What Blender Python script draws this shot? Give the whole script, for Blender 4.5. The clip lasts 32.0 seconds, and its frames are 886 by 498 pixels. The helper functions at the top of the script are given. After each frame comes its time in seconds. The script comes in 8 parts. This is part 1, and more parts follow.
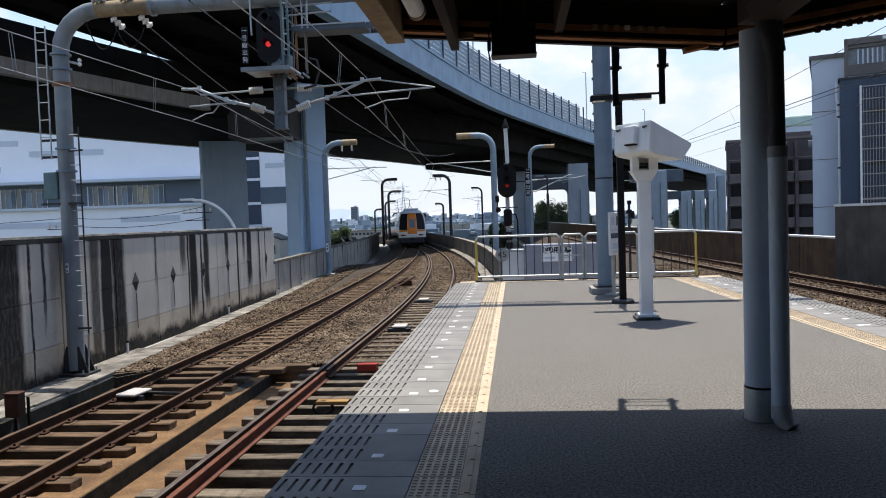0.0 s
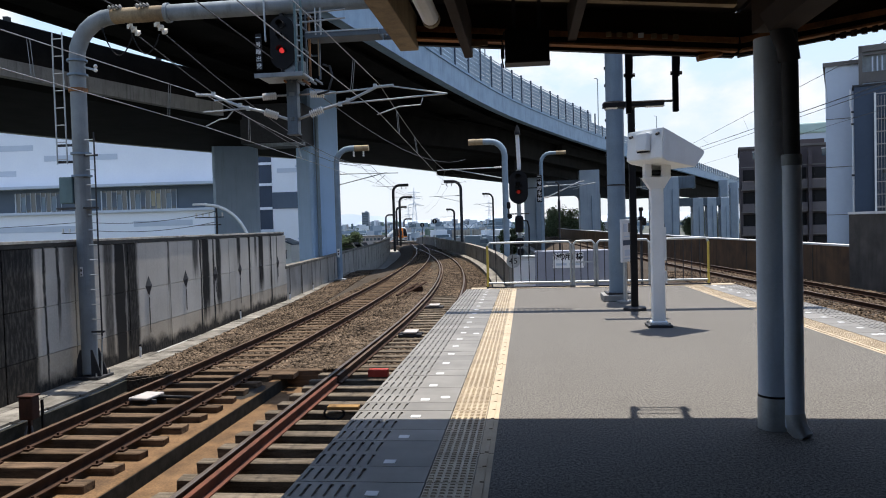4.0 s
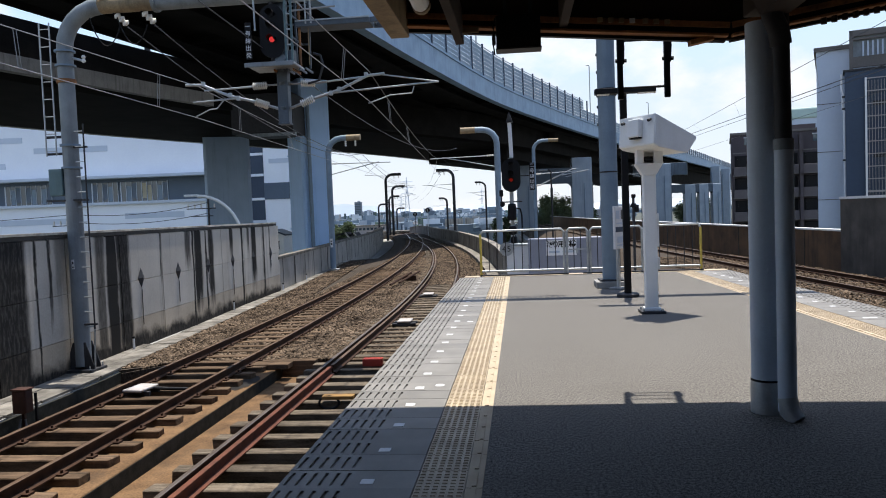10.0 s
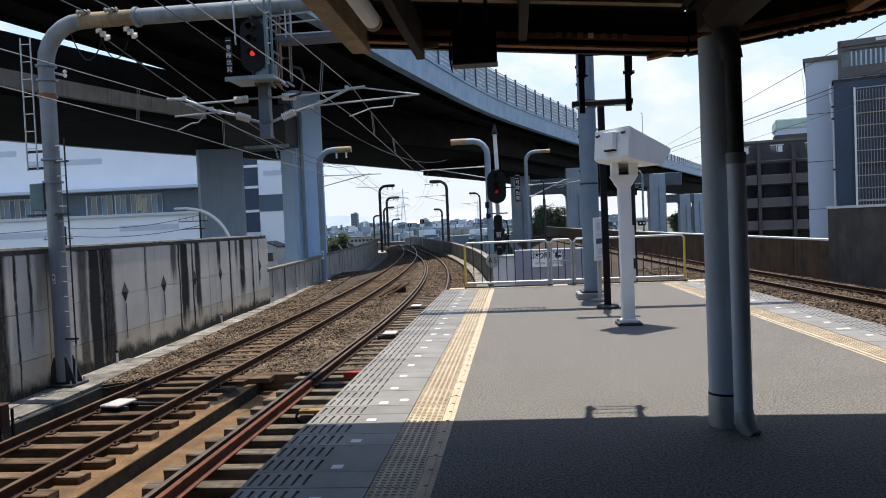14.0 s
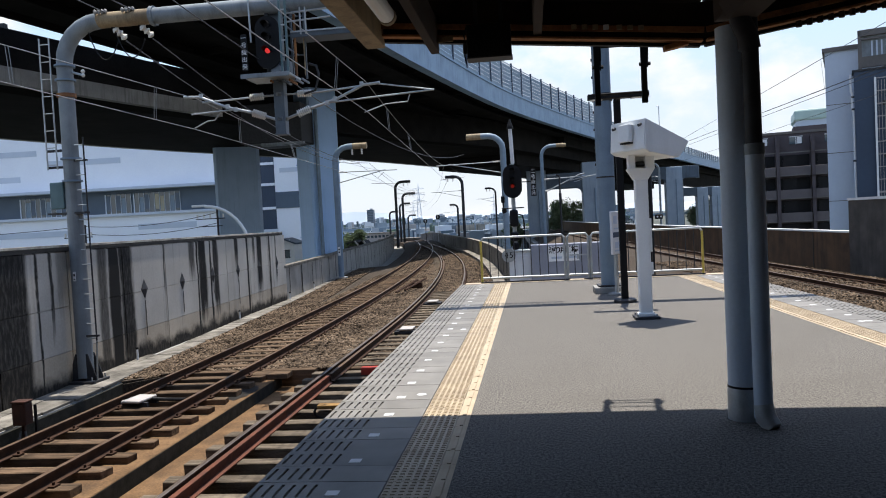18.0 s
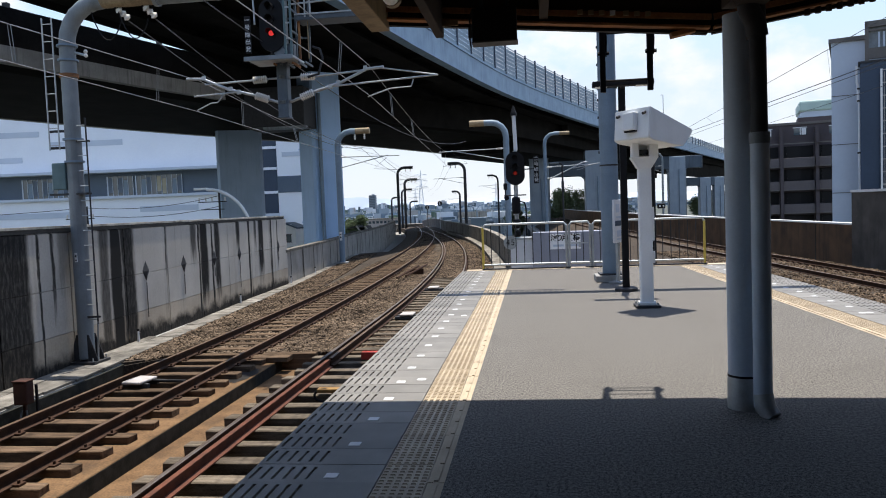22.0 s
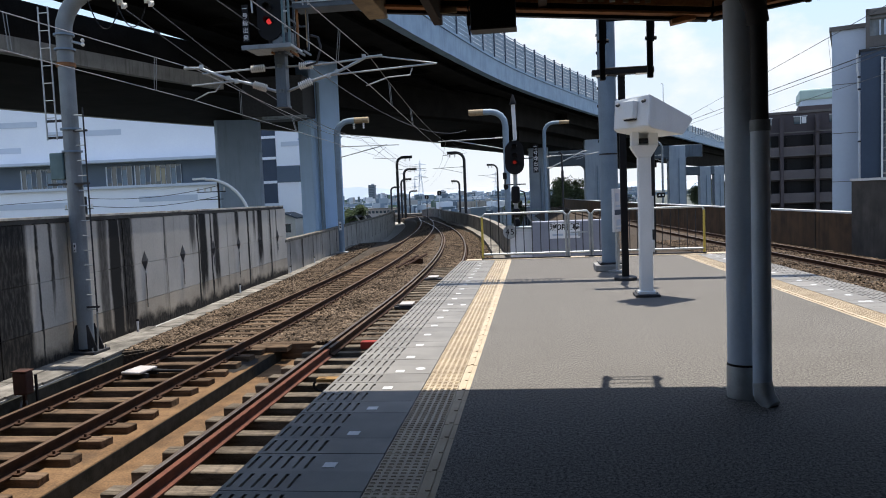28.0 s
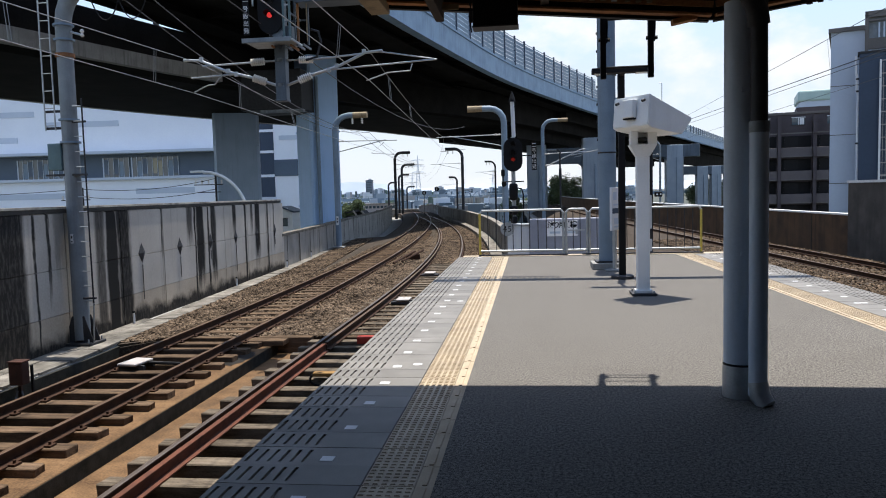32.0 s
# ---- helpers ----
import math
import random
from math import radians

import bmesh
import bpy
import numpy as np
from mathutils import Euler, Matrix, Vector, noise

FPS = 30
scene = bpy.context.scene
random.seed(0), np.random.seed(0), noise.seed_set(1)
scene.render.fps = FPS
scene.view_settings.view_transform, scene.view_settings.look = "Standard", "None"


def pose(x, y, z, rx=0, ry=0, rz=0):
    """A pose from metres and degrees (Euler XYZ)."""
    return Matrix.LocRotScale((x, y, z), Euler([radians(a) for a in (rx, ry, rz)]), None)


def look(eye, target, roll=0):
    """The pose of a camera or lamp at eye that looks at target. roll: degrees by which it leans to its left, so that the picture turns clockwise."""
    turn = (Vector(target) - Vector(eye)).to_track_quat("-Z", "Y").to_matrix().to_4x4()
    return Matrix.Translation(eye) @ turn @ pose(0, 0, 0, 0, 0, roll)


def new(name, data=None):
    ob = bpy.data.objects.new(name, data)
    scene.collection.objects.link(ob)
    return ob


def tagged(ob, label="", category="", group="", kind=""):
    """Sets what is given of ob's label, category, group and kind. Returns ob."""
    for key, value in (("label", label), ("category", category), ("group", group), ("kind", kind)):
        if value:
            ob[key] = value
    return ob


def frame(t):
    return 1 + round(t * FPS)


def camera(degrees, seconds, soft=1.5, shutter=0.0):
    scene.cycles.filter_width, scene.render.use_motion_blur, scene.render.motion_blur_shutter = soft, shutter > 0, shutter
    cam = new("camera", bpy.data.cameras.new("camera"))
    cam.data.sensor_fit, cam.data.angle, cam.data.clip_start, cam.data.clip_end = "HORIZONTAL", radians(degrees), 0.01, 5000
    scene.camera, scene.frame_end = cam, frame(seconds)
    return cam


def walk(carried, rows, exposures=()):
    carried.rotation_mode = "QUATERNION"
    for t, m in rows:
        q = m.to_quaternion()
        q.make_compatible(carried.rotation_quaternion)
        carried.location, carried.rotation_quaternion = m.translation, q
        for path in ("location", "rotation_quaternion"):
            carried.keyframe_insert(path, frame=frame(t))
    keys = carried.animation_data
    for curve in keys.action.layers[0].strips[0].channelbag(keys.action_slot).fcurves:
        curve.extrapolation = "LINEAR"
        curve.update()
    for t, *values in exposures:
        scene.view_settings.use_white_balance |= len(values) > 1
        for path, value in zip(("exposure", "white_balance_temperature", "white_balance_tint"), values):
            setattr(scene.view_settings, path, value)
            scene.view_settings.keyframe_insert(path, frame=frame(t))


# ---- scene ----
cam = camera(62.1, 32.0, soft=1.0)
PATH = [
    (0, (0.126, 0.044, 1.609), (-0.071, 2.032, 1.529), -1.9),
    (0.5, (0.123, 0.053, 1.610), (-0.081, 2.041, 1.528), -1.9),
    (1, (0.121, 0.051, 1.610), (-0.085, 2.038, 1.532), -1.7),
    (1.5, (0.116, 0.041, 1.611), (-0.095, 2.028, 1.538), -1.7),
    (2, (0.115, 0.031, 1.616), (-0.094, 2.019, 1.547), -1.7),
    (2.5, (0.117, 0.039, 1.611), (-0.094, 2.026, 1.543), -1.8),
    (3, (0.117, 0.027, 1.611), (-0.099, 2.014, 1.547), -1.7),
    (3.5, (0.112, 0.025, 1.616), (-0.114, 2.012, 1.554), -1.6),
    (5.5, (0.111, 0.037, 1.614), (-0.107, 2.023, 1.542), -1.7),
    (6, (0.118, 0.030, 1.615), (-0.096, 2.017, 1.543), -1.7),
    (6.5, (0.122, 0.037, 1.612), (-0.094, 2.024, 1.538), -1.9),
    (7, (0.124, 0.041, 1.604), (-0.091, 2.028, 1.527), -2.1),
    (7.5, (0.113, 0.046, 1.610), (-0.097, 2.033, 1.527), -2.2),
    (8, (0.118, 0.046, 1.610), (-0.092, 2.033, 1.525), -2.2),
    (8.5, (0.116, 0.036, 1.608), (-0.092, 2.023, 1.521), -2.2),
    (9, (0.113, 0.035, 1.613), (-0.095, 2.022, 1.523), -2.1),
    (9.5, (0.112, 0.049, 1.605), (-0.096, 2.036, 1.514), -2.1),
    (10, (0.112, 0.038, 1.608), (-0.096, 2.025, 1.514), -2.2),
    (10.5, (0.117, 0.042, 1.609), (-0.095, 2.029, 1.513), -2.4),
    (11, (0.117, 0.051, 1.607), (-0.096, 2.037, 1.509), -2.3),
    (11.5, (0.111, 0.041, 1.610), (-0.101, 2.027, 1.511), -2.1),
    (12, (0.113, 0.034, 1.606), (-0.096, 2.021, 1.506), -2.2),
    (12.5, (0.119, 0.039, 1.608), (-0.088, 2.026, 1.507), -2.3),
    (13, (0.157, 0.040, 1.614), (-0.051, 2.027, 1.518), -2.3),
    (13.5, (0.319, 0.050, 1.633), (0.106, 2.038, 1.560), -2.6),
    (14, (0.421, 0.072, 1.627), (0.223, 2.061, 1.562), -2.5),
    (14.5, (0.413, 0.067, 1.615), (0.232, 2.058, 1.543), -2.8),
    (16.5, (0.423, 0.061, 1.614), (0.185, 2.046, 1.557), -3.0),
    (17, (0.420, 0.068, 1.612), (0.186, 2.053, 1.544), -3.0),
    (17.5, (0.421, 0.078, 1.610), (0.183, 2.062, 1.537), -3.0),
    (18, (0.421, 0.073, 1.617), (0.179, 2.057, 1.542), -3.0),
    (18.5, (0.423, 0.073, 1.619), (0.166, 2.055, 1.544), -3.2),
    (19, (0.411, 0.071, 1.614), (0.153, 2.053, 1.533), -3.0),
    (19.5, (0.404, 0.072, 1.611), (0.144, 2.054, 1.529), -2.7),
    (20, (0.405, 0.073, 1.608), (0.141, 2.054, 1.524), -2.5),
    (20.5, (0.404, 0.067, 1.609), (0.141, 2.048, 1.520), -2.1),
    (21, (0.412, 0.078, 1.607), (0.156, 2.059, 1.510), -2.1),
    (21.5, (0.414, 0.089, 1.603), (0.166, 2.071, 1.497), -2.2),
    (22, (0.414, 0.083, 1.605), (0.167, 2.064, 1.494), -2.2),
    (22.5, (0.412, 0.094, 1.606), (0.166, 2.075, 1.493), -2.1),
    (23, (0.408, 0.084, 1.607), (0.164, 2.066, 1.491), -2.0),
    (23.5, (0.406, 0.076, 1.606), (0.156, 2.057, 1.489), -1.9),
    (24, (0.410, 0.074, 1.605), (0.160, 2.055, 1.487), -1.8),
    (24.5, (0.415, 0.082, 1.606), (0.164, 2.062, 1.487), -1.8),
    (25, (0.417, 0.082, 1.601), (0.165, 2.062, 1.481), -1.9),
    (25.5, (0.420, 0.080, 1.607), (0.169, 2.060, 1.484), -2.1),
    (27.5, (0.417, 0.100, 1.597), (0.167, 2.080, 1.462), -2.4),
    (28, (0.419, 0.108, 1.598), (0.172, 2.088, 1.459), -2.3),
    (28.5, (0.417, 0.096, 1.604), (0.172, 2.075, 1.462), -2.1),
    (29, (0.418, 0.099, 1.603), (0.175, 2.079, 1.459), -2.1),
    (29.5, (0.411, 0.104, 1.596), (0.171, 2.084, 1.451), -2.1),
    (30, (0.405, 0.097, 1.600), (0.163, 2.077, 1.455), -1.9),
    (30.5, (0.403, 0.086, 1.602), (0.158, 2.065, 1.456), -1.8),
    (31, (0.409, 0.094, 1.598), (0.169, 2.074, 1.449), -1.8),
    (31.5, (0.406, 0.093, 1.602), (0.167, 2.072, 1.450), -1.7),
    (32, (0.402, 0.087, 1.602), (0.164, 2.067, 1.452), -1.5),
]
walk(cam, [(t, look(eye, target, roll)) for t, eye, target, roll in PATH])

# ---- light ----
world = bpy.data.worlds.new("world")
scene.world = world
world.use_nodes = True
SUN_UP = 78.0
wn, wl = world.node_tree.nodes, world.node_tree.links
sky = wn.new("ShaderNodeTexSky")
sky.sky_type, sky.sun_disc = "NISHITA", False
sky.sun_elevation, sky.sun_rotation = radians(SUN_UP), radians(8)
sky.air_density, sky.dust_density, sky.ozone_density = 1.0, 0.7, 1.5
# fair-weather clouds, thickest towards the horizon
tc = wn.new("ShaderNodeTexCoord")
mp = wn.new("ShaderNodeMapping")
mp.inputs["Scale"].default_value = (1.0, 1.0, 1.7)
cn = wn.new("ShaderNodeTexNoise")
cn.inputs["Scale"].default_value, cn.inputs["Detail"].default_value, cn.inputs["Roughness"].default_value = 4.6, 9.0, 0.56
ramp = wn.new("ShaderNodeValToRGB")
ramp.color_ramp.elements[0].position, ramp.color_ramp.elements[1].position = 0.49, 0.60
sx = wn.new("ShaderNodeSeparateXYZ")
hz = wn.new("ShaderNodeMapRange")
hz.inputs["From Min"].default_value, hz.inputs["From Max"].default_value = 0.16, 0.38
hz.inputs["To Min"].default_value, hz.inputs["To Max"].default_value = 0.94, 0.0
mix = wn.new("ShaderNodeMixRGB")
low = wn.new("ShaderNodeMapRange")
low.inputs["From Min"].default_value, low.inputs["From Max"].default_value = 0.04, 0.22
haze = wn.new("ShaderNodeMixRGB")
haze.inputs["Color1"].default_value, haze.inputs["Color2"].default_value = (5.85, 6.25, 6.85, 1), (4.75, 5.85, 7.3, 1)
cloud = wn.new("ShaderNodeMixRGB")
cloud.inputs["Color2"].default_value = (6.7, 6.85, 7.15, 1)
wl.new(tc.outputs["Generated"], mp.inputs["Vector"])
wl.new(mp.outputs["Vector"], cn.inputs["Vector"])
wl.new(cn.outputs["Fac"], ramp.inputs["Fac"])
wl.new(tc.outputs["Generated"], sx.inputs["Vector"])
wl.new(sx.outputs["Z"], hz.inputs["Value"])
wl.new(sx.outputs["Z"], low.inputs["Value"])
wl.new(low.outputs["Result"], haze.inputs["Fac"])
wl.new(haze.outputs["Color"], mix.inputs["Color2"])
wl.new(hz.outputs["Result"], mix.inputs["Fac"])
thin = wn.new("ShaderNodeMapRange")
thin.inputs["From Min"].default_value, thin.inputs["From Max"].default_value = 0.24, 0.6
thin.inputs["To Min"].default_value, thin.inputs["To Max"].default_value = 1.0, 0.12
share = wn.new("ShaderNodeMath")
share.operation = "MULTIPLY"
wl.new(sx.outputs["Z"], thin.inputs["Value"])
wl.new(ramp.outputs["Color"], share.inputs[0])
wl.new(thin.outputs["Result"], share.inputs[1])
wl.new(share.outputs[0], cloud.inputs["Fac"])
wl.new(mix.outputs["Color"], cloud.inputs["Color1"])
fair = wn.new("ShaderNodeMixRGB")
fair.blend_type = "MULTIPLY"
fair.inputs["Fac"].default_value, fair.inputs["Color2"].default_value = 1.0, (1.6, 1.64, 1.68, 1)
wl.new(sky.outputs["Color"], fair.inputs["Color1"])
wl.new(fair.outputs["Color"], mix.inputs["Color1"])
wl.new(cloud.outputs["Color"], wn["Background"].inputs["Color"])
wn["Background"].inputs["Strength"].default_value = 0.1
sun = new("sun", bpy.data.lights.new("sun", "SUN"))
sun.data.energy, sun.data.angle, sun.data.color = 5.0, radians(0.55), (1.0, 0.952, 0.885)
sun.matrix_world = look((0, 0, 60), (-0.03 * 10, -0.195 * 10, 50))
scene.view_settings.exposure = 0.58


# ---- materials ----
def mat(name, a, b=None, rough=0.7, metal=0.0, scale=6.0, fine=60.0, bump=0.15, streak=0.0, streak_col=(0.03, 0.028, 0.025), streak_scale=(2.2, 2.2, 0.16), streak_from=(0.5, 0.72),
        stretch=(1, 1, 1), island=0.0, fw=0.35, specular=0.25, contrast=(0.35, 0.65), rnd=0.0):
    """Surface of two tones mixed by coarse and fine noise, with optional dirt that runs down and tone per piece."""
    m = bpy.data.materials.new(name)
    m.use_nodes = True
    n, l = m.node_tree.nodes, m.node_tree.links
    p = n["Principled BSDF"]
    b = b or tuple(c * 0.75 for c in a)
    mpn = n.new("ShaderNodeMapping")
    mpn.inputs["Scale"].default_value = stretch
    geo = n.new("ShaderNodeNewGeometry")
    l.new(geo.outputs["Position"], mpn.inputs["Vector"])
    n1, n2 = n.new("ShaderNodeTexNoise"), n.new("ShaderNodeTexNoise")
    n1.inputs["Scale"].default_value, n1.inputs["Detail"].default_value = scale, 6
    n2.inputs["Scale"].default_value, n2.inputs["Detail"].default_value = fine, 3
    l.new(mpn.outputs["Vector"], n1.inputs["Vector"])
    l.new(mpn.outputs["Vector"], n2.inputs["Vector"])
    add = n.new("ShaderNodeMath")
    add.operation = "MULTIPLY_ADD"
    add.inputs[1].default_value = fw
    l.new(n2.outputs["Fac"], add.inputs[0])
    sc = n.new("ShaderNodeMath")
    sc.operation = "MULTIPLY"
    sc.inputs[1].default_value = 1 - fw
    l.new(n1.outputs["Fac"], sc.inputs[0])
    l.new(sc.outputs[0], add.inputs[2])
    rp = n.new("ShaderNodeValToRGB")
    rp.color_ramp.elements[0].position, rp.color_ramp.elements[1].position = contrast
    rp.color_ramp.elements[0].color, rp.color_ramp.elements[1].color = (*b, 1), (*a, 1)
    l.new(add.outputs[0], rp.inputs["Fac"])
    col = rp.outputs["Color"]
    if rnd or island:
        src = n.new("ShaderNodeObjectInfo").outputs["Random"] if rnd else geo.outputs["Random Per Island"]
        mr = n.new("ShaderNodeMapRange")
        k = rnd or island
        mr.inputs["To Min"].default_value, mr.inputs["To Max"].default_value = 1 - k, 1 + k
        l.new(src, mr.inputs["Value"])
        mm = n.new("ShaderNodeMixRGB")
        mm.blend_type = "MULTIPLY"
        mm.inputs["Fac"].default_value = 1
        l.new(col, mm.inputs["Color1"])
        l.new(mr.outputs["Result"], mm.inputs["Color2"])
        col = mm.outputs["Color"]
    if streak:
        ms = n.new("ShaderNodeMapping")
        ms.inputs["Scale"].default_value = streak_scale
        l.new(geo.outputs["Position"], ms.inputs["Vector"])
        ns = n.new("ShaderNodeTexNoise")
        ns.inputs["Scale"].default_value, ns.inputs["Detail"].default_value, ns.inputs["Roughness"].default_value = 1.6, 7, 0.66
        l.new(ms.outputs["Vector"], ns.inputs["Vector"])
        rs = n.new("ShaderNodeValToRGB")
        rs.color_ramp.elements[0].position, rs.color_ramp.elements[1].position = streak_from
        rs.color_ramp.elements[1].color = (streak, streak, streak, 1)
        l.new(ns.outputs["Fac"], rs.inputs["Fac"])
        m2 = n.new("ShaderNodeMixRGB")
        m2.inputs["Color2"].default_value = (*streak_col, 1)
        pn, pr = n.new("ShaderNodeTexNoise"), n.new("ShaderNodeValToRGB")
        pn.inputs["Scale"].default_value, pn.inputs["Detail"].default_value = 0.42, 3
        pr.color_ramp.elements[0].position, pr.color_ramp.elements[1].position = 0.36, 0.6
        pr.color_ramp.elements[0].color = (0.25, 0.25, 0.25, 1)
        l.new(geo.outputs["Position"], pn.inputs["Vector"])
        l.new(pn.outputs["Fac"], pr.inputs["Fac"])
        pm = n.new("ShaderNodeMixRGB")
        pm.blend_type = "MULTIPLY"
        pm.inputs["Fac"].default_value = 1
        l.new(rs.outputs["Color"], pm.inputs["Color1"])
        l.new(pr.outputs["Color"], pm.inputs["Color2"])
        l.new(pm.outputs["Color"], m2.inputs["Fac"])
        l.new(col, m2.inputs["Color1"])
        col = m2.outputs["Color"]
    l.new(col, p.inputs["Base Color"])
    p.inputs["Metallic"].default_value = metal
    p.inputs["Specular IOR Level"].default_value = specular
    rr = n.new("ShaderNodeMapRange")
    rr.inputs["To Min"].default_value, rr.inputs["To Max"].default_value = max(0.02, rough - 0.1), min(1, rough + 0.1)
    l.new(n2.outputs["Fac"], rr.inputs["Value"])
    l.new(rr.outputs["Result"], p.inputs["Roughness"])
    if bump:
        bp = n.new("ShaderNodeBump")
        bp.inputs["Strength"].default_value, bp.inputs["Distance"].default_value = bump, 0.02
        l.new(add.outputs[0], bp.inputs["Height"])
        l.new(bp.outputs["Normal"], p.inputs["Normal"])
    return m


def glow(name, c, strength):
    m = bpy.data.materials.new(name)
    m.use_nodes = True
    p = m.node_tree.nodes["Principled BSDF"]
    p.inputs["Base Color"].default_value = (c[0] * 0.1, c[1] * 0.1, c[2] * 0.1, 1)
    p.inputs["Emission Color"].default_value, p.inputs["Emission Strength"].default_value = (*c, 1), strength
    return m


def glass(name, c, rough=0.06):
    m = bpy.data.materials.new(name)
    m.use_nodes = True
    p = m.node_tree.nodes["Principled BSDF"]
    p.inputs["Base Color"].default_value = (*c, 1)
    p.inputs["Roughness"].default_value, p.inputs["Specular IOR Level"].default_value = rough, 0.8
    return m


M_ASPHALT = mat("platform_asphalt", (0.25, 0.232, 0.208), (0.03, 0.029, 0.028), rough=0.95, scale=46, fine=125, bump=0.006, fw=0.6, contrast=(0.40, 0.60), specular=0.03,
                streak=0.3, streak_col=(0.085, 0.078, 0.068), streak_scale=(0.55, 1.1, 1.0), streak_from=(0.42, 0.72))
M_SLABTOP = mat("edge_tile", (0.205, 0.193, 0.172), (0.145, 0.136, 0.121), rough=0.62, scale=3, fine=90, bump=0.03, rnd=0.15, specular=0.42,
                streak=0.35, streak_col=(0.07, 0.062, 0.052), streak_scale=(1.2, 0.5, 1.0))
M_GROOVE = mat("groove", (0.19, 0.184, 0.172), rough=0.9)
M_YELLOW = mat("tactile_yellow", (0.45, 0.36, 0.24), (0.31, 0.24, 0.155), rough=0.55, specular=0.6, scale=5, fine=70, rnd=0.09)
M_CREAM = mat("cream_line", (0.46, 0.375, 0.265), (0.37, 0.295, 0.205), rough=0.8, scale=4, fine=80, rnd=0.06)
M_WHITE = mat("white_mark", (0.70, 0.70, 0.69), (0.56, 0.56, 0.55), rough=0.7, fine=80)
M_CONC = mat("concrete", (0.34, 0.33, 0.31), (0.25, 0.245, 0.23), rough=0.85, scale=1.6, fine=40, bump=0.2, streak=0.55)
M_WALLDIRTY = mat("stained_wall", (0.56, 0.52, 0.452), (0.42, 0.388, 0.333), rough=0.88, scale=0.8, fine=24, bump=0.2, specular=0.1, streak=0.4,
                  streak_scale=(1.9, 1.9, 0.05), streak_from=(0.56, 0.66))
M_WALLBUFF = mat("stained_buff_wall", (0.52, 0.445, 0.345), (0.38, 0.32, 0.245), rough=0.88, scale=0.8, fine=24, bump=0.2, specular=0.1, streak=0.4,
                 streak_scale=(1.9, 1.9, 0.05), streak_from=(0.54, 0.66))
# streaked parapet concrete, darkened because this wall's side lies in shade
M_INNERWALL = mat("dark_parapet_concrete", (0.25, 0.232, 0.205), (0.13, 0.12, 0.104), rough=0.9, scale=0.9, fine=24, bump=0.2, streak=0.85,
                  streak_scale=(1.6, 1.6, 0.06), streak_from=(0.48, 0.64))
M_LOWWALL = mat("parapet_concrete", (0.36, 0.335, 0.295), (0.23, 0.212, 0.183), rough=0.88, scale=0.9, fine=24, bump=0.2, streak=0.7,
                streak_scale=(1.6, 1.6, 0.06), streak_from=(0.52, 0.66))


def soot_runs(m, runs):
    """Black water stains that run down from the coping: from and to along the wall, strength, and how far down they reach."""
    n, l = m.node_tree.nodes, m.node_tree.links
    p = n["Principled BSDF"]
    col = p.inputs["Base Color"].links[0].from_socket
    geo, sep = n.new("ShaderNodeNewGeometry"), n.new("ShaderNodeSeparateXYZ")
    l.new(geo.outputs["Position"], sep.inputs["Vector"])

    def calc(op, a, b, c=None):
        q = n.new("ShaderNodeMath")
        q.operation = op
        for k, v in enumerate((a, b, c)):
            if v is None:
                continue
            if isinstance(v, (int, float)):
                q.inputs[k].default_value = v
            else:
                l.new(v, q.inputs[k])
        return q.outputs[0]

    def cloudy(stretch, scale, rough):
        t, s = n.new("ShaderNodeTexNoise"), n.new("ShaderNodeMapping")
        s.inputs["Scale"].default_value = stretch
        t.inputs["Scale"].default_value, t.inputs["Detail"].default_value, t.inputs["Roughness"].default_value = scale, 8, rough
        l.new(geo.outputs["Position"], s.inputs["Vector"])
        l.new(s.outputs["Vector"], t.inputs["Vector"])
        return t.outputs["Fac"]

    def step(value, lo, hi, a, b):
        q = n.new("ShaderNodeMapRange")
        q.interpolation_type = "SMOOTHSTEP"
        q.inputs["From Min"].default_value, q.inputs["From Max"].default_value = lo, hi
        q.inputs["To Min"].default_value, q.inputs["To Max"].default_value = a, b
        l.new(value, q.inputs["Value"])
        return q.outputs["Result"]

    y = calc("MULTIPLY_ADD", calc("SUBTRACT", cloudy((0.0, 1.5, 0.35), 2.6, 0.6), 0.5), 0.28, sep.outputs["Y"])
    z = calc("MULTIPLY_ADD", calc("SUBTRACT", cloudy((0.0, 6.0, 0.3), 2.0, 0.6), 0.5), 1.5, sep.outputs["Z"])
    total = None
    for y0, y1, strength, low in runs:
        e = min(0.09, 0.3 * (y1 - y0))
        a = calc("MULTIPLY", step(y, y0 - e, y0 + e, 0.0, 1.0), step(y, y1 - e, y1 + e, 1.0, 0.0))
        a = calc("MULTIPLY", a, step(z, low - 0.45, low + 0.45, 0.0, 1.15 * strength))
        total = a if total is None else calc("MAXIMUM", total, a)
    foot = calc("MULTIPLY_ADD", calc("SUBTRACT", cloudy((0.0, 1.0, 1.0), 1.1, 0.62), 0.5), 0.9, sep.outputs["Z"])
    total = calc("MAXIMUM", total, step(foot, -1.32, -1.0, 0.92, 0.0))
    grain = calc("MULTIPLY_ADD", cloudy((0.0, 5.0, 1.2), 3.0, 0.7), 0.75, 0.66)
    total = calc("MINIMUM", calc("MULTIPLY", total, grain), 0.975)
    mx_ = n.new("ShaderNodeMixRGB")
    mx_.inputs["Color2"].default_value = (0.016, 0.0155, 0.015, 1)
    l.new(total, mx_.inputs["Fac"])
    l.new(col, mx_.inputs["Color1"])
    l.new(mx_.outputs["Color"], p.inputs["Base Color"])


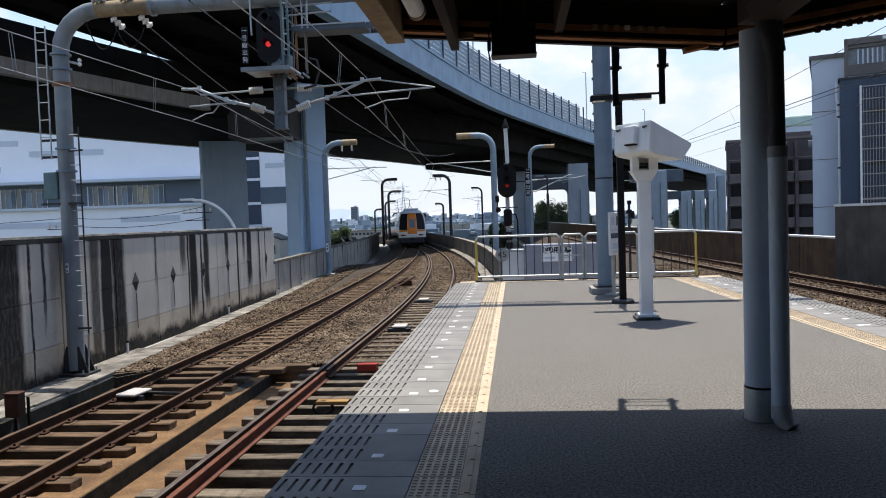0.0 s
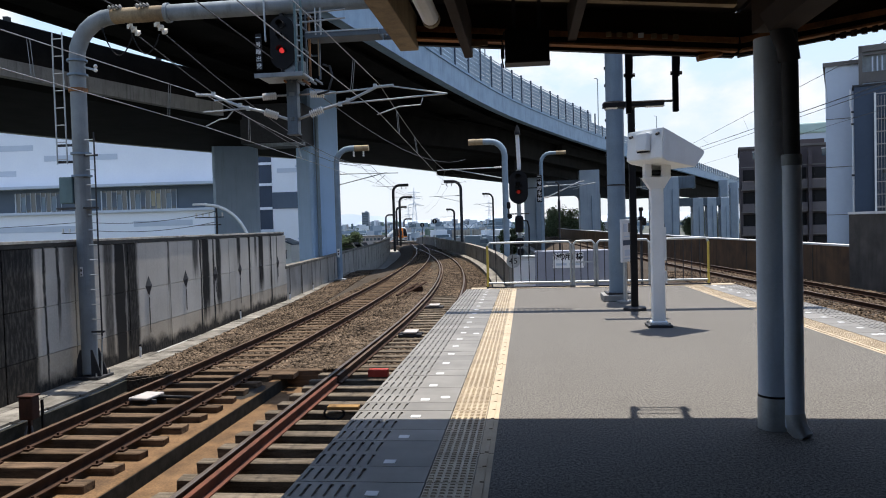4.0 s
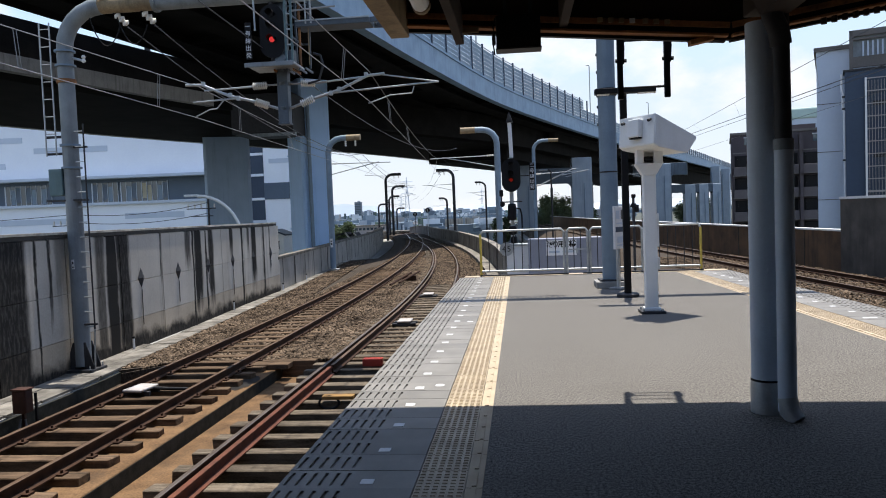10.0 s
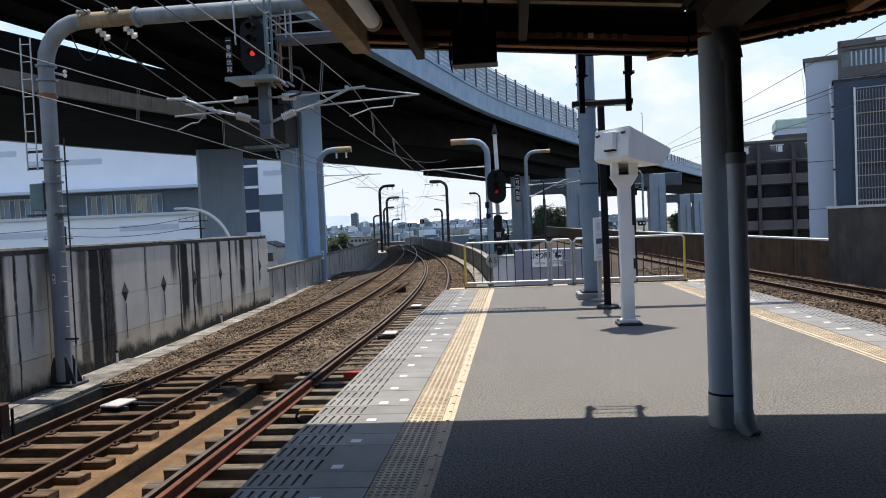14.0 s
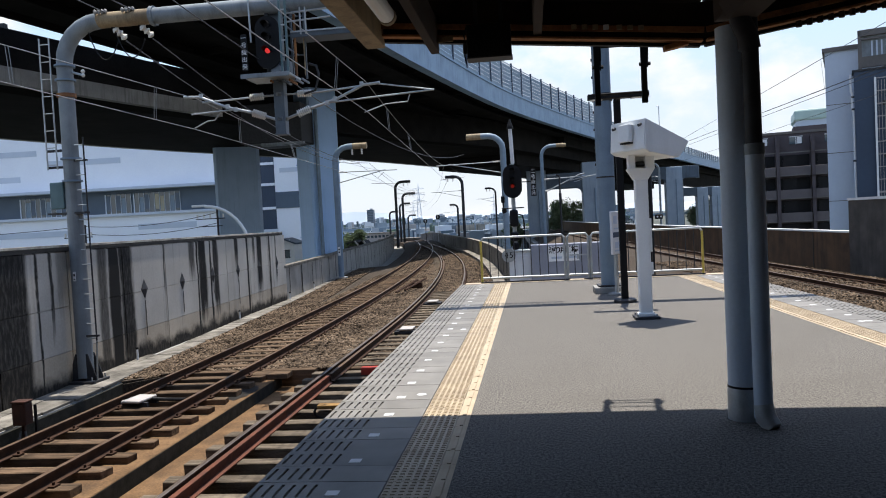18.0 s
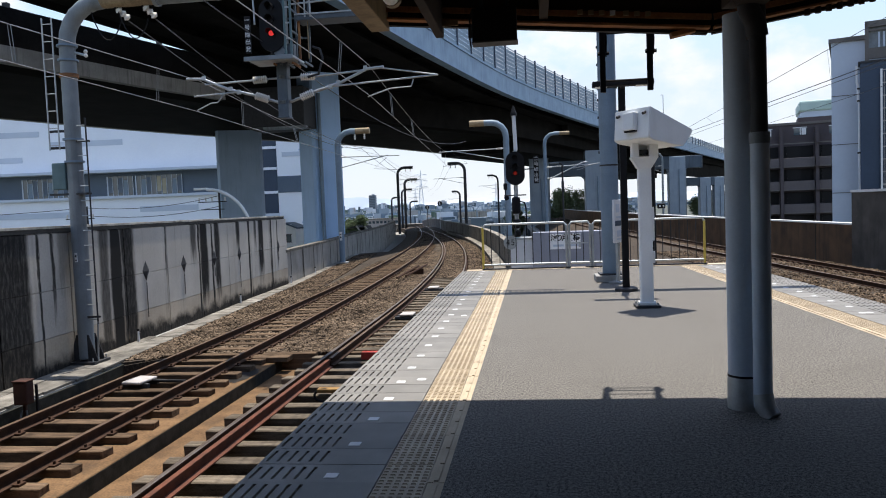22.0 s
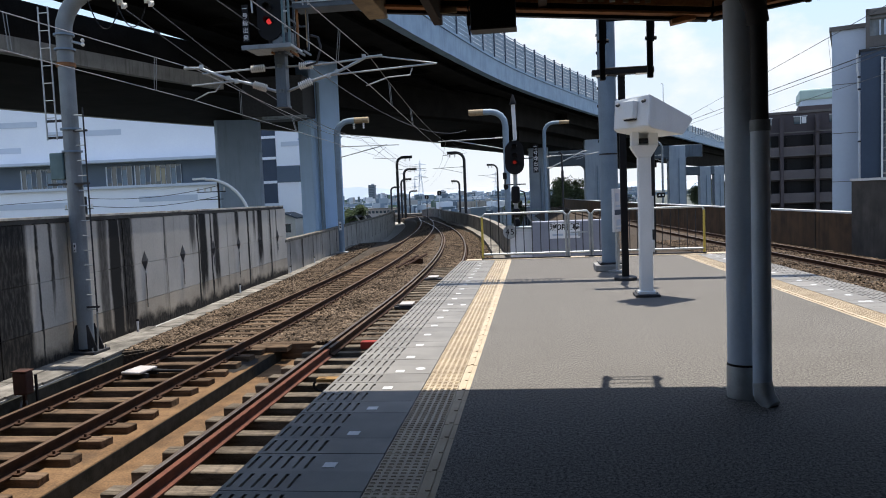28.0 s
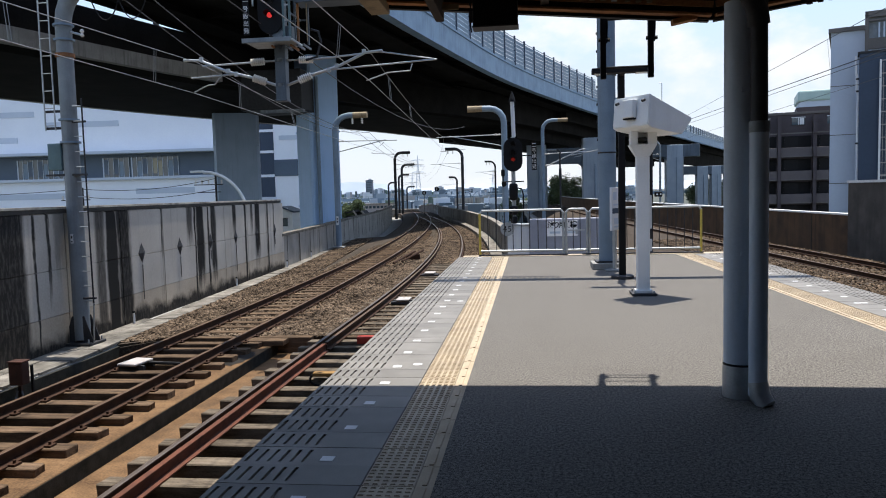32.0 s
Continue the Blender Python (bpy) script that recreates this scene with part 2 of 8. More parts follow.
RUNS = [(4.0, 13.25, 0.8, -3.0), (13.52, 13.6, 0.8, -3.0), (14.0, 14.08, 0.75, -0.2), (14.2, 14.85, 0.4, 0.3), (15.8, 16.2, 0.68, -3.0), (16.28, 16.78, 1.0, -3.0),
        (16.78, 17.42, 0.8, -1.6), (19.14, 19.24, 0.75, 0.2), (20.85, 21.27, 0.7, 0.5), (21.38, 21.5, 0.95, -3.0), (21.56, 22.12, 0.85, -0.9), (22.44, 22.55, 0.85, -3.0),
        (22.7, 23.12, 0.8, -0.9), (24.72, 25.05, 0.8, 0.5), (25.92, 26.1, 0.95, -3.0), (26.6, 26.86, 0.7, 0.5), (27.12, 27.66, 0.85, -0.6), (28.58, 28.76, 0.8, -3.0), (29.42, 29.58, 0.7, -0.4)]
soot_runs(M_WALLDIRTY, RUNS)
soot_runs(M_WALLBUFF, RUNS)
# near-black for low side faces: their shade is put into the colour
M_SIDESHADE = mat("dark_moss", (0.05, 0.048, 0.04), (0.022, 0.022, 0.018), rough=0.95, scale=6, fine=50, bump=0.4, specular=0.05)
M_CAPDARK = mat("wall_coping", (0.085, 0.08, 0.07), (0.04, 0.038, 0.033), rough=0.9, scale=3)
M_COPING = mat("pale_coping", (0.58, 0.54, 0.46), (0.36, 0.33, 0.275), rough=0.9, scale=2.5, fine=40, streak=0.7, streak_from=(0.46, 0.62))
M_OIL = mat("oil_stain", (0.03, 0.026, 0.02), (0.012, 0.011, 0.01), rough=0.45, scale=8, fine=60, bump=0.05)
M_WALKWAY = mat("trough_lid", (0.275, 0.253, 0.217), (0.09, 0.082, 0.07), rough=0.9, scale=3, fine=45, rnd=0.2, streak=0.6, streak_scale=(1.3, 0.7, 1.0), streak_from=(0.48, 0.66), specular=0.1)
M_BALLAST = mat("ballast", (0.15, 0.11, 0.076), (0.034, 0.025, 0.018), rough=0.95, scale=0.9, fine=45, bump=0.6, island=0.93, fw=0.45, specular=0.05)
M_BED = mat("ballast_bed", (0.09, 0.0713, 0.054), (0.0225, 0.0173, 0.0135), rough=0.95, scale=22, fine=60, bump=1.0, specular=0.1)
M_SLABBED = mat("track_slab", (0.205, 0.122, 0.061), (0.07, 0.041, 0.022), rough=0.9, scale=2.5, fine=38, bump=0.4, streak=0.75, streak_scale=(1.2, 0.6, 1.0), fw=0.45, specular=0.1)
M_SLEEPER = mat("sleeper_timber", (0.165, 0.108, 0.066), (0.038, 0.027, 0.018), rough=0.9, scale=5, fine=60, stretch=(0.5, 3, 3), bump=0.4, rnd=0.35, specular=0.1)
M_SLEEPERC = mat("sleeper_dusty", (0.195, 0.158, 0.115), (0.042, 0.032, 0.023), rough=0.9, scale=5, fine=60, stretch=(0.5, 3, 3), bump=0.3, rnd=0.25, specular=0.1)
M_RAIL = mat("rusty_rail", (0.062, 0.03, 0.016), (0.026, 0.014, 0.009), rough=0.75, metal=0.1, scale=6, fine=80, bump=0.2, specular=0.15)
M_RAILTOP = mat("worn_rail_head", (0.27, 0.225, 0.19), (0.17, 0.13, 0.105), rough=0.36, metal=0.75, scale=3, fine=90, bump=0.05)
M_RAILBROWN = mat("brown_rail_head", (0.20, 0.128, 0.08), (0.11, 0.066, 0.042), rough=0.38, metal=0.45, scale=3, fine=90, bump=0.05, specular=0.4)
M_OCHRE = mat("ochre_paint", (0.30, 0.17, 0.05), (0.2, 0.11, 0.035), rough=0.6, scale=8)
M_RED = mat("red_oxide", (0.15, 0.052, 0.03), (0.07, 0.03, 0.02), rough=0.7, scale=6, specular=0.15)
M_REDBOX = mat("red_plastic", (0.42, 0.05, 0.03), (0.32, 0.04, 0.025), rough=0.5, scale=6)
M_STEELBLUE = mat("bluegrey_paint", (0.20, 0.265, 0.33), (0.155, 0.21, 0.265), rough=0.5, scale=3, fine=50, bump=0.06, streak=0.25)
M_POST = mat("grey_paint", (0.245, 0.272, 0.288), (0.17, 0.192, 0.205), rough=0.5, scale=3, fine=50, bump=0.05, streak=0.5)
M_GALV = mat("galvanised_steel", (0.46, 0.48, 0.48), (0.34, 0.36, 0.365), rough=0.45, metal=0.55, scale=7, fine=60, bump=0.05)
M_PIER = mat("pier_paint", (0.40, 0.57, 0.80), (0.35, 0.51, 0.73), rough=0.55, scale=0.6, fine=20, bump=0.05, streak=0.15)
M_PIERGREY = mat("pier_grey_paint", (0.40, 0.50, 0.62), (0.34, 0.44, 0.56), rough=0.6, scale=0.6, fine=20, bump=0.05, streak=0.18)
M_PIERPALE = mat("pier_slate_paint", (0.33, 0.385, 0.445), (0.27, 0.325, 0.385), rough=0.6, scale=0.6, fine=20, bump=0.05, streak=0.2)
# darker than the pier legs: the deck's shade is in this colour
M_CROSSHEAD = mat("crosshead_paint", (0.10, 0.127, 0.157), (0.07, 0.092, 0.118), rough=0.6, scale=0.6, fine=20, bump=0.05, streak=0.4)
M_FASCIA = mat("fascia_blue", (0.25, 0.36, 0.47), (0.18, 0.27, 0.37), rough=0.55, scale=0.8, fine=20, bump=0.05, streak=0.35)
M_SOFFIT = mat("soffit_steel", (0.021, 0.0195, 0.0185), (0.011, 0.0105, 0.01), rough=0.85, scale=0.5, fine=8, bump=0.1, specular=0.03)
M_RAMPCONC = mat("ramp_concrete", (0.40, 0.39, 0.37), (0.26, 0.253, 0.24), rough=0.9, scale=0.8, fine=15, streak=0.7)
M_BLACK = mat("black_paint", (0.007, 0.007, 0.008), (0.005, 0.005, 0.006), rough=0.6, scale=5, bump=0.04, specular=0.2)
M_DARK = mat("dark_metal", (0.045, 0.045, 0.048), (0.028, 0.028, 0.03), rough=0.6, scale=5, bump=0.05)
M_BOXBROWN = mat("brown_box_paint", (0.075, 0.03, 0.02), (0.035, 0.017, 0.012), rough=0.7, scale=6)
M_RUST = mat("rusty_brown", (0.36, 0.16, 0.06), (0.12, 0.06, 0.032), rough=0.75, scale=4, fine=40, bump=0.2, streak=0.4)
M_TEAL = mat("teal_grey_paint", (0.13, 0.20, 0.21), (0.09, 0.145, 0.155), rough=0.5, scale=3, fine=50, bump=0.06, streak=0.3)
M_BEIGE = mat("beige_painted_steel", (0.34, 0.26, 0.155), (0.19, 0.135, 0.08), rough=0.65, scale=3, fine=40, bump=0.06, streak=0.65)
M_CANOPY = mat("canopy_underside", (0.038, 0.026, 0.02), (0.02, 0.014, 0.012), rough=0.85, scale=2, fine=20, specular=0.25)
M_IVORY = mat("ivory_paint", (0.81, 0.82, 0.80), (0.74, 0.75, 0.73), rough=0.45, scale=3, fine=40, bump=0.04, streak=0.12, streak_col=(0.2, 0.15, 0.09))
M_FENCEY = mat("yellow_rail_paint", (0.62, 0.47, 0.10), (0.5, 0.38, 0.08), rough=0.5, scale=6)
M_BROWNWALL = mat("brown_parapet", (0.135, 0.08, 0.042), (0.055, 0.036, 0.023), rough=0.9, scale=1.2, fine=30, streak=0.85, streak_col=(0.02, 0.018, 0.016))
M_RWALL = mat("dark_wall", (0.105, 0.095, 0.082), (0.044, 0.041, 0.037), rough=0.9, scale=1.2, fine=30, streak=0.7)
M_CABLE = mat("grey_cable", (0.16, 0.16, 0.16), (0.10, 0.10, 0.10), rough=0.6, scale=8)
M_PLATE = mat("dusty_white_plate", (0.44, 0.41, 0.385), (0.34, 0.305, 0.28), rough=0.6, scale=6, fine=40)
M_PAPER = mat("notice_paper", (0.86, 0.86, 0.86), (0.82, 0.82, 0.82), rough=0.7, bump=0)
M_WIRE = mat("wire", (0.08, 0.08, 0.085), rough=0.5, metal=0.5, bump=0)
M_WIREL = mat("bright_wire", (0.34, 0.34, 0.33), rough=0.4, metal=0.6, bump=0)
M_PORC = mat("porcelain", (0.76, 0.74, 0.69), (0.64, 0.62, 0.57), rough=0.25, scale=8, bump=0)
M_GREYPORC = mat("dirty_porcelain", (0.34, 0.33, 0.31), (0.25, 0.24, 0.22), rough=0.35, scale=8, bump=0)
M_FACTORY = mat("white_cladding", (0.80, 0.84, 0.89), (0.74, 0.78, 0.84), rough=0.6, scale=0.2, fine=4, bump=0.02)
M_FACDARK = mat("slate_cladding", (0.10, 0.135, 0.18), (0.08, 0.11, 0.15), rough=0.5, scale=0.3, fine=6, bump=0.02)
M_GLASS = glass("window_glass", (0.05, 0.075, 0.09))
M_TOWER = mat("grey_tower_panel", (0.53, 0.59, 0.67), (0.48, 0.54, 0.62), rough=0.6, scale=0.3, fine=5, bump=0.03)
M_LAVENDER = mat("lavender_grey_paint", (0.30, 0.31, 0.36), (0.25, 0.26, 0.305), rough=0.55, scale=2, fine=30, bump=0.03, streak=0.25)
M_SLATE = mat("slate_paint", (0.105, 0.13, 0.155), (0.075, 0.095, 0.115), rough=0.5, scale=3, fine=40, bump=0.05, streak=0.3)
M_NAVY = mat("navy_panel", (0.05, 0.072, 0.11), (0.04, 0.058, 0.09), rough=0.5, scale=0.4, fine=6, bump=0.03)
M_APT = mat("apartment_brown", (0.088, 0.074, 0.078), (0.066, 0.056, 0.06), rough=0.8, scale=0.5, fine=10)
M_APTB = mat("balcony_brown", (0.135, 0.118, 0.118), (0.105, 0.092, 0.093), rough=0.8, scale=0.5, fine=10)
M_APTL = mat("apartment_balcony", (0.16, 0.145, 0.135), (0.12, 0.11, 0.10), rough=0.8, scale=0.5, fine=10)
M_PALEGREEN = mat("light_green_roof", (0.46, 0.58, 0.53), (0.40, 0.52, 0.47), rough=0.5, scale=0.6, fine=8, bump=0.02)
M_GROUND = mat("town_ground", (0.11, 0.11, 0.105), (0.04, 0.052, 0.033), rough=0.95, scale=0.05, fine=0.6, bump=0)
M_CITY = mat("town_blocks", (0.46, 0.48, 0.51), (0.34, 0.37, 0.40), rough=0.8, scale=0.05, fine=1.5, bump=0, island=0.3)


def town_tones(m, tones):
    """Each house takes one of a few wall and roof tones."""
    n, l = m.node_tree.nodes, m.node_tree.links
    geo, rp = n.new("ShaderNodeNewGeometry"), n.new("ShaderNodeValToRGB")
    rp.color_ramp.interpolation = "CONSTANT"
    e = rp.color_ramp.elements
    for k, c in enumerate(tones):
        el = e[k] if k < 2 else e.new(k / len(tones))
        el.position, el.color = k / len(tones), (*c, 1)
    l.new(geo.outputs["Random Per Island"], rp.inputs["Fac"])
    l.new(rp.outputs["Color"], n["Principled BSDF"].inputs["Base Color"])


M_HOUSES = mat("house_tones", (0.4, 0.4, 0.4), rough=0.8, scale=0.05, fine=1.5, bump=0)
# house tones lean to pale blue, which puts distance haze into the colour
town_tones(M_HOUSES, [(0.56, 0.60, 0.63), (0.12, 0.155, 0.19), (0.26, 0.31, 0.35), (0.62, 0.65, 0.68), (0.16, 0.21, 0.26), (0.33, 0.32, 0.31), (0.10, 0.145, 0.11), (0.40, 0.45, 0.50), (0.20, 0.25, 0.29), (0.08, 0.11, 0.13)])
# the haze of distance is mixed into this pale blue
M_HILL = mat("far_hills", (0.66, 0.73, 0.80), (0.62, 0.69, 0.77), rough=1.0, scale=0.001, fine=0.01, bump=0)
M_LEAF = mat("foliage", (0.145, 0.185, 0.10), (0.075, 0.10, 0.055), rough=0.7, scale=1.5, fine=12, bump=0, island=0.4)


def let_light_through(m, share):
    """Thin leaves: part of the light passes to the other side."""
    n, l = m.node_tree.nodes, m.node_tree.links
    p, out = n["Principled BSDF"], n["Material Output"]
    tr, ms = n.new("ShaderNodeBsdfTranslucent"), n.new("ShaderNodeMixShader")
    ms.inputs["Fac"].default_value = share
    l.new(p.inputs["Base Color"].links[0].from_socket, tr.inputs["Color"])
    l.new(p.outputs["BSDF"], ms.inputs[1])
    l.new(tr.outputs["BSDF"], ms.inputs[2])
    l.new(ms.outputs["Shader"], out.inputs["Surface"])


let_light_through(M_LEAF, 0.45)
M_TRUNK = mat("bark", (0.12, 0.09, 0.065), rough=0.9, scale=6)
M_TRAINW = mat("train_white", (0.72, 0.71, 0.68), (0.66, 0.65, 0.62), rough=0.3, scale=1, bump=0)
M_TRAINO = mat("train_orange", (0.72, 0.23, 0.03), (0.66, 0.2, 0.025), rough=0.3, scale=1, bump=0)
M_LED = glow("red_lamp", (1.0, 0.06, 0.06), 0.4)
M_LEDDIM = glow("dim_red_lamp", (0.8, 0.03, 0.012), 0.1)
M_COLUMN = mat("column_paint", (0.50, 0.58, 0.66), (0.43, 0.50, 0.58), rough=0.45, scale=3, fine=50, bump=0.05, streak=0.25, specular=0.4)
M_TAIL = mat("red_lens", (0.16, 0.012, 0.01), rough=0.2, bump=0)
M_FENCEPANEL = mat("wind_panel", (0.15, 0.225, 0.295), (0.12, 0.185, 0.245), rough=0.5, scale=0.5, fine=6, bump=0)
M_PANETAN = mat("tan_blind", (0.40, 0.36, 0.26), (0.32, 0.30, 0.22), rough=0.7, scale=1, bump=0)
M_SIGNW = mat("sign_white", (0.72, 0.72, 0.72), (0.66, 0.66, 0.66), rough=0.5, bump=0)
M_LENS = mat("dark_lens", (0.012, 0.012, 0.014), rough=0.32, bump=0, specular=0.15)


# ---- mesh tools ----
def part(name, bm, material, parent=None, label="", smooth=False):
    me = bpy.data.meshes.new(name)
    bmesh.ops.recalc_face_normals(bm, faces=bm.faces)
    if smooth:
        for f in bm.faces:
            f.smooth = True
    bm.to_mesh(me)
    bm.free()
    me.materials.append(material)
    if smooth:
        me.set_sharp_from_angle(angle=radians(40))
    ob = new(name, me)
    if parent:
        ob.parent = parent
    if label:
        ob["label"] = label
    return ob


def again(name, ob, m, parent):
    """Another piece on the same mesh, at the pose m in its parent."""
    o = new(name, ob.data)
    o.parent = parent
    o.matrix_basis = m
    return o


def thing(name, at, label, category, group="", kind="", rz=0.0):
    e = new(name)
    e.empty_display_size = 0.1
    e.matrix_basis = pose(*at, 0, 0, rz)
    return tagged(e, label, category, group, kind)


def box(bm, c, s, m=None, bevel=0.0):
    """A box with its middle at c and sizes s, turned by m about c."""
    vs = []
    for dz in (-0.5, 0.5):
        for dx, dy in ((-0.5, -0.5), (0.5, -0.5), (0.5, 0.5), (-0.5, 0.5)):
            v = Vector((dx * s[0], dy * s[1], dz * s[2]))
            if m is not None:
                v = m @ v
            vs.append(bm.verts.new(v + Vector(c)))
    fs = [bm.faces.new([vs[i] for i in q]) for q in
          ((3, 2, 1, 0), (4, 5, 6, 7), (0, 1, 5, 4), (1, 2, 6, 5), (2, 3, 7, 6), (3, 0, 4, 7))]
    if bevel:
        es = list({e for f in fs for e in f.edges})
        bmesh.ops.bevel(bm, geom=es, offset=bevel, segments=2, affect="EDGES", profile=0.5)
    return bm


def boxes(*rows):
    bm = bmesh.new()
    for r in rows:
        box(bm, *r)
    return bm


def tube(bm, pts, r, n=8, cap=True):
    """A round bar along pts; r is one radius or one for each point."""
    pts = [Vector(p) for p in pts]
    rs = r if isinstance(r, (list, tuple)) else [r] * len(pts)
    rings, side = [], None
    for i, p in enumerate(pts):
        d = (pts[min(i + 1, len(pts) - 1)] - pts[max(i - 1, 0)]).normalized()
        if side is None:
            side = d.cross(Vector((0, 0, 1)))
            if side.length < 1e-3:
                side = Vector((1, 0, 0))
        side = (side - d * side.dot(d)).normalized()
        up = d.cross(side)
        rings.append([bm.verts.new(p + (side * math.cos(a) + up * math.sin(a)) * rs[i])
                      for a in (2 * math.pi * k / n for k in range(n))])
    for a, b in zip(rings, rings[1:]):
        for k in range(n):
            bm.faces.new((a[k], a[(k + 1) % n], b[(k + 1) % n], b[k]))
    if cap:
        bm.faces.new(rings[0][::-1])
        bm.faces.new(rings[-1])
    return bm


def tubes(r, *lines, n=8):
    bm = bmesh.new()
    for pts in lines:
        tube(bm, pts, r, n)
    return bm


def sweep(bm, pts, profile, closed=True, cap=True):
    """Carries a profile of (to the right, up) along pts, upright."""
    pts = [Vector(p) for p in pts]
    rings = []
    for i, p in enumerate(pts):
        d = pts[min(i + 1, len(pts) - 1)] - pts[max(i - 1, 0)]
        d.z = 0
        d.normalize()
        side = Vector((d.y, -d.x, 0))
        rings.append([bm.verts.new(p + side * u + Vector((0, 0, v))) for u, v in profile])
    n = len(profile)
    for a, b in zip(rings, rings[1:]):
        for k in range(n if closed else n - 1):
            bm.faces.new((a[k], a[(k + 1) % n], b[(k + 1) % n], b[k]))
    if cap and closed:
        bm.faces.new(rings[0][::-1])
        bm.faces.new(rings[-1])
    return bm


def swept(pts, profile, **k):
    return sweep(bmesh.new(), pts, profile, **k)


def rect(u0, u1, v0, v1):
    return [(u0, v0), (u1, v0), (u1, v1), (u0, v1)]


def shifted(path, d, z=None):
    """A line beside a path, d metres to its right."""
    out = []
    for i, p in enumerate(path):
        a, b = Vector(path[max(i - 1, 0)]), Vector(path[min(i + 1, len(path) - 1)])
        t = (b - a)
        t.z = 0
        t.normalize()
        out.append((p[0] + t.y * d, p[1] - t.x * d, p[2] if z is None else z))
    return out


# ---- the plan ----
RAIL_Z = -1.1
HALF_GAUGE = 0.675


def line_one(y):
    u = max(0.0, y - 15.0)
    if y > 140:
        v = y - 140
        return -22.85 - 0.235 * v - 0.00035 * v * v
    return -6.07 - (0.00135 - 0.0000022 * u) * u * u


def line_two(y):
    u = max(0.0, y - 18.0)
    if y > 95:
        return line_one(y)
    return -2.90 - (0.00245 - 0.0000079 * u) * u * u


def line_three(y):
    u = y - 25.0
    return 11.0 - 0.075 * u + 0.0002 * max(u, 0) ** 2


def grade(y):
    """The fall of the line beyond the curve, steepened so that the train sinks out of view."""
    return -0.0005 * (min(max(y, 108), 222) - 108) ** 2


def along(f, y0, y1, step, z):
    n = max(2, int(round((y1 - y0) / step)) + 1)
    ys = [y0 + (y1 - y0) * k / (n - 1) for k in range(n)]
    return [(f(y), y, z + (grade(y) if f in (line_one, line_two) else 0)) for y in ys]


def west_wall_x(y):
    return -9.45 - 0.05 * (y - 14.6)


def low_wall_x(y):
    u = y - 30.6
    return line_one(y) - 3.86 - 0.04 * min(u, 20) + 0.012 * max(0, min(u - 30, 70))


def walkway_x(y):
    return -8.42 - 0.012 * (min(y, 14) - 12) - 0.08 * max(0.0, y - 14) - 0.03 * max(0.0, y - 30)


def right_edge_x(y):
    return 5.35 - 0.03 * (y - 11.0)


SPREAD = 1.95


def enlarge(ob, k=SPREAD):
    """Sets a thing farther off and larger by k about the camera's eye, so that it fits the view as before."""
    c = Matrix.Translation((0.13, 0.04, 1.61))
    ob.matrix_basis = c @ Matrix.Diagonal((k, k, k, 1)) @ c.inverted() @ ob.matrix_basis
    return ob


# ---- ground and track bed ----
def build_ground():
    bm = bmesh.new()
    vs = [bm.verts.new(p) for p in ((-4500, -600, -8), (4500, -600, -8), (4500, 4800, -8), (-4500, 4800, -8))]
    bm.faces.new(vs)
    tagged(part("ground", bm, M_GROUND), "town ground of streets and gardens far below the viaduct", "ground", kind="structure")


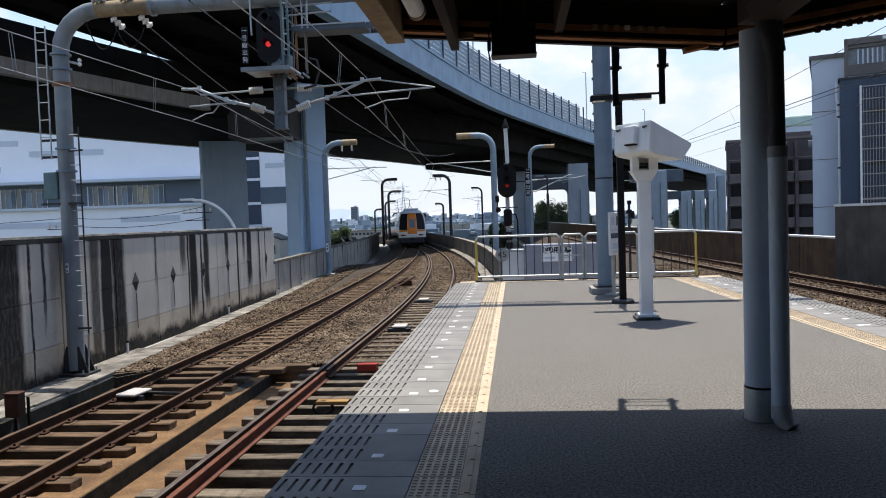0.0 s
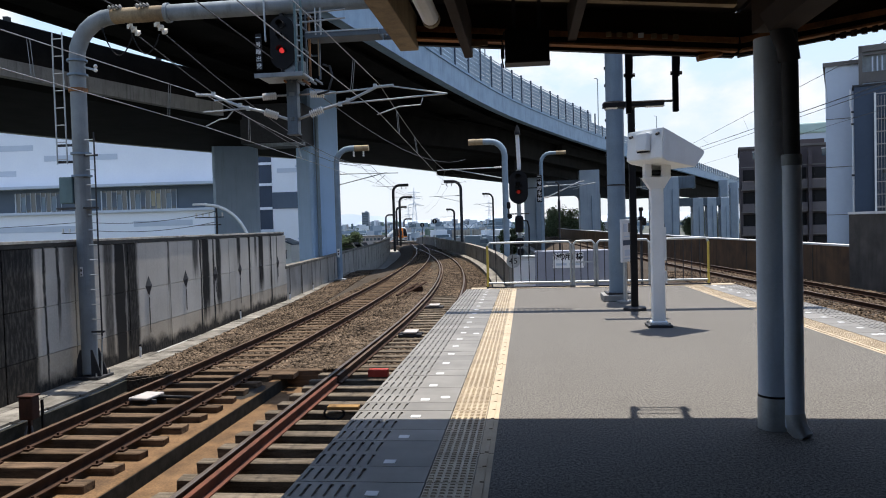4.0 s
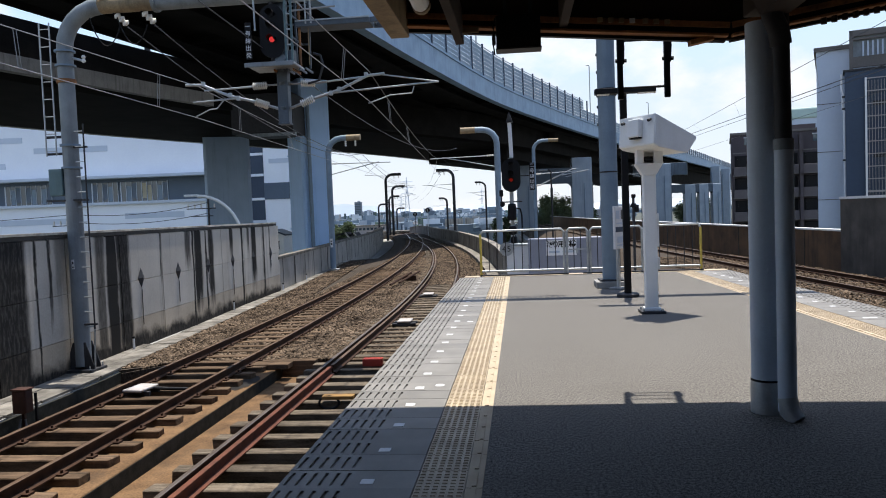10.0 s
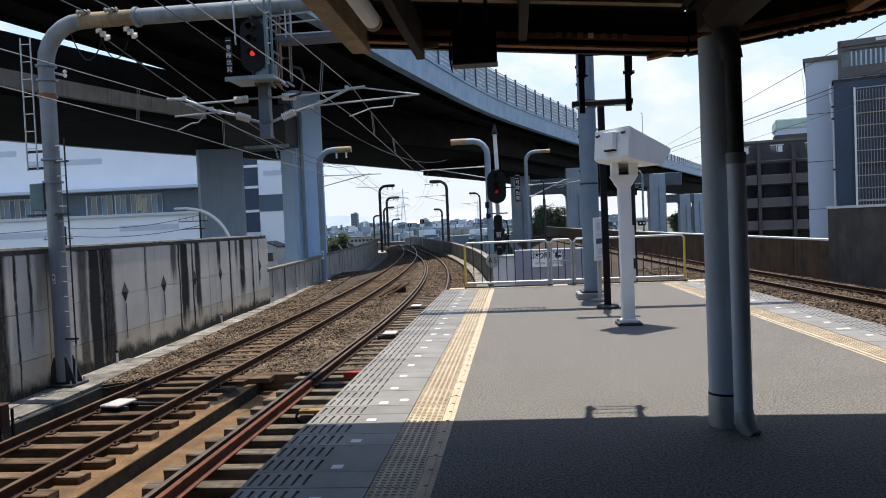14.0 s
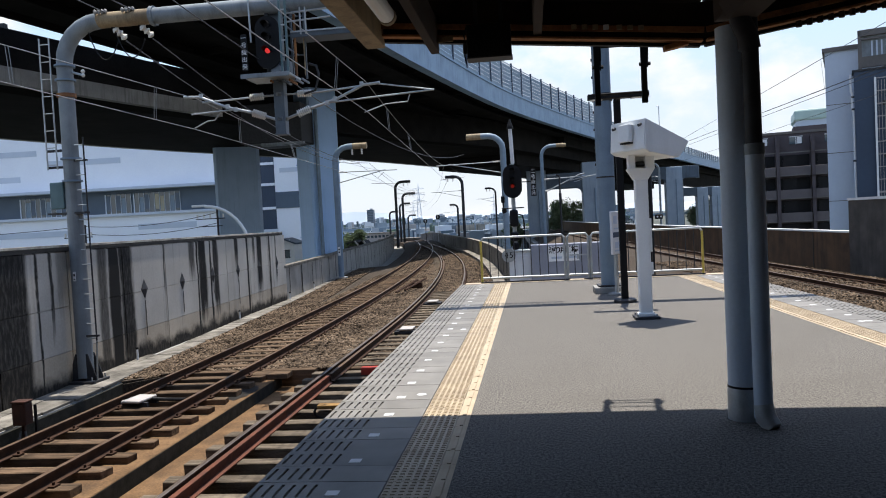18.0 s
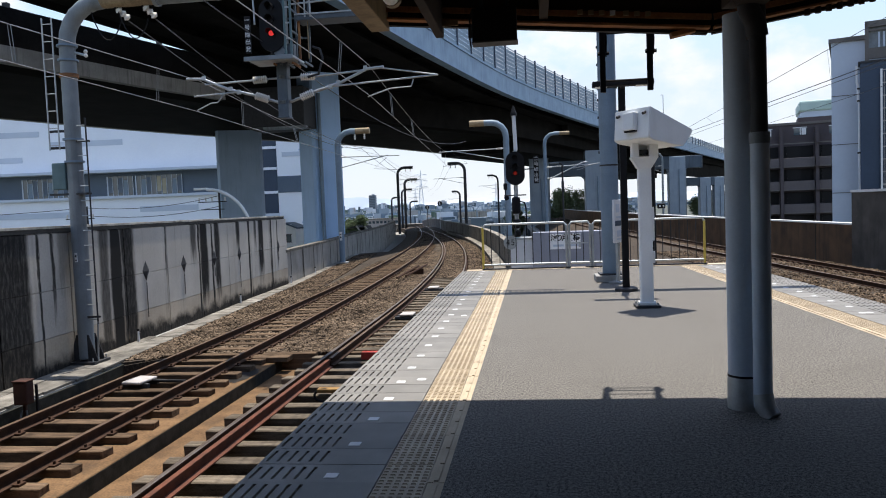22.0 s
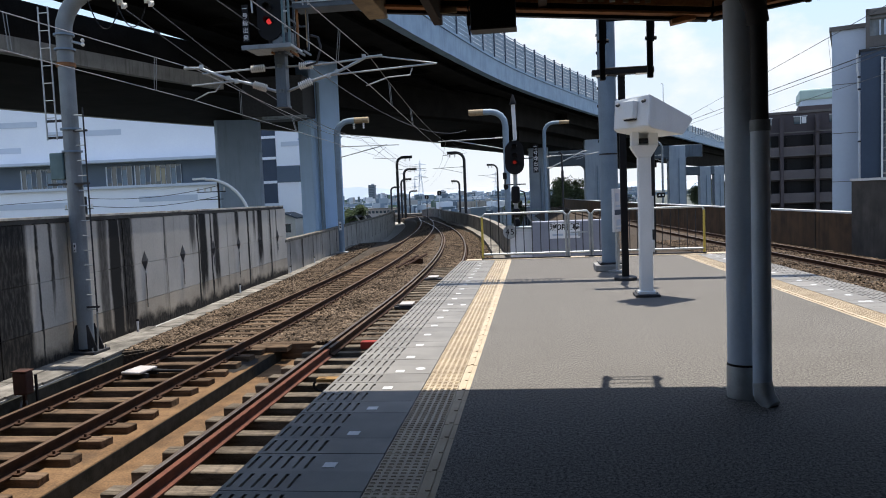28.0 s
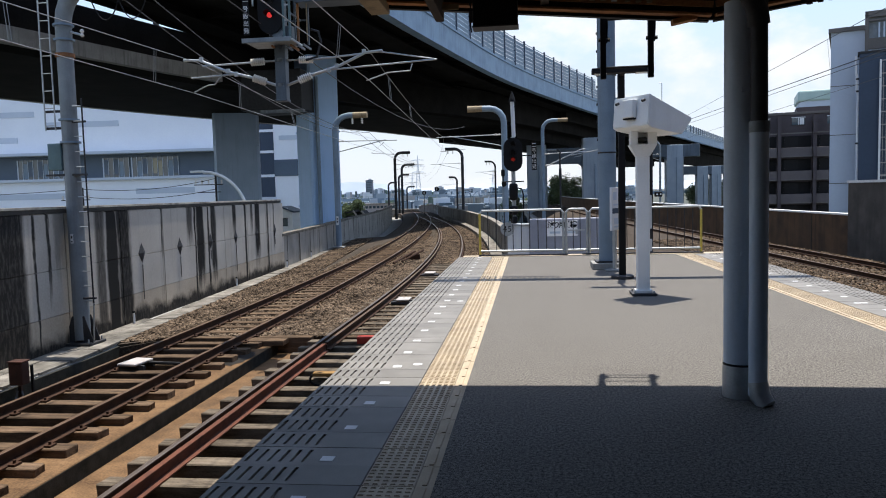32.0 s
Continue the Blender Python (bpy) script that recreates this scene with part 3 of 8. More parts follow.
def build_bed():
    deck = part("track_deck", boxes(((-6.9, -18.3, -2.6), (6.8, 63.4, 0.8))), M_CONC)
    tagged(deck, "stained concrete viaduct deck under the outer track", "deck", kind="structure")
    deck = part("track_deck", swept(along(line_one, 13.4, 345, 4, 0), rect(-4.2, 5.2, -3.0, -2.2)), M_CONC)
    tagged(deck, "stained concrete viaduct deck that carries the tracks", "deck", kind="structure")
    deck = part("track_deck", swept(along(line_three, -50, 160, 4, 0), rect(-5.6, 3.1, -3.0, -2.205)), M_CONC)
    tagged(deck, "stained concrete viaduct deck beside the platform", "deck", kind="structure")
    deck = part("track_deck", boxes(((2.7, -6, -2.62), (8.2, 88, 0.8))), M_CONC)
    tagged(deck, "concrete deck under the platform end", "deck", kind="structure")
    near = [(line_one(y), y, 0) for y in (14.78, 16, 19, 22, 25, 28, 31)]
    bed = part("ballast_bed", swept(near, [(-2.4, -2.1), (-2.36, -1.52), (-1.35, -1.36), (1.0, -1.36), (1.5, -1.31), (2.0, -1.31), (2.3, -1.36), (4.3, -1.36), (4.45, -2.1)]), M_BED)
    tagged(bed, "rusty brown crushed stone ballast under the rails", "ballast", kind="structure")
    bed = part("ballast_bed", swept(along(line_one, 31, 340, 3, 0), [(-2.6, -2.1), (-2.5, -1.52), (-1.3, -1.34), (4.2, -1.34), (5.0, -1.5), (5.1, -2.1)]), M_BED)
    tagged(bed, "rusty brown crushed stone ballast on the curve", "ballast", kind="structure")
    bed = part("ballast_bed", swept(along(line_three, -14, 150, 3, 0), [(-4.9, -2.1), (-2.6, -1.28), (1.6, -1.24), (2.2, -1.5), (2.25, -2.1)]), M_BED)
    tagged(bed, "brown ballast of the track beyond the platform", "ballast", kind="structure")
    bm = bmesh.new()
    ys = [14.85 + 1.5 * k for k in range(26)]
    edge = [(bm.verts.new((walkway_x(y) + 0.005, y, -1.465)), bm.verts.new((line_one(y) - 1.3, y, -1.352)), bm.verts.new((line_one(y) - 1.3, y, -1.9)), bm.verts.new((walkway_x(y) + 0.005, y, -1.9))) for y in ys]
    for a, b in zip(edge, edge[1:]):
        for k in range(4):
            bm.faces.new((a[k], b[k], b[(k + 1) % 4], a[(k + 1) % 4]))
    bm.faces.new(edge[0])
    bm.faces.new(edge[-1][::-1])
    bmesh.ops.recalc_face_normals(bm, faces=bm.faces)
    bed = part("ballast_bed", bm, M_BED)
    tagged(bed, "brown ballast shoulder up to the cable walkway", "ballast", kind="structure")
    # concrete track beds in front of the ballast, one a step lower than the other
    one = part("track_slab", boxes(((-5.085, 0.4, -1.765), (0.55, 28.7, 0.81), None, 0.012)), M_SLABBED)
    tagged(one, "tan stained concrete bed under the outer track", "slab", kind="structure")
    gully = part("ballast_bed", boxes(((-7.78, 0.4, -1.96), (1.46, 28.7, 0.46))), M_BED)
    tagged(gully, "dark dirty gully beside the outer rail", "gully", kind="structure")
    dirt = part("ballast_bed", boxes(((-6.2, 0.4, -1.83), (1.66, 28.7, 0.66))), M_BED)
    tagged(dirt, "dark oily dirt between the rails of the outer track", "dirt", kind="structure")
    dirt = part("ballast_bed", boxes(((-2.8, 0.4, -1.98), (1.16, 28.7, 0.56))), M_BED)
    tagged(dirt, "dark oily dirt between the rails of the platform track", "dirt", kind="structure")
    two = part("track_slab", boxes(((-4.1, 0.4, -1.95), (1.4, 28.7, 0.74), None, 0.012)), M_SLABBED)
    tagged(two, "tan stained concrete bed under the platform track", "slab", kind="structure")
    # thin dark sheet over the slab's side, in place of its shade
    side = part("slab_edge", boxes(((-4.806, 0.4, -1.48), (0.008, 28.6, 0.21))), M_SIDESHADE)
    tagged(side, "edge of the outer concrete bed, darkened for its shaded side", "slab edge", kind="structure")
    rng = random.Random(5)
    bm = bmesh.new()
    bm.faces.new([bm.verts.new((-5.07 + 0.25 * math.cos(a) * rng.uniform(0.8, 1.05), 13.05 + 0.72 * math.sin(a) * rng.uniform(0.75, 1.1), -1.355)) for a in [2 * math.pi * k / 28 for k in range(28)]])
    part("oil_stain", bm, M_OIL, one, "black oil stain")
    sill = part("timber_sill", boxes(((-4.6, 14.62, -1.42), (1.0, 0.22, 0.34), None, 0.015), ((-2.6, 14.66, -1.4), (2.1, 0.18, 0.28), None, 0.015)), M_SLEEPER)
    tagged(sill, "weathered timber sill that holds back the ballast", "timber", kind="structure")


RAIL_FOOT = [(-0.07, -0.16), (0.07, -0.16), (0.07, -0.145), (0.012, -0.125), (0.012, -0.045), (0.035, -0.035), (0.035, -0.004),
             (-0.035, -0.004), (-0.035, -0.035), (-0.012, -0.045), (-0.012, -0.125), (-0.07, -0.145)]


def rail(parent, f, y0, y1, off, head, tilt=0.0, body=None):
    pts = shifted(along(f, y0, y1, 2.5, RAIL_Z + tilt), off)
    r = part("rail", swept(pts, RAIL_FOOT), body or M_RAIL, parent)
    part("rail_head", swept(pts, [(-0.031, -0.0035), (0.031, -0.0035), (0.024, 0.0), (-0.024, 0.0)]), head, r)
    return r


def sleeper_mesh(name, x0, x1, w, h, m, seed):
    rnd = random.Random(seed)
    bm = bmesh.new()
    box(bm, ((x0 + x1) / 2, 0, -h / 2), (x1 - x0, w, h))
    for v in bm.verts:
        v.co += Vector((rnd.uniform(-0.03, 0.03), rnd.uniform(-0.012, 0.012), rnd.uniform(-0.008, 0.004)))
    bmesh.ops.bevel(bm, geom=list(bm.edges), offset=0.012, segments=1, affect="EDGES")
    ob = part(name, bm, m)
    me = ob.data
    bpy.data.objects.remove(ob)
    return me


def fastening_mesh(offs):
    bm = bmesh.new()
    for o in offs:
        for sgn in (-1, 1):
            box(bm, (o + sgn * 0.1, 0, 0.012), (0.09, 0.12, 0.024))
            tube(bm, [(o + sgn * 0.1, 0, 0.02), (o + sgn * 0.1, 0, 0.06)], 0.018, 6)
    ob = part("fastening", bm, M_RAIL)
    me = ob.data
    bpy.data.objects.remove(ob)
    return me


def lay_sleepers(parent, f, y0, y1, pitch, meshes, fast, tilt=0.0):
    rnd = random.Random(int(y0 * 10) + 5)
    y, k = y0, 0
    while y < y1:
        a = math.atan2(-(f(y + 0.5) - f(y - 0.5)), 1.0)
        o = new("sleeper", meshes[k % len(meshes)])
        o.parent = parent
        z = RAIL_Z - 0.16 + (grade(y) if f in (line_one, line_two) else 0)
        o.matrix_basis = Matrix.Translation((f(y), y, z)) @ pose(0, 0, 0, 0, -tilt, math.degrees(a) + rnd.uniform(-0.6, 0.6))
        if y < 45:
            c = new("fastening", fast)
            c.parent = o
        y += pitch * rnd.uniform(0.97, 1.03)
        k += 1


def build_tracks():
    t1 = thing("railway_track", (0, 0, 0), "rusty rails of the outer track on timber sleepers", "railway track", kind="structure")
    rail(t1, line_one, -14, 340, -HALF_GAUGE, M_RAILBROWN)
    rail(t1, line_one, -14, 340, HALF_GAUGE, M_RAILBROWN)
    t2 = thing("railway_track", (0, 0, 0), "rusty rails of the platform track with a guard rail", "railway track", kind="structure")
    rail(t2, line_two, -14, 94, -HALF_GAUGE, M_RAILTOP)
    rail(t2, line_two, -14, 94, HALF_GAUGE, M_RAILTOP)
    rail(t2, line_two, -2, 13.2, -HALF_GAUGE + 0.145, M_RED, 0.0, M_RED)
    rail(t2, line_two, 13.3, 58, -HALF_GAUGE + 0.145, M_RAILBROWN)
    t3 = thing("railway_track", (0, 0, 0), "rusty rails of the track beyond the platform", "railway track", kind="structure")
    rail(t3, line_three, -14, 150, -HALF_GAUGE, M_RAILBROWN)
    rail(t3, line_three, -14, 150, HALF_GAUGE + 0.1, M_RAILBROWN, 0.06)
    offs = (-HALF_GAUGE, HALF_GAUGE)
    fast = fastening_mesh(offs)
    dark = [sleeper_mesh("sleeper", -1.12, 1.06, 0.23, 0.27, M_SLEEPER, k) for k in range(4)]
    pale = [sleeper_mesh("sleeper", -1.14, 1.16, 0.22, 0.34, M_SLEEPERC, 10 + k) for k in range(4)]
    lay_sleepers(t1, line_one, -8.37, 92, 0.61, dark, fast)
    lay_sleepers(t2, line_two, -8.5, 14.5, 0.60, pale, fast)
    lay_sleepers(t2, line_two, 15.0, 92, 0.60, pale, fast)
    lay_sleepers(t3, line_three, 14, 60, 0.62, dark, fast, 2.0)
    return t1, t2, t3


def stones(name, areas, seed, label):
    """Crushed stones, each a small uneven lump, strewn over strips beside a line."""
    rng = np.random.default_rng(seed)
    cube = np.array([(-1, -1, -1), (1, -1, -1), (1, 1, -1), (-1, 1, -1), (-1, -1, 1), (1, -1, 1), (1, 1, 1), (-1, 1, 1)], float) * 0.5
    faces = np.array([(3, 2, 1, 0), (4, 5, 6, 7), (0, 1, 5, 4), (1, 2, 6, 5), (2, 3, 7, 6), (3, 0, 4, 7)])
    allv = []
    for f, u0, u1, y0, y1, n, z0, size in areas:
        y = y0 + (y1 - y0) * rng.random(n) ** 1.35
        u = u0 + (u1 - u0) * rng.random(n)
        x = np.array([f(v) for v in y]) + u
        s = size * rng.uniform(0.55, 1.3, (n, 1, 3))
        v = (cube[None] + rng.uniform(-0.17, 0.17, (n, 8, 3))) * s
        a, b = rng.uniform(0, 6.28, n), rng.uniform(-0.7, 0.7, n)
        ca, sa, cb, sb = np.cos(a)[:, None], np.sin(a)[:, None], np.cos(b)[:, None], np.sin(b)[:, None]
        v1 = np.stack([v[..., 0], v[..., 1] * cb - v[..., 2] * sb, v[..., 1] * sb + v[..., 2] * cb], -1)
        v2 = np.stack([v1[..., 0] * ca - v1[..., 1] * sa, v1[..., 0] * sa + v1[..., 1] * ca, v1[..., 2]], -1)
        z = z0(u) if callable(z0) else np.full(n, z0)
        allv.append(v2 + np.stack([x, y, z + rng.uniform(-0.012, 0.012, n)], -1)[:, None])
    v = np.concatenate(allv)
    n = len(v)
    me = bpy.data.meshes.new(name)
    fs = (faces[None] + 8 * np.arange(n)[:, None, None]).reshape(-1, 4)
    me.vertices.add(n * 8)
    me.vertices.foreach_set("co", v.reshape(-1))
    me.loops.add(len(fs) * 4)
    me.loops.foreach_set("vertex_index", fs.reshape(-1).astype(np.int32))
    me.polygons.add(len(fs))
    me.polygons.foreach_set("loop_start", np.arange(0, len(fs) * 4, 4, dtype=np.int32))
    me.update(calc_edges=True)
    me.validate()
    me.materials.append(M_BALLAST)
    tagged(new(name, me), label, "ballast", kind="stuff")


def build_stones():
    def hump(u):
        return np.where(u < -1.35, -1.33 + (u + 1.35) * 0.2, -1.32)
    def shoulder(u):
        return -1.452 + 0.058 * u
    stones("ballast_stones", [(walkway_x, 0.02, 1.5, 15.0, 50, 12500, shoulder, 0.054), (line_one, -1.9, -0.9, 14.85, 42, 6600, hump, 0.054), (line_one, -0.58, 0.58, 14.9, 46, 8600, -1.315, 0.054),
                              (line_one, 0.8, 2.3, 14.8, 46, 13500, -1.295, 0.054), (line_one, 2.3, 4.4, 14.85, 40, 9500, -1.33, 0.054), (line_two, -0.5, 0.56, 14.85, 32, 5200, -1.325, 0.052), (line_two, -0.62, 0.64, 30, 74, 9000, -1.268, 0.056), (line_one, -0.62, 0.64, 40, 84, 8000, -1.268, 0.056),
                              (line_two, 0.78, 1.45, 19, 72, 6500, -1.262, 0.055), (line_two, 0.76, 2.1, 14.85, 60, 9000, -1.325, 0.052), (line_two, -1.5, -0.78, 14.85, 50, 6500, -1.3, 0.054)],
           11, "rusty crushed stones between and beside the sleepers")
    stones("ballast_stones", [(line_three, -2.9, -0.9, 16, 42, 6500, -1.27, 0.055), (line_three, -0.5, 0.5, 18, 42, 3200, -1.26, 0.055),
                              (line_three, 0.95, 2.0, 18, 42, 3200, -1.25, 0.055)],
           12, "grey-brown crushed stones along the far track")


LIFT = (-0.72, 0.23)


def build_walls():
    ys = (-50, 0, 10, 20, 30.6)
    pts = [(west_wall_x(y), y, 0) for y in ys]
    w = part("wall_west", swept(pts, rect(-0.35, 0, -3.0, 1.40)), M_WALLDIRTY)
    tagged(w, "tall concrete parapet with black streaks of dirt", "wall", kind="structure")
    # sun and shade go into the coping's colours: pale top, dark band below
    part("coping", swept(pts, rect(-0.42, 0.045, 1.404, 1.488)), M_CAPDARK, w, "dark coping band, weathered and with the shade of the lip in its colour")
    part("coping_top", swept(pts, rect(-0.42, 0.055, 1.491, 1.54)), M_COPING, w, "coping top coloured pale for the sun on it")
    # cast panels with open joints, and the iron diamonds of the wall anchors
    y, k = 5.34, 0
    a = math.degrees(math.atan(0.05))
    while y < 30.2:
        L = 2.32
        m = pose(west_wall_x(y + L / 2) + 0.012, y + L / 2, 0, 0, 0, a)
        for z0, z1, mt in ((-1.51, LIFT[0] - 0.006, M_WALLBUFF), (LIFT[0] + 0.006, LIFT[1] - 0.006, M_WALLDIRTY), (LIFT[1] + 0.006, 1.39, M_WALLDIRTY)):
            p = part("panel", boxes(((0, 0, (z0 + z1) / 2), (0.045, L - 0.03, z1 - z0), None, 0.006)), mt, w, "buff lower lift" if mt is M_WALLBUFF else "")
            p.matrix_basis = m
        y += L
        k += 1
    for k in range(6):
        yy = 17.97 + 2.32 * k
        bm = bmesh.new()
        c = [bm.verts.new(q) for q in ((0.03, -0.19, 0), (0.03, 0, -0.26), (0.03, 0.19, 0), (0.03, 0, 0.26))]
        t = bm.verts.new((0.085, 0, 0))
        for i in range(4):
            bm.faces.new((c[i], c[(i + 1) % 4], t))
        bm.faces.new(c[::-1])
        d = part("anchor_plate", bm, M_DARK, w, "dark diamond anchor plate")
        d.matrix_basis = pose(west_wall_x(yy) + 0.012, yy, 0.28, 0, 0, a)
        s = part("stain", boxes(((0.038, 0, -0.75 + 0.16 * (k % 3)), (0.006, 0.03, 0.9 - 0.3 * (k % 3)))), M_CAPDARK, w, "rust run below the plate")
        s.matrix_basis = pose(west_wall_x(yy) + 0.012, yy, 0.28, 0, 0, a)
    pts = [(low_wall_x(y), y, grade(y)) for y in [30.65 + 5 * k for k in range(44)]]
    w = part("wall_low", swept(pts, rect(-0.25, 0, -3.0, -0.06)), M_LOWWALL)
    tagged(w, "low concrete parapet that follows the curve", "wall", kind="structure")
    part("coping", swept(pts, rect(-0.31, 0.05, -0.056, 0.06)), M_WALKWAY, w, "pale concrete coping")
    for k in range(34):
        y = 31.5 + 2.4 * k
        aa = math.degrees(math.atan2(-(low_wall_x(y + 0.5) - low_wall_x(y - 0.5)), 1.0))
        p = part("pilaster", boxes(((0.03, 0, -0.8), (0.012, 0.12 if k % 4 == 1 else 0.035, 1.46))), M_CAPDARK, w)
        p.matrix_basis = pose(low_wall_x(y), y, 0, 0, 0, aa)
    pts = [(line_two(y) + 2.45 + 0.02 * max(0, 60 - y) * 0.3, y, grade(y)) for y in [30 + 5 * k for k in range(24)]]
    w = part("wall_inner", swept(pts, rect(0, 0.25, -3.0, -0.16)), M_INNERWALL)
    tagged(w, "low concrete parapet on the inner side of the curve", "wall", kind="structure")
    part("coping", swept(pts, rect(-0.05, 0.3, -0.156, -0.04)), M_WALKWAY, w, "pale concrete coping")
    part("kerb", swept(pts[:12], rect(-0.6, -0.06, -2.0, -1.1)), M_WALKWAY, w, "pale cable trough beside the wall")
    for k in range(20):
        p = part("pilaster", boxes(((-0.008, 0, -0.62), (0.016, 0.05, 0.9))), M_CAPDARK, w)
        i, fr = divmod(k * 1.1, 1)
        i = int(i)
        q = Vector(pts[i]).lerp(Vector(pts[i + 1]), fr)
        d = Vector(pts[i + 1]) - Vector(pts[i])
        p.matrix_basis = pose(q.x, q.y, 0, 0, 0, math.degrees(math.atan2(-d.x, d.y)))
    pts = [(line_three(y) + 2.5, y, 0) for y in [31 + 6 * k for k in range(26)]]
    w = part("wall_east", swept(pts, rect(0, 0.25, -3.0, 0.3)), M_BROWNWALL)
    tagged(w, "dark brown stained parapet beyond the far track", "wall", kind="structure")
    part("coping", swept(pts, rect(-0.05, 0.3, 0.304, 0.38)), M_WHITE, w, "white painted coping")
    for k in range(9):
        y = 34.5 + 8.0 * k
        aa = math.degrees(math.atan2(-(line_three(y + 0.5) - line_three(y - 0.5)), 1.0))
        p = part("joint_strip", boxes(((-0.012, 0, -0.55), (0.024, 0.05, 1.66))), M_CAPDARK, w)
        p.matrix_basis = pose(line_three(y) + 2.5, y, 0, 0, 0, aa)
    pts = [(line_three(y) + 2.35, y, 0) for y in (-50, 0, 15, 31)]
    w = part("wall_east_tall", swept(pts, rect(0, 0.4, -3.0, 1.6)), M_RWALL)
    tagged(w, "tall dark parapet beyond the far track", "wall", kind="structure")
    part("coping", swept(pts, rect(-0.05, 0.45, 1.604, 1.7)), M_WHITE, w, "pale coping")


def build_walkway():
    w = thing("cable_walkway", (0, 0, 0), "pale concrete cable trough lids along the wall", "walkway", kind="structure")
    ys = [-14 + 3 * k for k in range(15)] + [31, 36, 41, 46, 52]
    bm = bmesh.new()
    lo = [(walkway_x(y), y, 0) for y in ys]
    sweep(bm, lo, rect(-1.15, 0.0, -2.3, -1.475))
    part("trough", bm, M_CONC, w, "concrete trough body")
    y, k = 4.0, 0
    base = boxes(((0, 0, 0), (0.58, 0.94, 0.05), None, 0.008))
    lid = part("lid", base, M_WALKWAY, w)
    first = True
    while y < 50:
        room = walkway_x(y) - (west_wall_x(y) if y < 30.6 else low_wall_x(y))
        for col in (0, 1) if room > 0.85 else (0,):
            rnd = random.Random(k * 2 + col)
            m = pose(walkway_x(y) - 0.3 - 0.6 * col, y, -1.447 + rnd.uniform(-0.006, 0.008), rnd.uniform(-0.5, 0.5), rnd.uniform(-0.6, 0.6), (2.3 if y < 14 else 4.6) + rnd.uniform(-1, 1))
            if first:
                lid.matrix_basis, first = m, False
            else:
                again("lid", lid, m, w)
        y += 0.96
        k += 1


def build_platform():
    ys = (-50, 0, 6, 12, 18.75)
    bm = bmesh.new()
    top = [bm.verts.new((-1.36, y, -0.035)) for y in ys] + [bm.verts.new((right_edge_x(y) - 0.04, y, -0.035)) for y in reversed(ys)]
    f = bm.faces.new(top)
    ext = bmesh.ops.extrude_face_region(bm, geom=[f])
    for v in ext["geom"]:
        if isinstance(v, bmesh.types.BMVert):
            v.co.z = -2.3
    pl = part("platform", bm, M_CONC)
    tagged(pl, "island platform of concrete with an asphalt top", "platform", kind="structure")
    bm = bmesh.new()
    top = [bm.verts.new((-0.152, y, 0.0)) for y in ys[:-1] + (18.4,)] + [bm.verts.new((right_edge_x(y) - 1.262, y, 0.0)) for y in (18.4,) + tuple(reversed(ys[:-1]))]
    f = bm.faces.new(top)
    ext = bmesh.ops.extrude_face_region(bm, geom=[f])
    for v in ext["geom"]:
        if isinstance(v, bmesh.types.BMVert):
            v.co.z = -0.033
    part("paving", bm, M_ASPHALT, pl, "grey rolled asphalt")
    part("end_kerb", boxes(((1.9, 18.56, -0.01), (6.4, 0.36, 0.04), None, 0.006)), M_CREAM, pl, "pale kerb across the platform end")
    return pl


def deck_line():
    return [(-10.5, 4.0), (-7.4, 14.0), (-5.7, 22.0), (-4.2, 30.0), (-1.5, 42.0), (1.6, 52.0), (6.9, 67.0), (13.9, 85), (22.0, 105.0), (40, 150), (63.0, 209.0), (110, 330)]


def smooth_line(pts, step):
    """Even points on a smooth curve through pts."""
    v = [Vector((*p, 0)) if len(p) == 2 else Vector(p) for p in pts]
    out = []
    for i in range(len(v) - 1):
        p0, p1, p2, p3 = v[max(i - 1, 0)], v[i], v[i + 1], v[min(i + 2, len(v) - 1)]
        n = max(1, int((p2 - p1).length / 1.0))
        for k in range(n):
            t = k / n
            out.append(0.5 * (2 * p1 + (p2 - p0) * t + (2 * p0 - 5 * p1 + 4 * p2 - p3) * t * t + (3 * p1 - p0 - 3 * p2 + p3) * t ** 3))
    out.append(v[-1])
    res, acc = [out[0]], 0.0
    for a, b in zip(out, out[1:]):
        acc += (b - a).length
        if acc >= step:
            res.append(b)
            acc = 0.0
    return [tuple(p) for p in res]


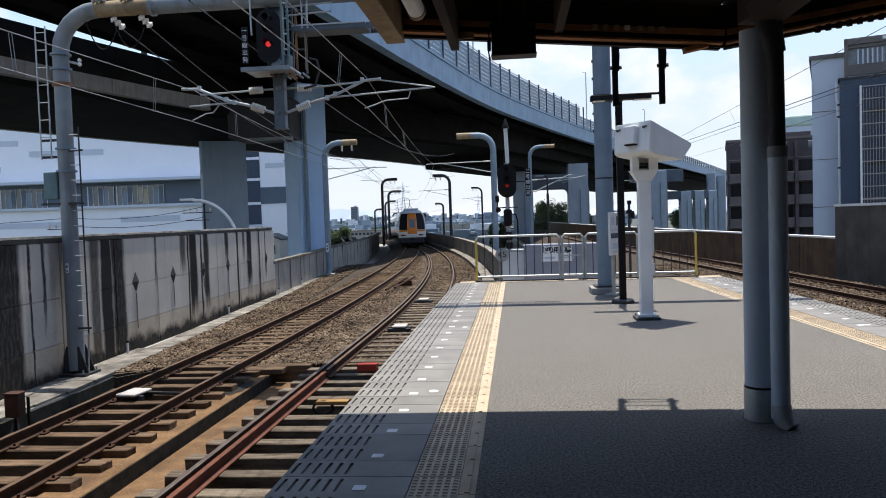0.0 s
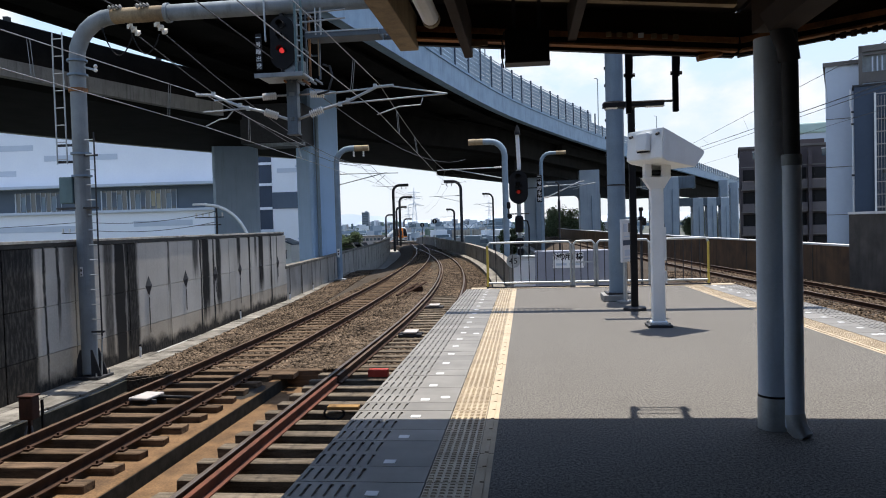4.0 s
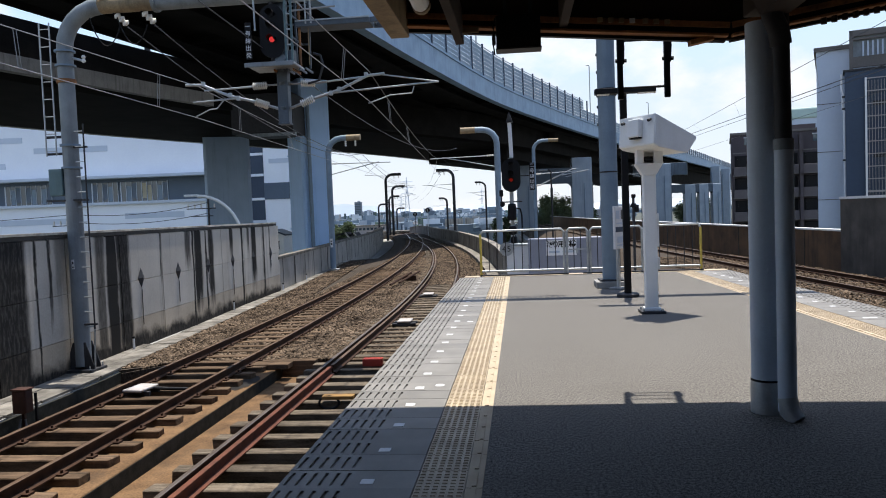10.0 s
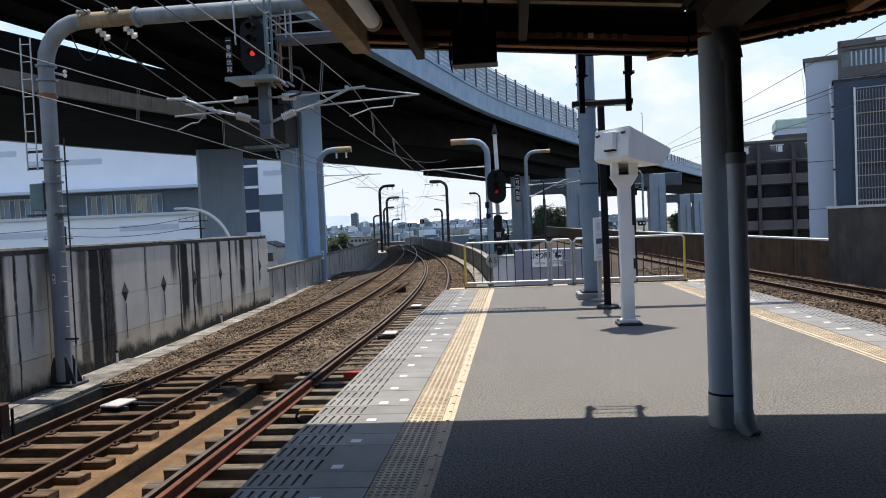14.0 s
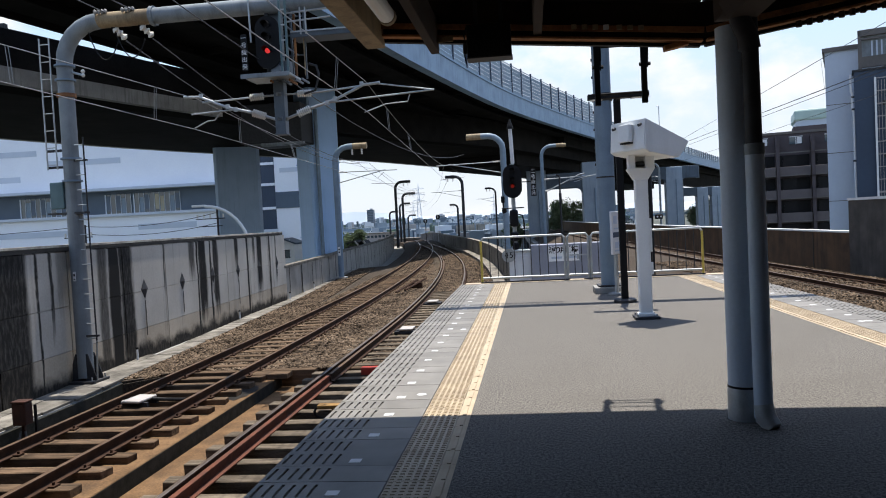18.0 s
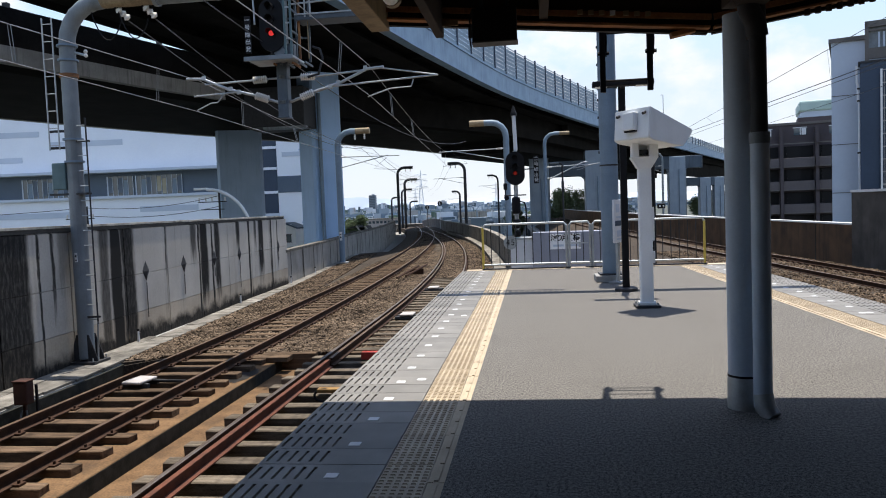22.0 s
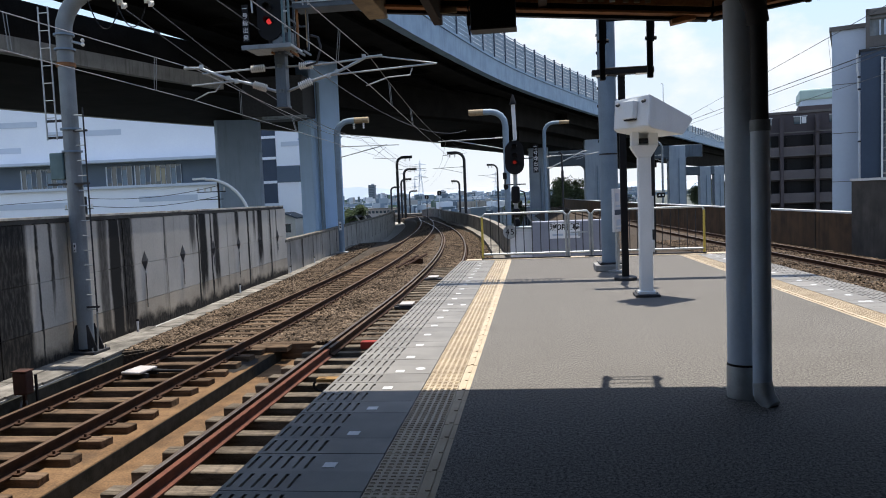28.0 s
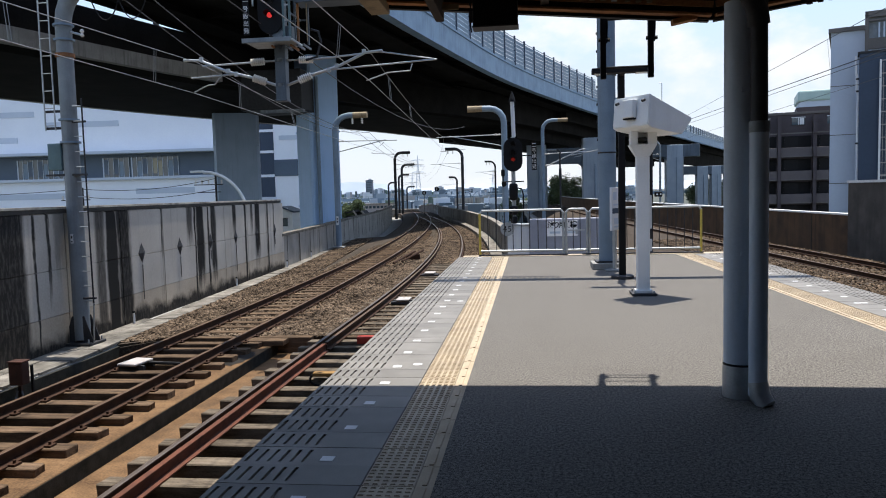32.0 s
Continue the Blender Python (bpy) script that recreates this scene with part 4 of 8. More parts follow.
def build_viaduct():
    v = thing("expressway_viaduct", (0, 0, 0), "blue steel elevated expressway that curves over the tracks", "viaduct")
    W = 7.8
    pts = smooth_line(deck_line(), 3.0)
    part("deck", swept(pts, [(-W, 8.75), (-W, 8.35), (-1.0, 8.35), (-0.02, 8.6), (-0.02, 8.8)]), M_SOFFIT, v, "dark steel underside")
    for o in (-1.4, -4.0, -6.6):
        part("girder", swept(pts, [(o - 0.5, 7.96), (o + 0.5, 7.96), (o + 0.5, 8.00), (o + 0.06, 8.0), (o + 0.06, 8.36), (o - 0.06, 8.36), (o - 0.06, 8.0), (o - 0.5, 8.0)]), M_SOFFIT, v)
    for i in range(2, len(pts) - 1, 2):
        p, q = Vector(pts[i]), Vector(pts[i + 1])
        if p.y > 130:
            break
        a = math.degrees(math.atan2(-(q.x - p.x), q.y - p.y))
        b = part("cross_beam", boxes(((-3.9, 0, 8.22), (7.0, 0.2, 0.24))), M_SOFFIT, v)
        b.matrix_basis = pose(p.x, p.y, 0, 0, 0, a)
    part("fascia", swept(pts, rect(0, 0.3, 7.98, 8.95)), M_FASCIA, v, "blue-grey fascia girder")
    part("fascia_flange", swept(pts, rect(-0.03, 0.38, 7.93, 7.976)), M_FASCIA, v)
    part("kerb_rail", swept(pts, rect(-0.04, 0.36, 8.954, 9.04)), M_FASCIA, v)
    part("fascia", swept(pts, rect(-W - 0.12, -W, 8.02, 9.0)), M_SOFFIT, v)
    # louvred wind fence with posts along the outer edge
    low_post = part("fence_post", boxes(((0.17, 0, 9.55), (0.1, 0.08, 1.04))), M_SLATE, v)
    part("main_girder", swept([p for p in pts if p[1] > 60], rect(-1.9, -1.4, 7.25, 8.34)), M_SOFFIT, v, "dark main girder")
    # added dark sheet above the crossheads, in place of the underside's shade
    part("main_girder", swept([p for p in pts if p[1] > 95], rect(-2.6, -2.0, 5.0, 8.34)), M_SOFFIT, v, "dark sheet that fills in the shaded underside")
    post = part("fence_post", boxes(((0.17, 0, 9.95), (0.1, 0.085, 1.84))), M_NAVY, v)
    ps = smooth_line(deck_line(), 1.6)
    first = True
    for z in (9.14, 9.36, 9.58, 9.80, 10.02, 10.24, 10.46, 10.72):
        run = pts if z < 9.9 else [p for p in pts if p[1] < 66]
        part("fence_rail", swept(run, rect(0.14, 0.165, z, z + (0.185 if z < 10.5 else 0.045))), M_FENCEPANEL if z < 10.5 else M_STEELBLUE, v)
    for i in range(3, len(ps) - 1):
        p, q = Vector(ps[i]), Vector(ps[i + 1])
        if p.y < 18 or p.y > 240:
            continue
        a = math.degrees(math.atan2(-(q.x - p.x), q.y - p.y))
        m = pose(p.x, p.y, 0, 0, 0, a)
        if first:
            post.matrix_basis, low_post.matrix_basis, first = m, m @ pose(0, 0.05, 0), False
        else:
            again("fence_post", post if p.y < 66.5 else low_post, m, v)
    for px, py, zt in ((6.75, 67, 14.3), (15.8, 90, 13.9), (44, 150, 15), (-2, 43, 15)):
        lamp = part("road_lamp", tubes(0.045, [(0, 0, 9), (0, 0, zt - 0.1), (-0.06, 0, zt), (-0.3, 0, zt)], n=6), M_GALV, v, "thin grey road lamp")
        lamp.matrix_basis = pose(px, py, 0)
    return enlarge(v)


def build_ramp():
    near = smooth_line([(-18.5, 12), (-15.4, 21.1), (-13.6, 27), (-11.2, 33.2), (-7.6, 40.5), (-1.0, 52.3), (7.9, 78.2), (14, 104), (24, 140)], 2.5)
    r = thing("slip_road_viaduct", (0, 0, 0), "concrete slip road that runs below the expressway", "viaduct")
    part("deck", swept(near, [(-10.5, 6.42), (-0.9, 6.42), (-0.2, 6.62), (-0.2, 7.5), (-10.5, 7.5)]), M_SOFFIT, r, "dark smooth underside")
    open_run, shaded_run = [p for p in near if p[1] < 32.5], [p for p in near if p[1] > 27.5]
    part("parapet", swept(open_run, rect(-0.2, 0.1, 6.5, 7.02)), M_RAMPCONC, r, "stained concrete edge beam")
    # the concrete edge goes on in near-black: the expressway's shade as colour
    part("edge_girder", swept(shaded_run, rect(-0.2, 0.08, 6.45, 7.55)), M_SOFFIT, r, "edge beam coloured dark for the shade of the expressway")
    # added dark mass that fills out the shaded underside of the deck
    part("box_girder", swept([p for p in near if p[1] > 55], rect(-7.5, -0.9, 5.6, 6.416)), M_SOFFIT, r, "dark fill added below the deck")
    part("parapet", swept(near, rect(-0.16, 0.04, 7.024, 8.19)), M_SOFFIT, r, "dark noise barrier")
    part("parapet", swept(near, rect(-10.8, -10.504, 6.4, 7.7)), M_RAMPCONC, r, "stained concrete edge beam")
    part("barrier_rail", swept(near, rect(-0.14, 0.0, 8.194, 8.22)), M_DARK, r)
    for k, p in enumerate(smooth_line(near, 2.6)):
        if p[1] < 40 and k % 2:
            part("barrier_post", boxes(((p[0] - 0.07, p[1], 8.27), (0.16, 0.16, 0.16))), M_DARK, r)
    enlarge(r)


def pier(x, y, w, d, z1, m, label, rz=0.0, pipe=True):
    p = thing("viaduct_pier", (x, y, -8), label, "pier", group="piers of the expressway", rz=rz)
    bm = bmesh.new()
    c = 0.06 * w
    pr = [(-w / 2 + c, -d / 2), (w / 2 - c, -d / 2), (w / 2, -d / 2 + c), (w / 2, d / 2 - c), (w / 2 - c, d / 2), (-w / 2 + c, d / 2), (-w / 2, d / 2 - c), (-w / 2, -d / 2 + c)]
    lo = [bm.verts.new((u, v, 0)) for u, v in pr]
    hi = [bm.verts.new((u, v, z1 + 8)) for u, v in pr]
    for k in range(8):
        bm.faces.new((lo[k], lo[(k + 1) % 8], hi[(k + 1) % 8], hi[k]))
    bm.faces.new(lo[::-1])
    bm.faces.new(hi)
    part("column", bm, m, p)
    for z in (9.2, 12.6):
        if z < z1 + 7:
            part("weld_band", boxes(((0, 0, z), (w + 0.02, d + 0.02, 0.06))), m, p)
    if pipe:
        part("downpipe", tubes(0.09, [(-w / 2 + 0.3, -d / 2 - 0.14, 0), (-w / 2 + 0.3, -d / 2 - 0.14, z1 + 7)], n=8), M_STEELBLUE, p, "blue drain pipe")
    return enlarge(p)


def portal_pier(legs, d, z0, z1, x0, x1, label, rz=0.0):
    """A pier of one or more steel legs, (place, width, top), that carry a crosshead from x0 to x1 with rounded inner corners."""
    ox, oy = legs[0][0], legs[0][3]
    p = thing("viaduct_pier", (ox, oy, -8), label, "pier", group="piers of the expressway", rz=rz)
    for x, w, top, y in legs:
        part("column", boxes(((x - ox, y - oy, (top + 8) / 2), (w, d, top + 8), None, 0.05)), M_PIERPALE, p)
        part("corner_plate", boxes(((x - ox + w / 2 + 0.03, y - oy - d / 2, (z0 + 8) / 2), (0.07, 0.07, z0 + 8))), M_POST, p, "pale edge plate")
        part("downpipe", tubes(0.05, [(x - ox + 0.1 * w, y - oy - d / 2 - 0.09, 0), (x - ox + 0.1 * w, y - oy - d / 2 - 0.09, z0 + 7.9)], n=8), M_STEELBLUE, p, "blue drain pipe")
        for s in (-1, 1):
            r = 0.45 if len(legs) < 3 else 0.2
            c = Vector((x - ox + s * (w / 2 + r), 0, z0 + 8 - r))
            if not x0 < c.x + ox < x1:
                continue
            bm = bmesh.new()
            pr = [(x - ox + s * (w / 2 - 0.02), z0 + 8.02), (c.x, z0 + 8.02)] + [(c.x - s * r * math.sin(radians(a)), c.z + r * math.cos(radians(a))) for a in range(0, 91, 15)] + [(x - ox + s * (w / 2 - 0.02), c.z)]
            f0 = [bm.verts.new((u, y - oy - d * 0.46, v)) for u, v in pr]
            f1 = [bm.verts.new((u, y - oy + d * 0.46, v)) for u, v in pr]
            bm.faces.new(f0)
            bm.faces.new(f1[::-1])
            for k in range(len(pr)):
                bm.faces.new((f0[k], f0[(k + 1) % len(pr)], f1[(k + 1) % len(pr)], f1[k]))
            part("haunch", bm, M_CROSSHEAD, p)
    part("crosshead", boxes((((x0 + x1) / 2 - ox, 0, (z0 + z1) / 2 + 8), (x1 - x0, d * 0.9, z1 - z0), None, 0.05)), M_CROSSHEAD, p, "blue-grey crosshead coloured dark for the shade under the deck")
    part("end_plate", boxes(((x1 - ox + 0.03, 0, (z0 + z1) / 2 + 8), (0.06, d * 0.96, z1 - z0 + 0.1))), M_POST, p, "pale end plate")
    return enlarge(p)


def build_piers():
    pier(-16.4, 41, 2.5, 2.2, 6.4, M_PIERGREY, "grey painted pier under the slip road", rz=20, pipe=False)
    pier(-9.5, 33.7, 1.5, 1.5, 8.0, M_PIER, "bright blue painted pier with a drain pipe", rz=43)
    # box beam between the grey and the blue pier, placed to fit the view
    b = thing("pier_cross_beam", (-10.75, 32.2, 0), "blue-grey steel box beam between two piers", "beam")
    # the near-black colour carries the shade of the deck above
    part("beam", boxes(((0, 0, 6.25), (2.75, 2.4, 1.7), None, 0.04)), M_DARK, b, "box beam coloured dark for the shade of the deck")
    part("lower_flange", boxes(((0.5, -1.1, 5.33), (1.9, 0.3, 0.12), None, 0.01)), M_POST, b, "pale lower flange")
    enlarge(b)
    portal_pier([(0.86, 1.69, 6.1, 66), (5.69, 1.73, 6.1, 66)], 1.6, 3.93, 5.28, 0.2, 6.48, "pale blue-grey steel portal pier with rounded corners")
    portal_pier([(17.5, 1.9, 6.7, 92)], 1.6, 5.3, 6.75, 14.2, 20.35, "pale blue-grey hammerhead pier of the expressway")
    portal_pier([(25.19, 1.5, 4.6, 112), (27.12, 1.3, 4.6, 112), (29.0, 1.2, 4.6, 112)], 1.6, 3.45, 4.65, 22.2, 29.72, "pale blue-grey portal pier with several legs")
    for x, y in ((33.65, 130), (38.04, 140), (46, 172), (57, 200)):
        pier(x, y, 1.5, 1.5, 7.95, M_PIERPALE, "pale blue-grey pier of the expressway", rz=-20)


build_ground()
build_bed()
build_tracks()
build_stones()
build_walls()
build_walkway()
PLATFORM = build_platform()
build_viaduct()
build_ramp()
build_piers()


# ---- the canopy over the platform ----
def canopy_z(x):
    return 3.02 + (0.094 * (1.95 - x) if x < 1.95 else 0.15 * (x - 1.95))


def build_canopy():
    c = thing("platform_canopy", (0, 0, 0), "dark steel platform canopy with rusty edges, low in the middle", "roof", kind="structure")
    Y1 = 6.72
    for x0, x1 in ((-1.0, 1.93), (1.97, 5.5)):
        bm = bmesh.new()
        z0, z1 = canopy_z(x0) + 0.34, canopy_z(x1) + 0.34
        vs = [bm.verts.new(p) for p in ((x0, -50, z0), (x1, -50, z1), (x1, Y1, z1), (x0, Y1, z0))]
        up = [bm.verts.new((v.co.x, v.co.y, v.co.z + 0.06)) for v in vs]
        bm.faces.new(vs)
        bm.faces.new(up[::-1])
        for k in range(4):
            bm.faces.new((vs[k], up[k], up[(k + 1) % 4], vs[(k + 1) % 4]))
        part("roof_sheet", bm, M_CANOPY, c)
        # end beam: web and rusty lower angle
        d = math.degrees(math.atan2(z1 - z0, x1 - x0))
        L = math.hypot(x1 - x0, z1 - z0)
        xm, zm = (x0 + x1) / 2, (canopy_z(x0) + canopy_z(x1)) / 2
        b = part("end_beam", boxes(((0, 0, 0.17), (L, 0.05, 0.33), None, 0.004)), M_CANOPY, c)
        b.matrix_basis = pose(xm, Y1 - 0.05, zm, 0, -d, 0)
        b = part("end_angle", boxes(((0, -0.06, 0.012), (L, 0.1, 0.022), None, 0.004), ((0, -0.115, 0.09), (L, 0.012, 0.05))), M_RUST, c, "rusty steel angle")
        b.matrix_basis = pose(xm, Y1 - 0.05, zm, 0, -d, 0)
        b = part("end_flashing", boxes(((0, -0.035, 0.0), (L, 0.06, 0.05))), M_BLACK, c)
        b.matrix_basis = pose(xm, Y1 + 0.01, zm, 0, -d, 0)
    # unseen overhang, lifted out of view; it keeps the edge tiles in shade
    part("eave_sheet", swept([(-1.0, -50, 0), (-1.0, Y1 + 0.09, 0)], [(-0.85, 3.98), (0.0, 3.66), (0.0, 3.71), (-0.85, 4.03)]), M_CANOPY, c, "outer roof edge raised out of view to shade the tiles")
    # roof boards seen from below; bounce light on the open side is in the paler colour
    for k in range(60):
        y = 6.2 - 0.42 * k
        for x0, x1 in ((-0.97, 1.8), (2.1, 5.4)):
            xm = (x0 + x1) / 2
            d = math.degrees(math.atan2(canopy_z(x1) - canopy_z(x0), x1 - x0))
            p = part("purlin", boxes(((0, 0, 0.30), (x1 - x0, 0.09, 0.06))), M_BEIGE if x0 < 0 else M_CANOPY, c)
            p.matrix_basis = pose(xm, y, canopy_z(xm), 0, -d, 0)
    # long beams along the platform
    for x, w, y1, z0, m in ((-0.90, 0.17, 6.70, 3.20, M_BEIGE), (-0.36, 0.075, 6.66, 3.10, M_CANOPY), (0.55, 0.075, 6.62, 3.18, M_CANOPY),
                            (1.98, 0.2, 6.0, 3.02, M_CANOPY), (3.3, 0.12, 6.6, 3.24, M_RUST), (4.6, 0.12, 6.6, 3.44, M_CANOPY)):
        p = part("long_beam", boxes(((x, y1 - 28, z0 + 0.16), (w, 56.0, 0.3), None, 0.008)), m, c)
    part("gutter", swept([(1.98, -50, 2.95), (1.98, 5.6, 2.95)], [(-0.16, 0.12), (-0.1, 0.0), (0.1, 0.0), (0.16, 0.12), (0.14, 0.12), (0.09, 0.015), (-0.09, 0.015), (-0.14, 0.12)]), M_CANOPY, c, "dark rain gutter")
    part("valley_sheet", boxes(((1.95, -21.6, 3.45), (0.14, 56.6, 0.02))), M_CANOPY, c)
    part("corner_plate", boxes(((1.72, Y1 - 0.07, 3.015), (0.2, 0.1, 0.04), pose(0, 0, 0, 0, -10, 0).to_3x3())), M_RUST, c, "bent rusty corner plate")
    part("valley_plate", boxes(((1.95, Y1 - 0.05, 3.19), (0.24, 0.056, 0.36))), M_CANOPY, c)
    for k, x in enumerate((0.86, 0.95, 1.04, 1.13, 1.24, 1.33, 1.42)):
        part("bird_spike", boxes(((x, Y1 - 0.17, canopy_z(x) + 0.10), (0.045, 0.03, 0.04))), M_IVORY if k == 3 else M_BEIGE, c)
    for k in range(10):
        x = 2.72 + 0.085 * k
        part("edge_bolt", tubes(0.025, [(x, Y1 - 0.1, canopy_z(x) - 0.05), (x, Y1 - 0.1, canopy_z(x) + 0.02)], n=6), M_CANOPY, c)
    f = thing("roof_edge_bracket", (1.29, 7.0, 0), "empty black steel bracket with three rungs on the canopy edge", "bracket")
    for sx_ in (-0.21, 0.21):
        part("upright", boxes(((sx_, 0, 3.5), (0.05, 0.05, 1.8), None, 0.005)), M_BLACK, f)
        part("bracket_arm", boxes(((sx_, -0.16, 3.46), (0.04, 0.34, 0.05))), M_BLACK, f)
        part("brace", tubes(0.01, [(sx_ + 0.03, 0, 2.92), (sx_ + 0.035, -0.01, 3.06), (sx_ + 0.03, -0.02, 3.2)], n=6), M_BLACK, f)
        part("bolt", tubes(0.018, [(sx_ - 0.04, 0, 2.95), (sx_ + 0.06, 0, 2.95)], n=6), M_BLACK, f)
    for z in (2.7, 3.13, 3.75):
        part("rung", tubes(0.011, [(-0.2, 0, z), (0.2, 0, z)], n=8), M_BLACK, f)
    t = thing("canopy_lamp", (-0.52, 5.0, 3.08), "white tubular lamp housing under the canopy", "lamp")
    part("tube", tubes(0.06, [(0, -1.3, 0.0), (0, 0.22, 0.0)], n=14), M_IVORY, t)
    part("end_cap", tubes(0.066, [(0, 0.2, 0), (0, 0.26, 0)], n=14), M_BEIGE, t)
    part("hanger", boxes(((0, -0.4, 0.1), (0.03, 0.05, 0.18)), ((0, 0.1, 0.1), (0.03, 0.05, 0.18))), M_DARK, t)
    t = thing("junction_label", (-0.26, 6.52, 3.2), "small pale plate on the canopy beam", "plate")
    part("plate", boxes(((0, 0, 0.0), (0.16, 0.01, 0.05), None, 0.003)), M_BEIGE, t)
    s = thing("hanging_sign", (0.155, 6.0, 2.885), "black boxed platform sign hung below the canopy", "sign")
    part("case", boxes(((0, 0, 0.14), (0.35, 0.16, 0.26), None, 0.008)), M_BLACK, s)
    part("lower_trim", boxes(((0, 0, 0.006), (0.36, 0.17, 0.012), None, 0.003)), M_DARK, s)
    part("hinge", boxes(((-0.195, 0, 0.1), (0.03, 0.03, 0.09), None, 0.006)), M_DARK, s)
    part("cable", tubes(0.006, [(-0.18, 0, 0.27), (-0.2, 0, 0.2), (-0.185, 0, 0.13), (-0.2, 0, 0.05), (-0.19, 0, -0.02)], n=5), M_BLACK, s)
    for hx in (-0.1, 0.1):
        part("hanger", boxes(((hx, 0, 0.47), (0.03, 0.03, 0.42))), M_DARK, s)
    # the post
    p = thing("canopy_post", (1.965, 5.85, 0), "grey painted round steel canopy post with a flared head", "post")
    part("column", tubes(0.115, [(0, 0, 0.24), (0, 0, 2.95)], n=28), M_COLUMN, p, smooth=True)
    part("base_sleeve", tubes([0.122, 0.122, 0.117], [(0, 0, 0.0), (0, 0, 0.22), (0, 0, 0.245)], n=28), M_GALV, p, "pale base sleeve", smooth=True)
    part("band", tubes(0.119, [(0, 0, 0.245), (0, 0, 0.262)], n=28), M_BLACK, p)
    d = thing("rain_downpipe", (2.04, 5.64, 0), "blue-grey plastic rain pipe with a flared foot", "pipe")
    part("lower_pipe", tubes(0.066, [(0, 0, 0.06), (0, 0, 2.02)], n=18), M_COLUMN, d, smooth=True)
    part("upper_pipe", tubes(0.058, [(0, 0, 2.02), (0, 0.01, 2.5), (0, 0.02, 3.0)], n=18), M_DARK, d, smooth=True)
    part("elbow", tubes(0.075, [(0, 0.02, 2.74), (-0.02, 0.0, 2.84), (-0.07, -0.03, 2.93), (-0.09, -0.04, 3.06)], n=16), M_DARK, d, "dark pipe elbow", smooth=True)
    part("socket", tubes(0.071, [(0, 0, 1.98), (0, 0, 2.06)], n=18), M_POST, d, smooth=True)
    part("foot", tubes([0.07, 0.075, 0.062], [(0, 0, 0.16), (0.01, -0.02, 0.06), (0.05, -0.07, 0.0)], n=16), M_GALV, d, "worn pale foot", smooth=True)
    for z in (1.1, 2.3):
        part("clamp", boxes(((-0.05, 0.1, z), (0.1, 0.03, 0.03))), M_COLUMN, d)


# unseen roof and walls, added to keep skylight off the shaded platform
def build_sky_blockers():
    r = part("station_roof", boxes(((2.4, -25.0, 8.0), (25.5, 50.0, 0.3))), M_CANOPY)
    tagged(r, "unseen dark roof added behind to block skylight", "roof", kind="structure")
    for x in (-10.2, 14.9):
        front, top = (0.0, 7.8) if x < 0 else (22.0, 10.0)
        w = part("wall_station", boxes(((x, front / 2 - 25.0, top / 2 - 1.0), (0.3, 50.0 + front, top + 2.0))), M_RWALL)
        tagged(w, "unseen plain dark side wall added to block skylight", "wall", kind="structure")
    w = part("wall_station", boxes(((2.4, -50.2, 2.9), (26, 0.4, 9.8))), M_RWALL)
    tagged(w, "unseen plain dark wall added to close off light from behind", "wall", kind="structure")


# ---- masts, portal and overhead line ----
PY = 14.7


def ladder(parent, x0, x1, y, z0, z1, pitch, m, name="ladder"):
    lad = part(name, tubes(0.017, [(x0, y, z0), (x0, y, z1)], [(x1, y, z0), (x1, y, z1)], n=6), m, parent)
    n = int((z1 - z0) / pitch)
    for k in range(n + 1):
        z = z0 + 0.1 + k * pitch
        if z < z1:
            part("rung", tubes(0.011, [(x0, y, z), (x1, y, z)], n=5), m, lad)
    return lad


def insulator(parent, a, b, discs, r, m=None):
    """A ribbed porcelain insulator between two points."""
    a, b = Vector(a), Vector(b)
    pts, rs = [], []
    n = discs * 2
    for k in range(n + 1):
        t = k / n
        pts.append(tuple(a.lerp(b, t)))
        rs.append(r if k % 2 else r * 0.45)
    return part("insulator", tubes_var(pts, rs, 12), m or M_PORC, parent, "ribbed white porcelain", smooth=False)


def tubes_var(pts, rs, n):
    bm = bmesh.new()
    return tube(bm, pts, rs, n)


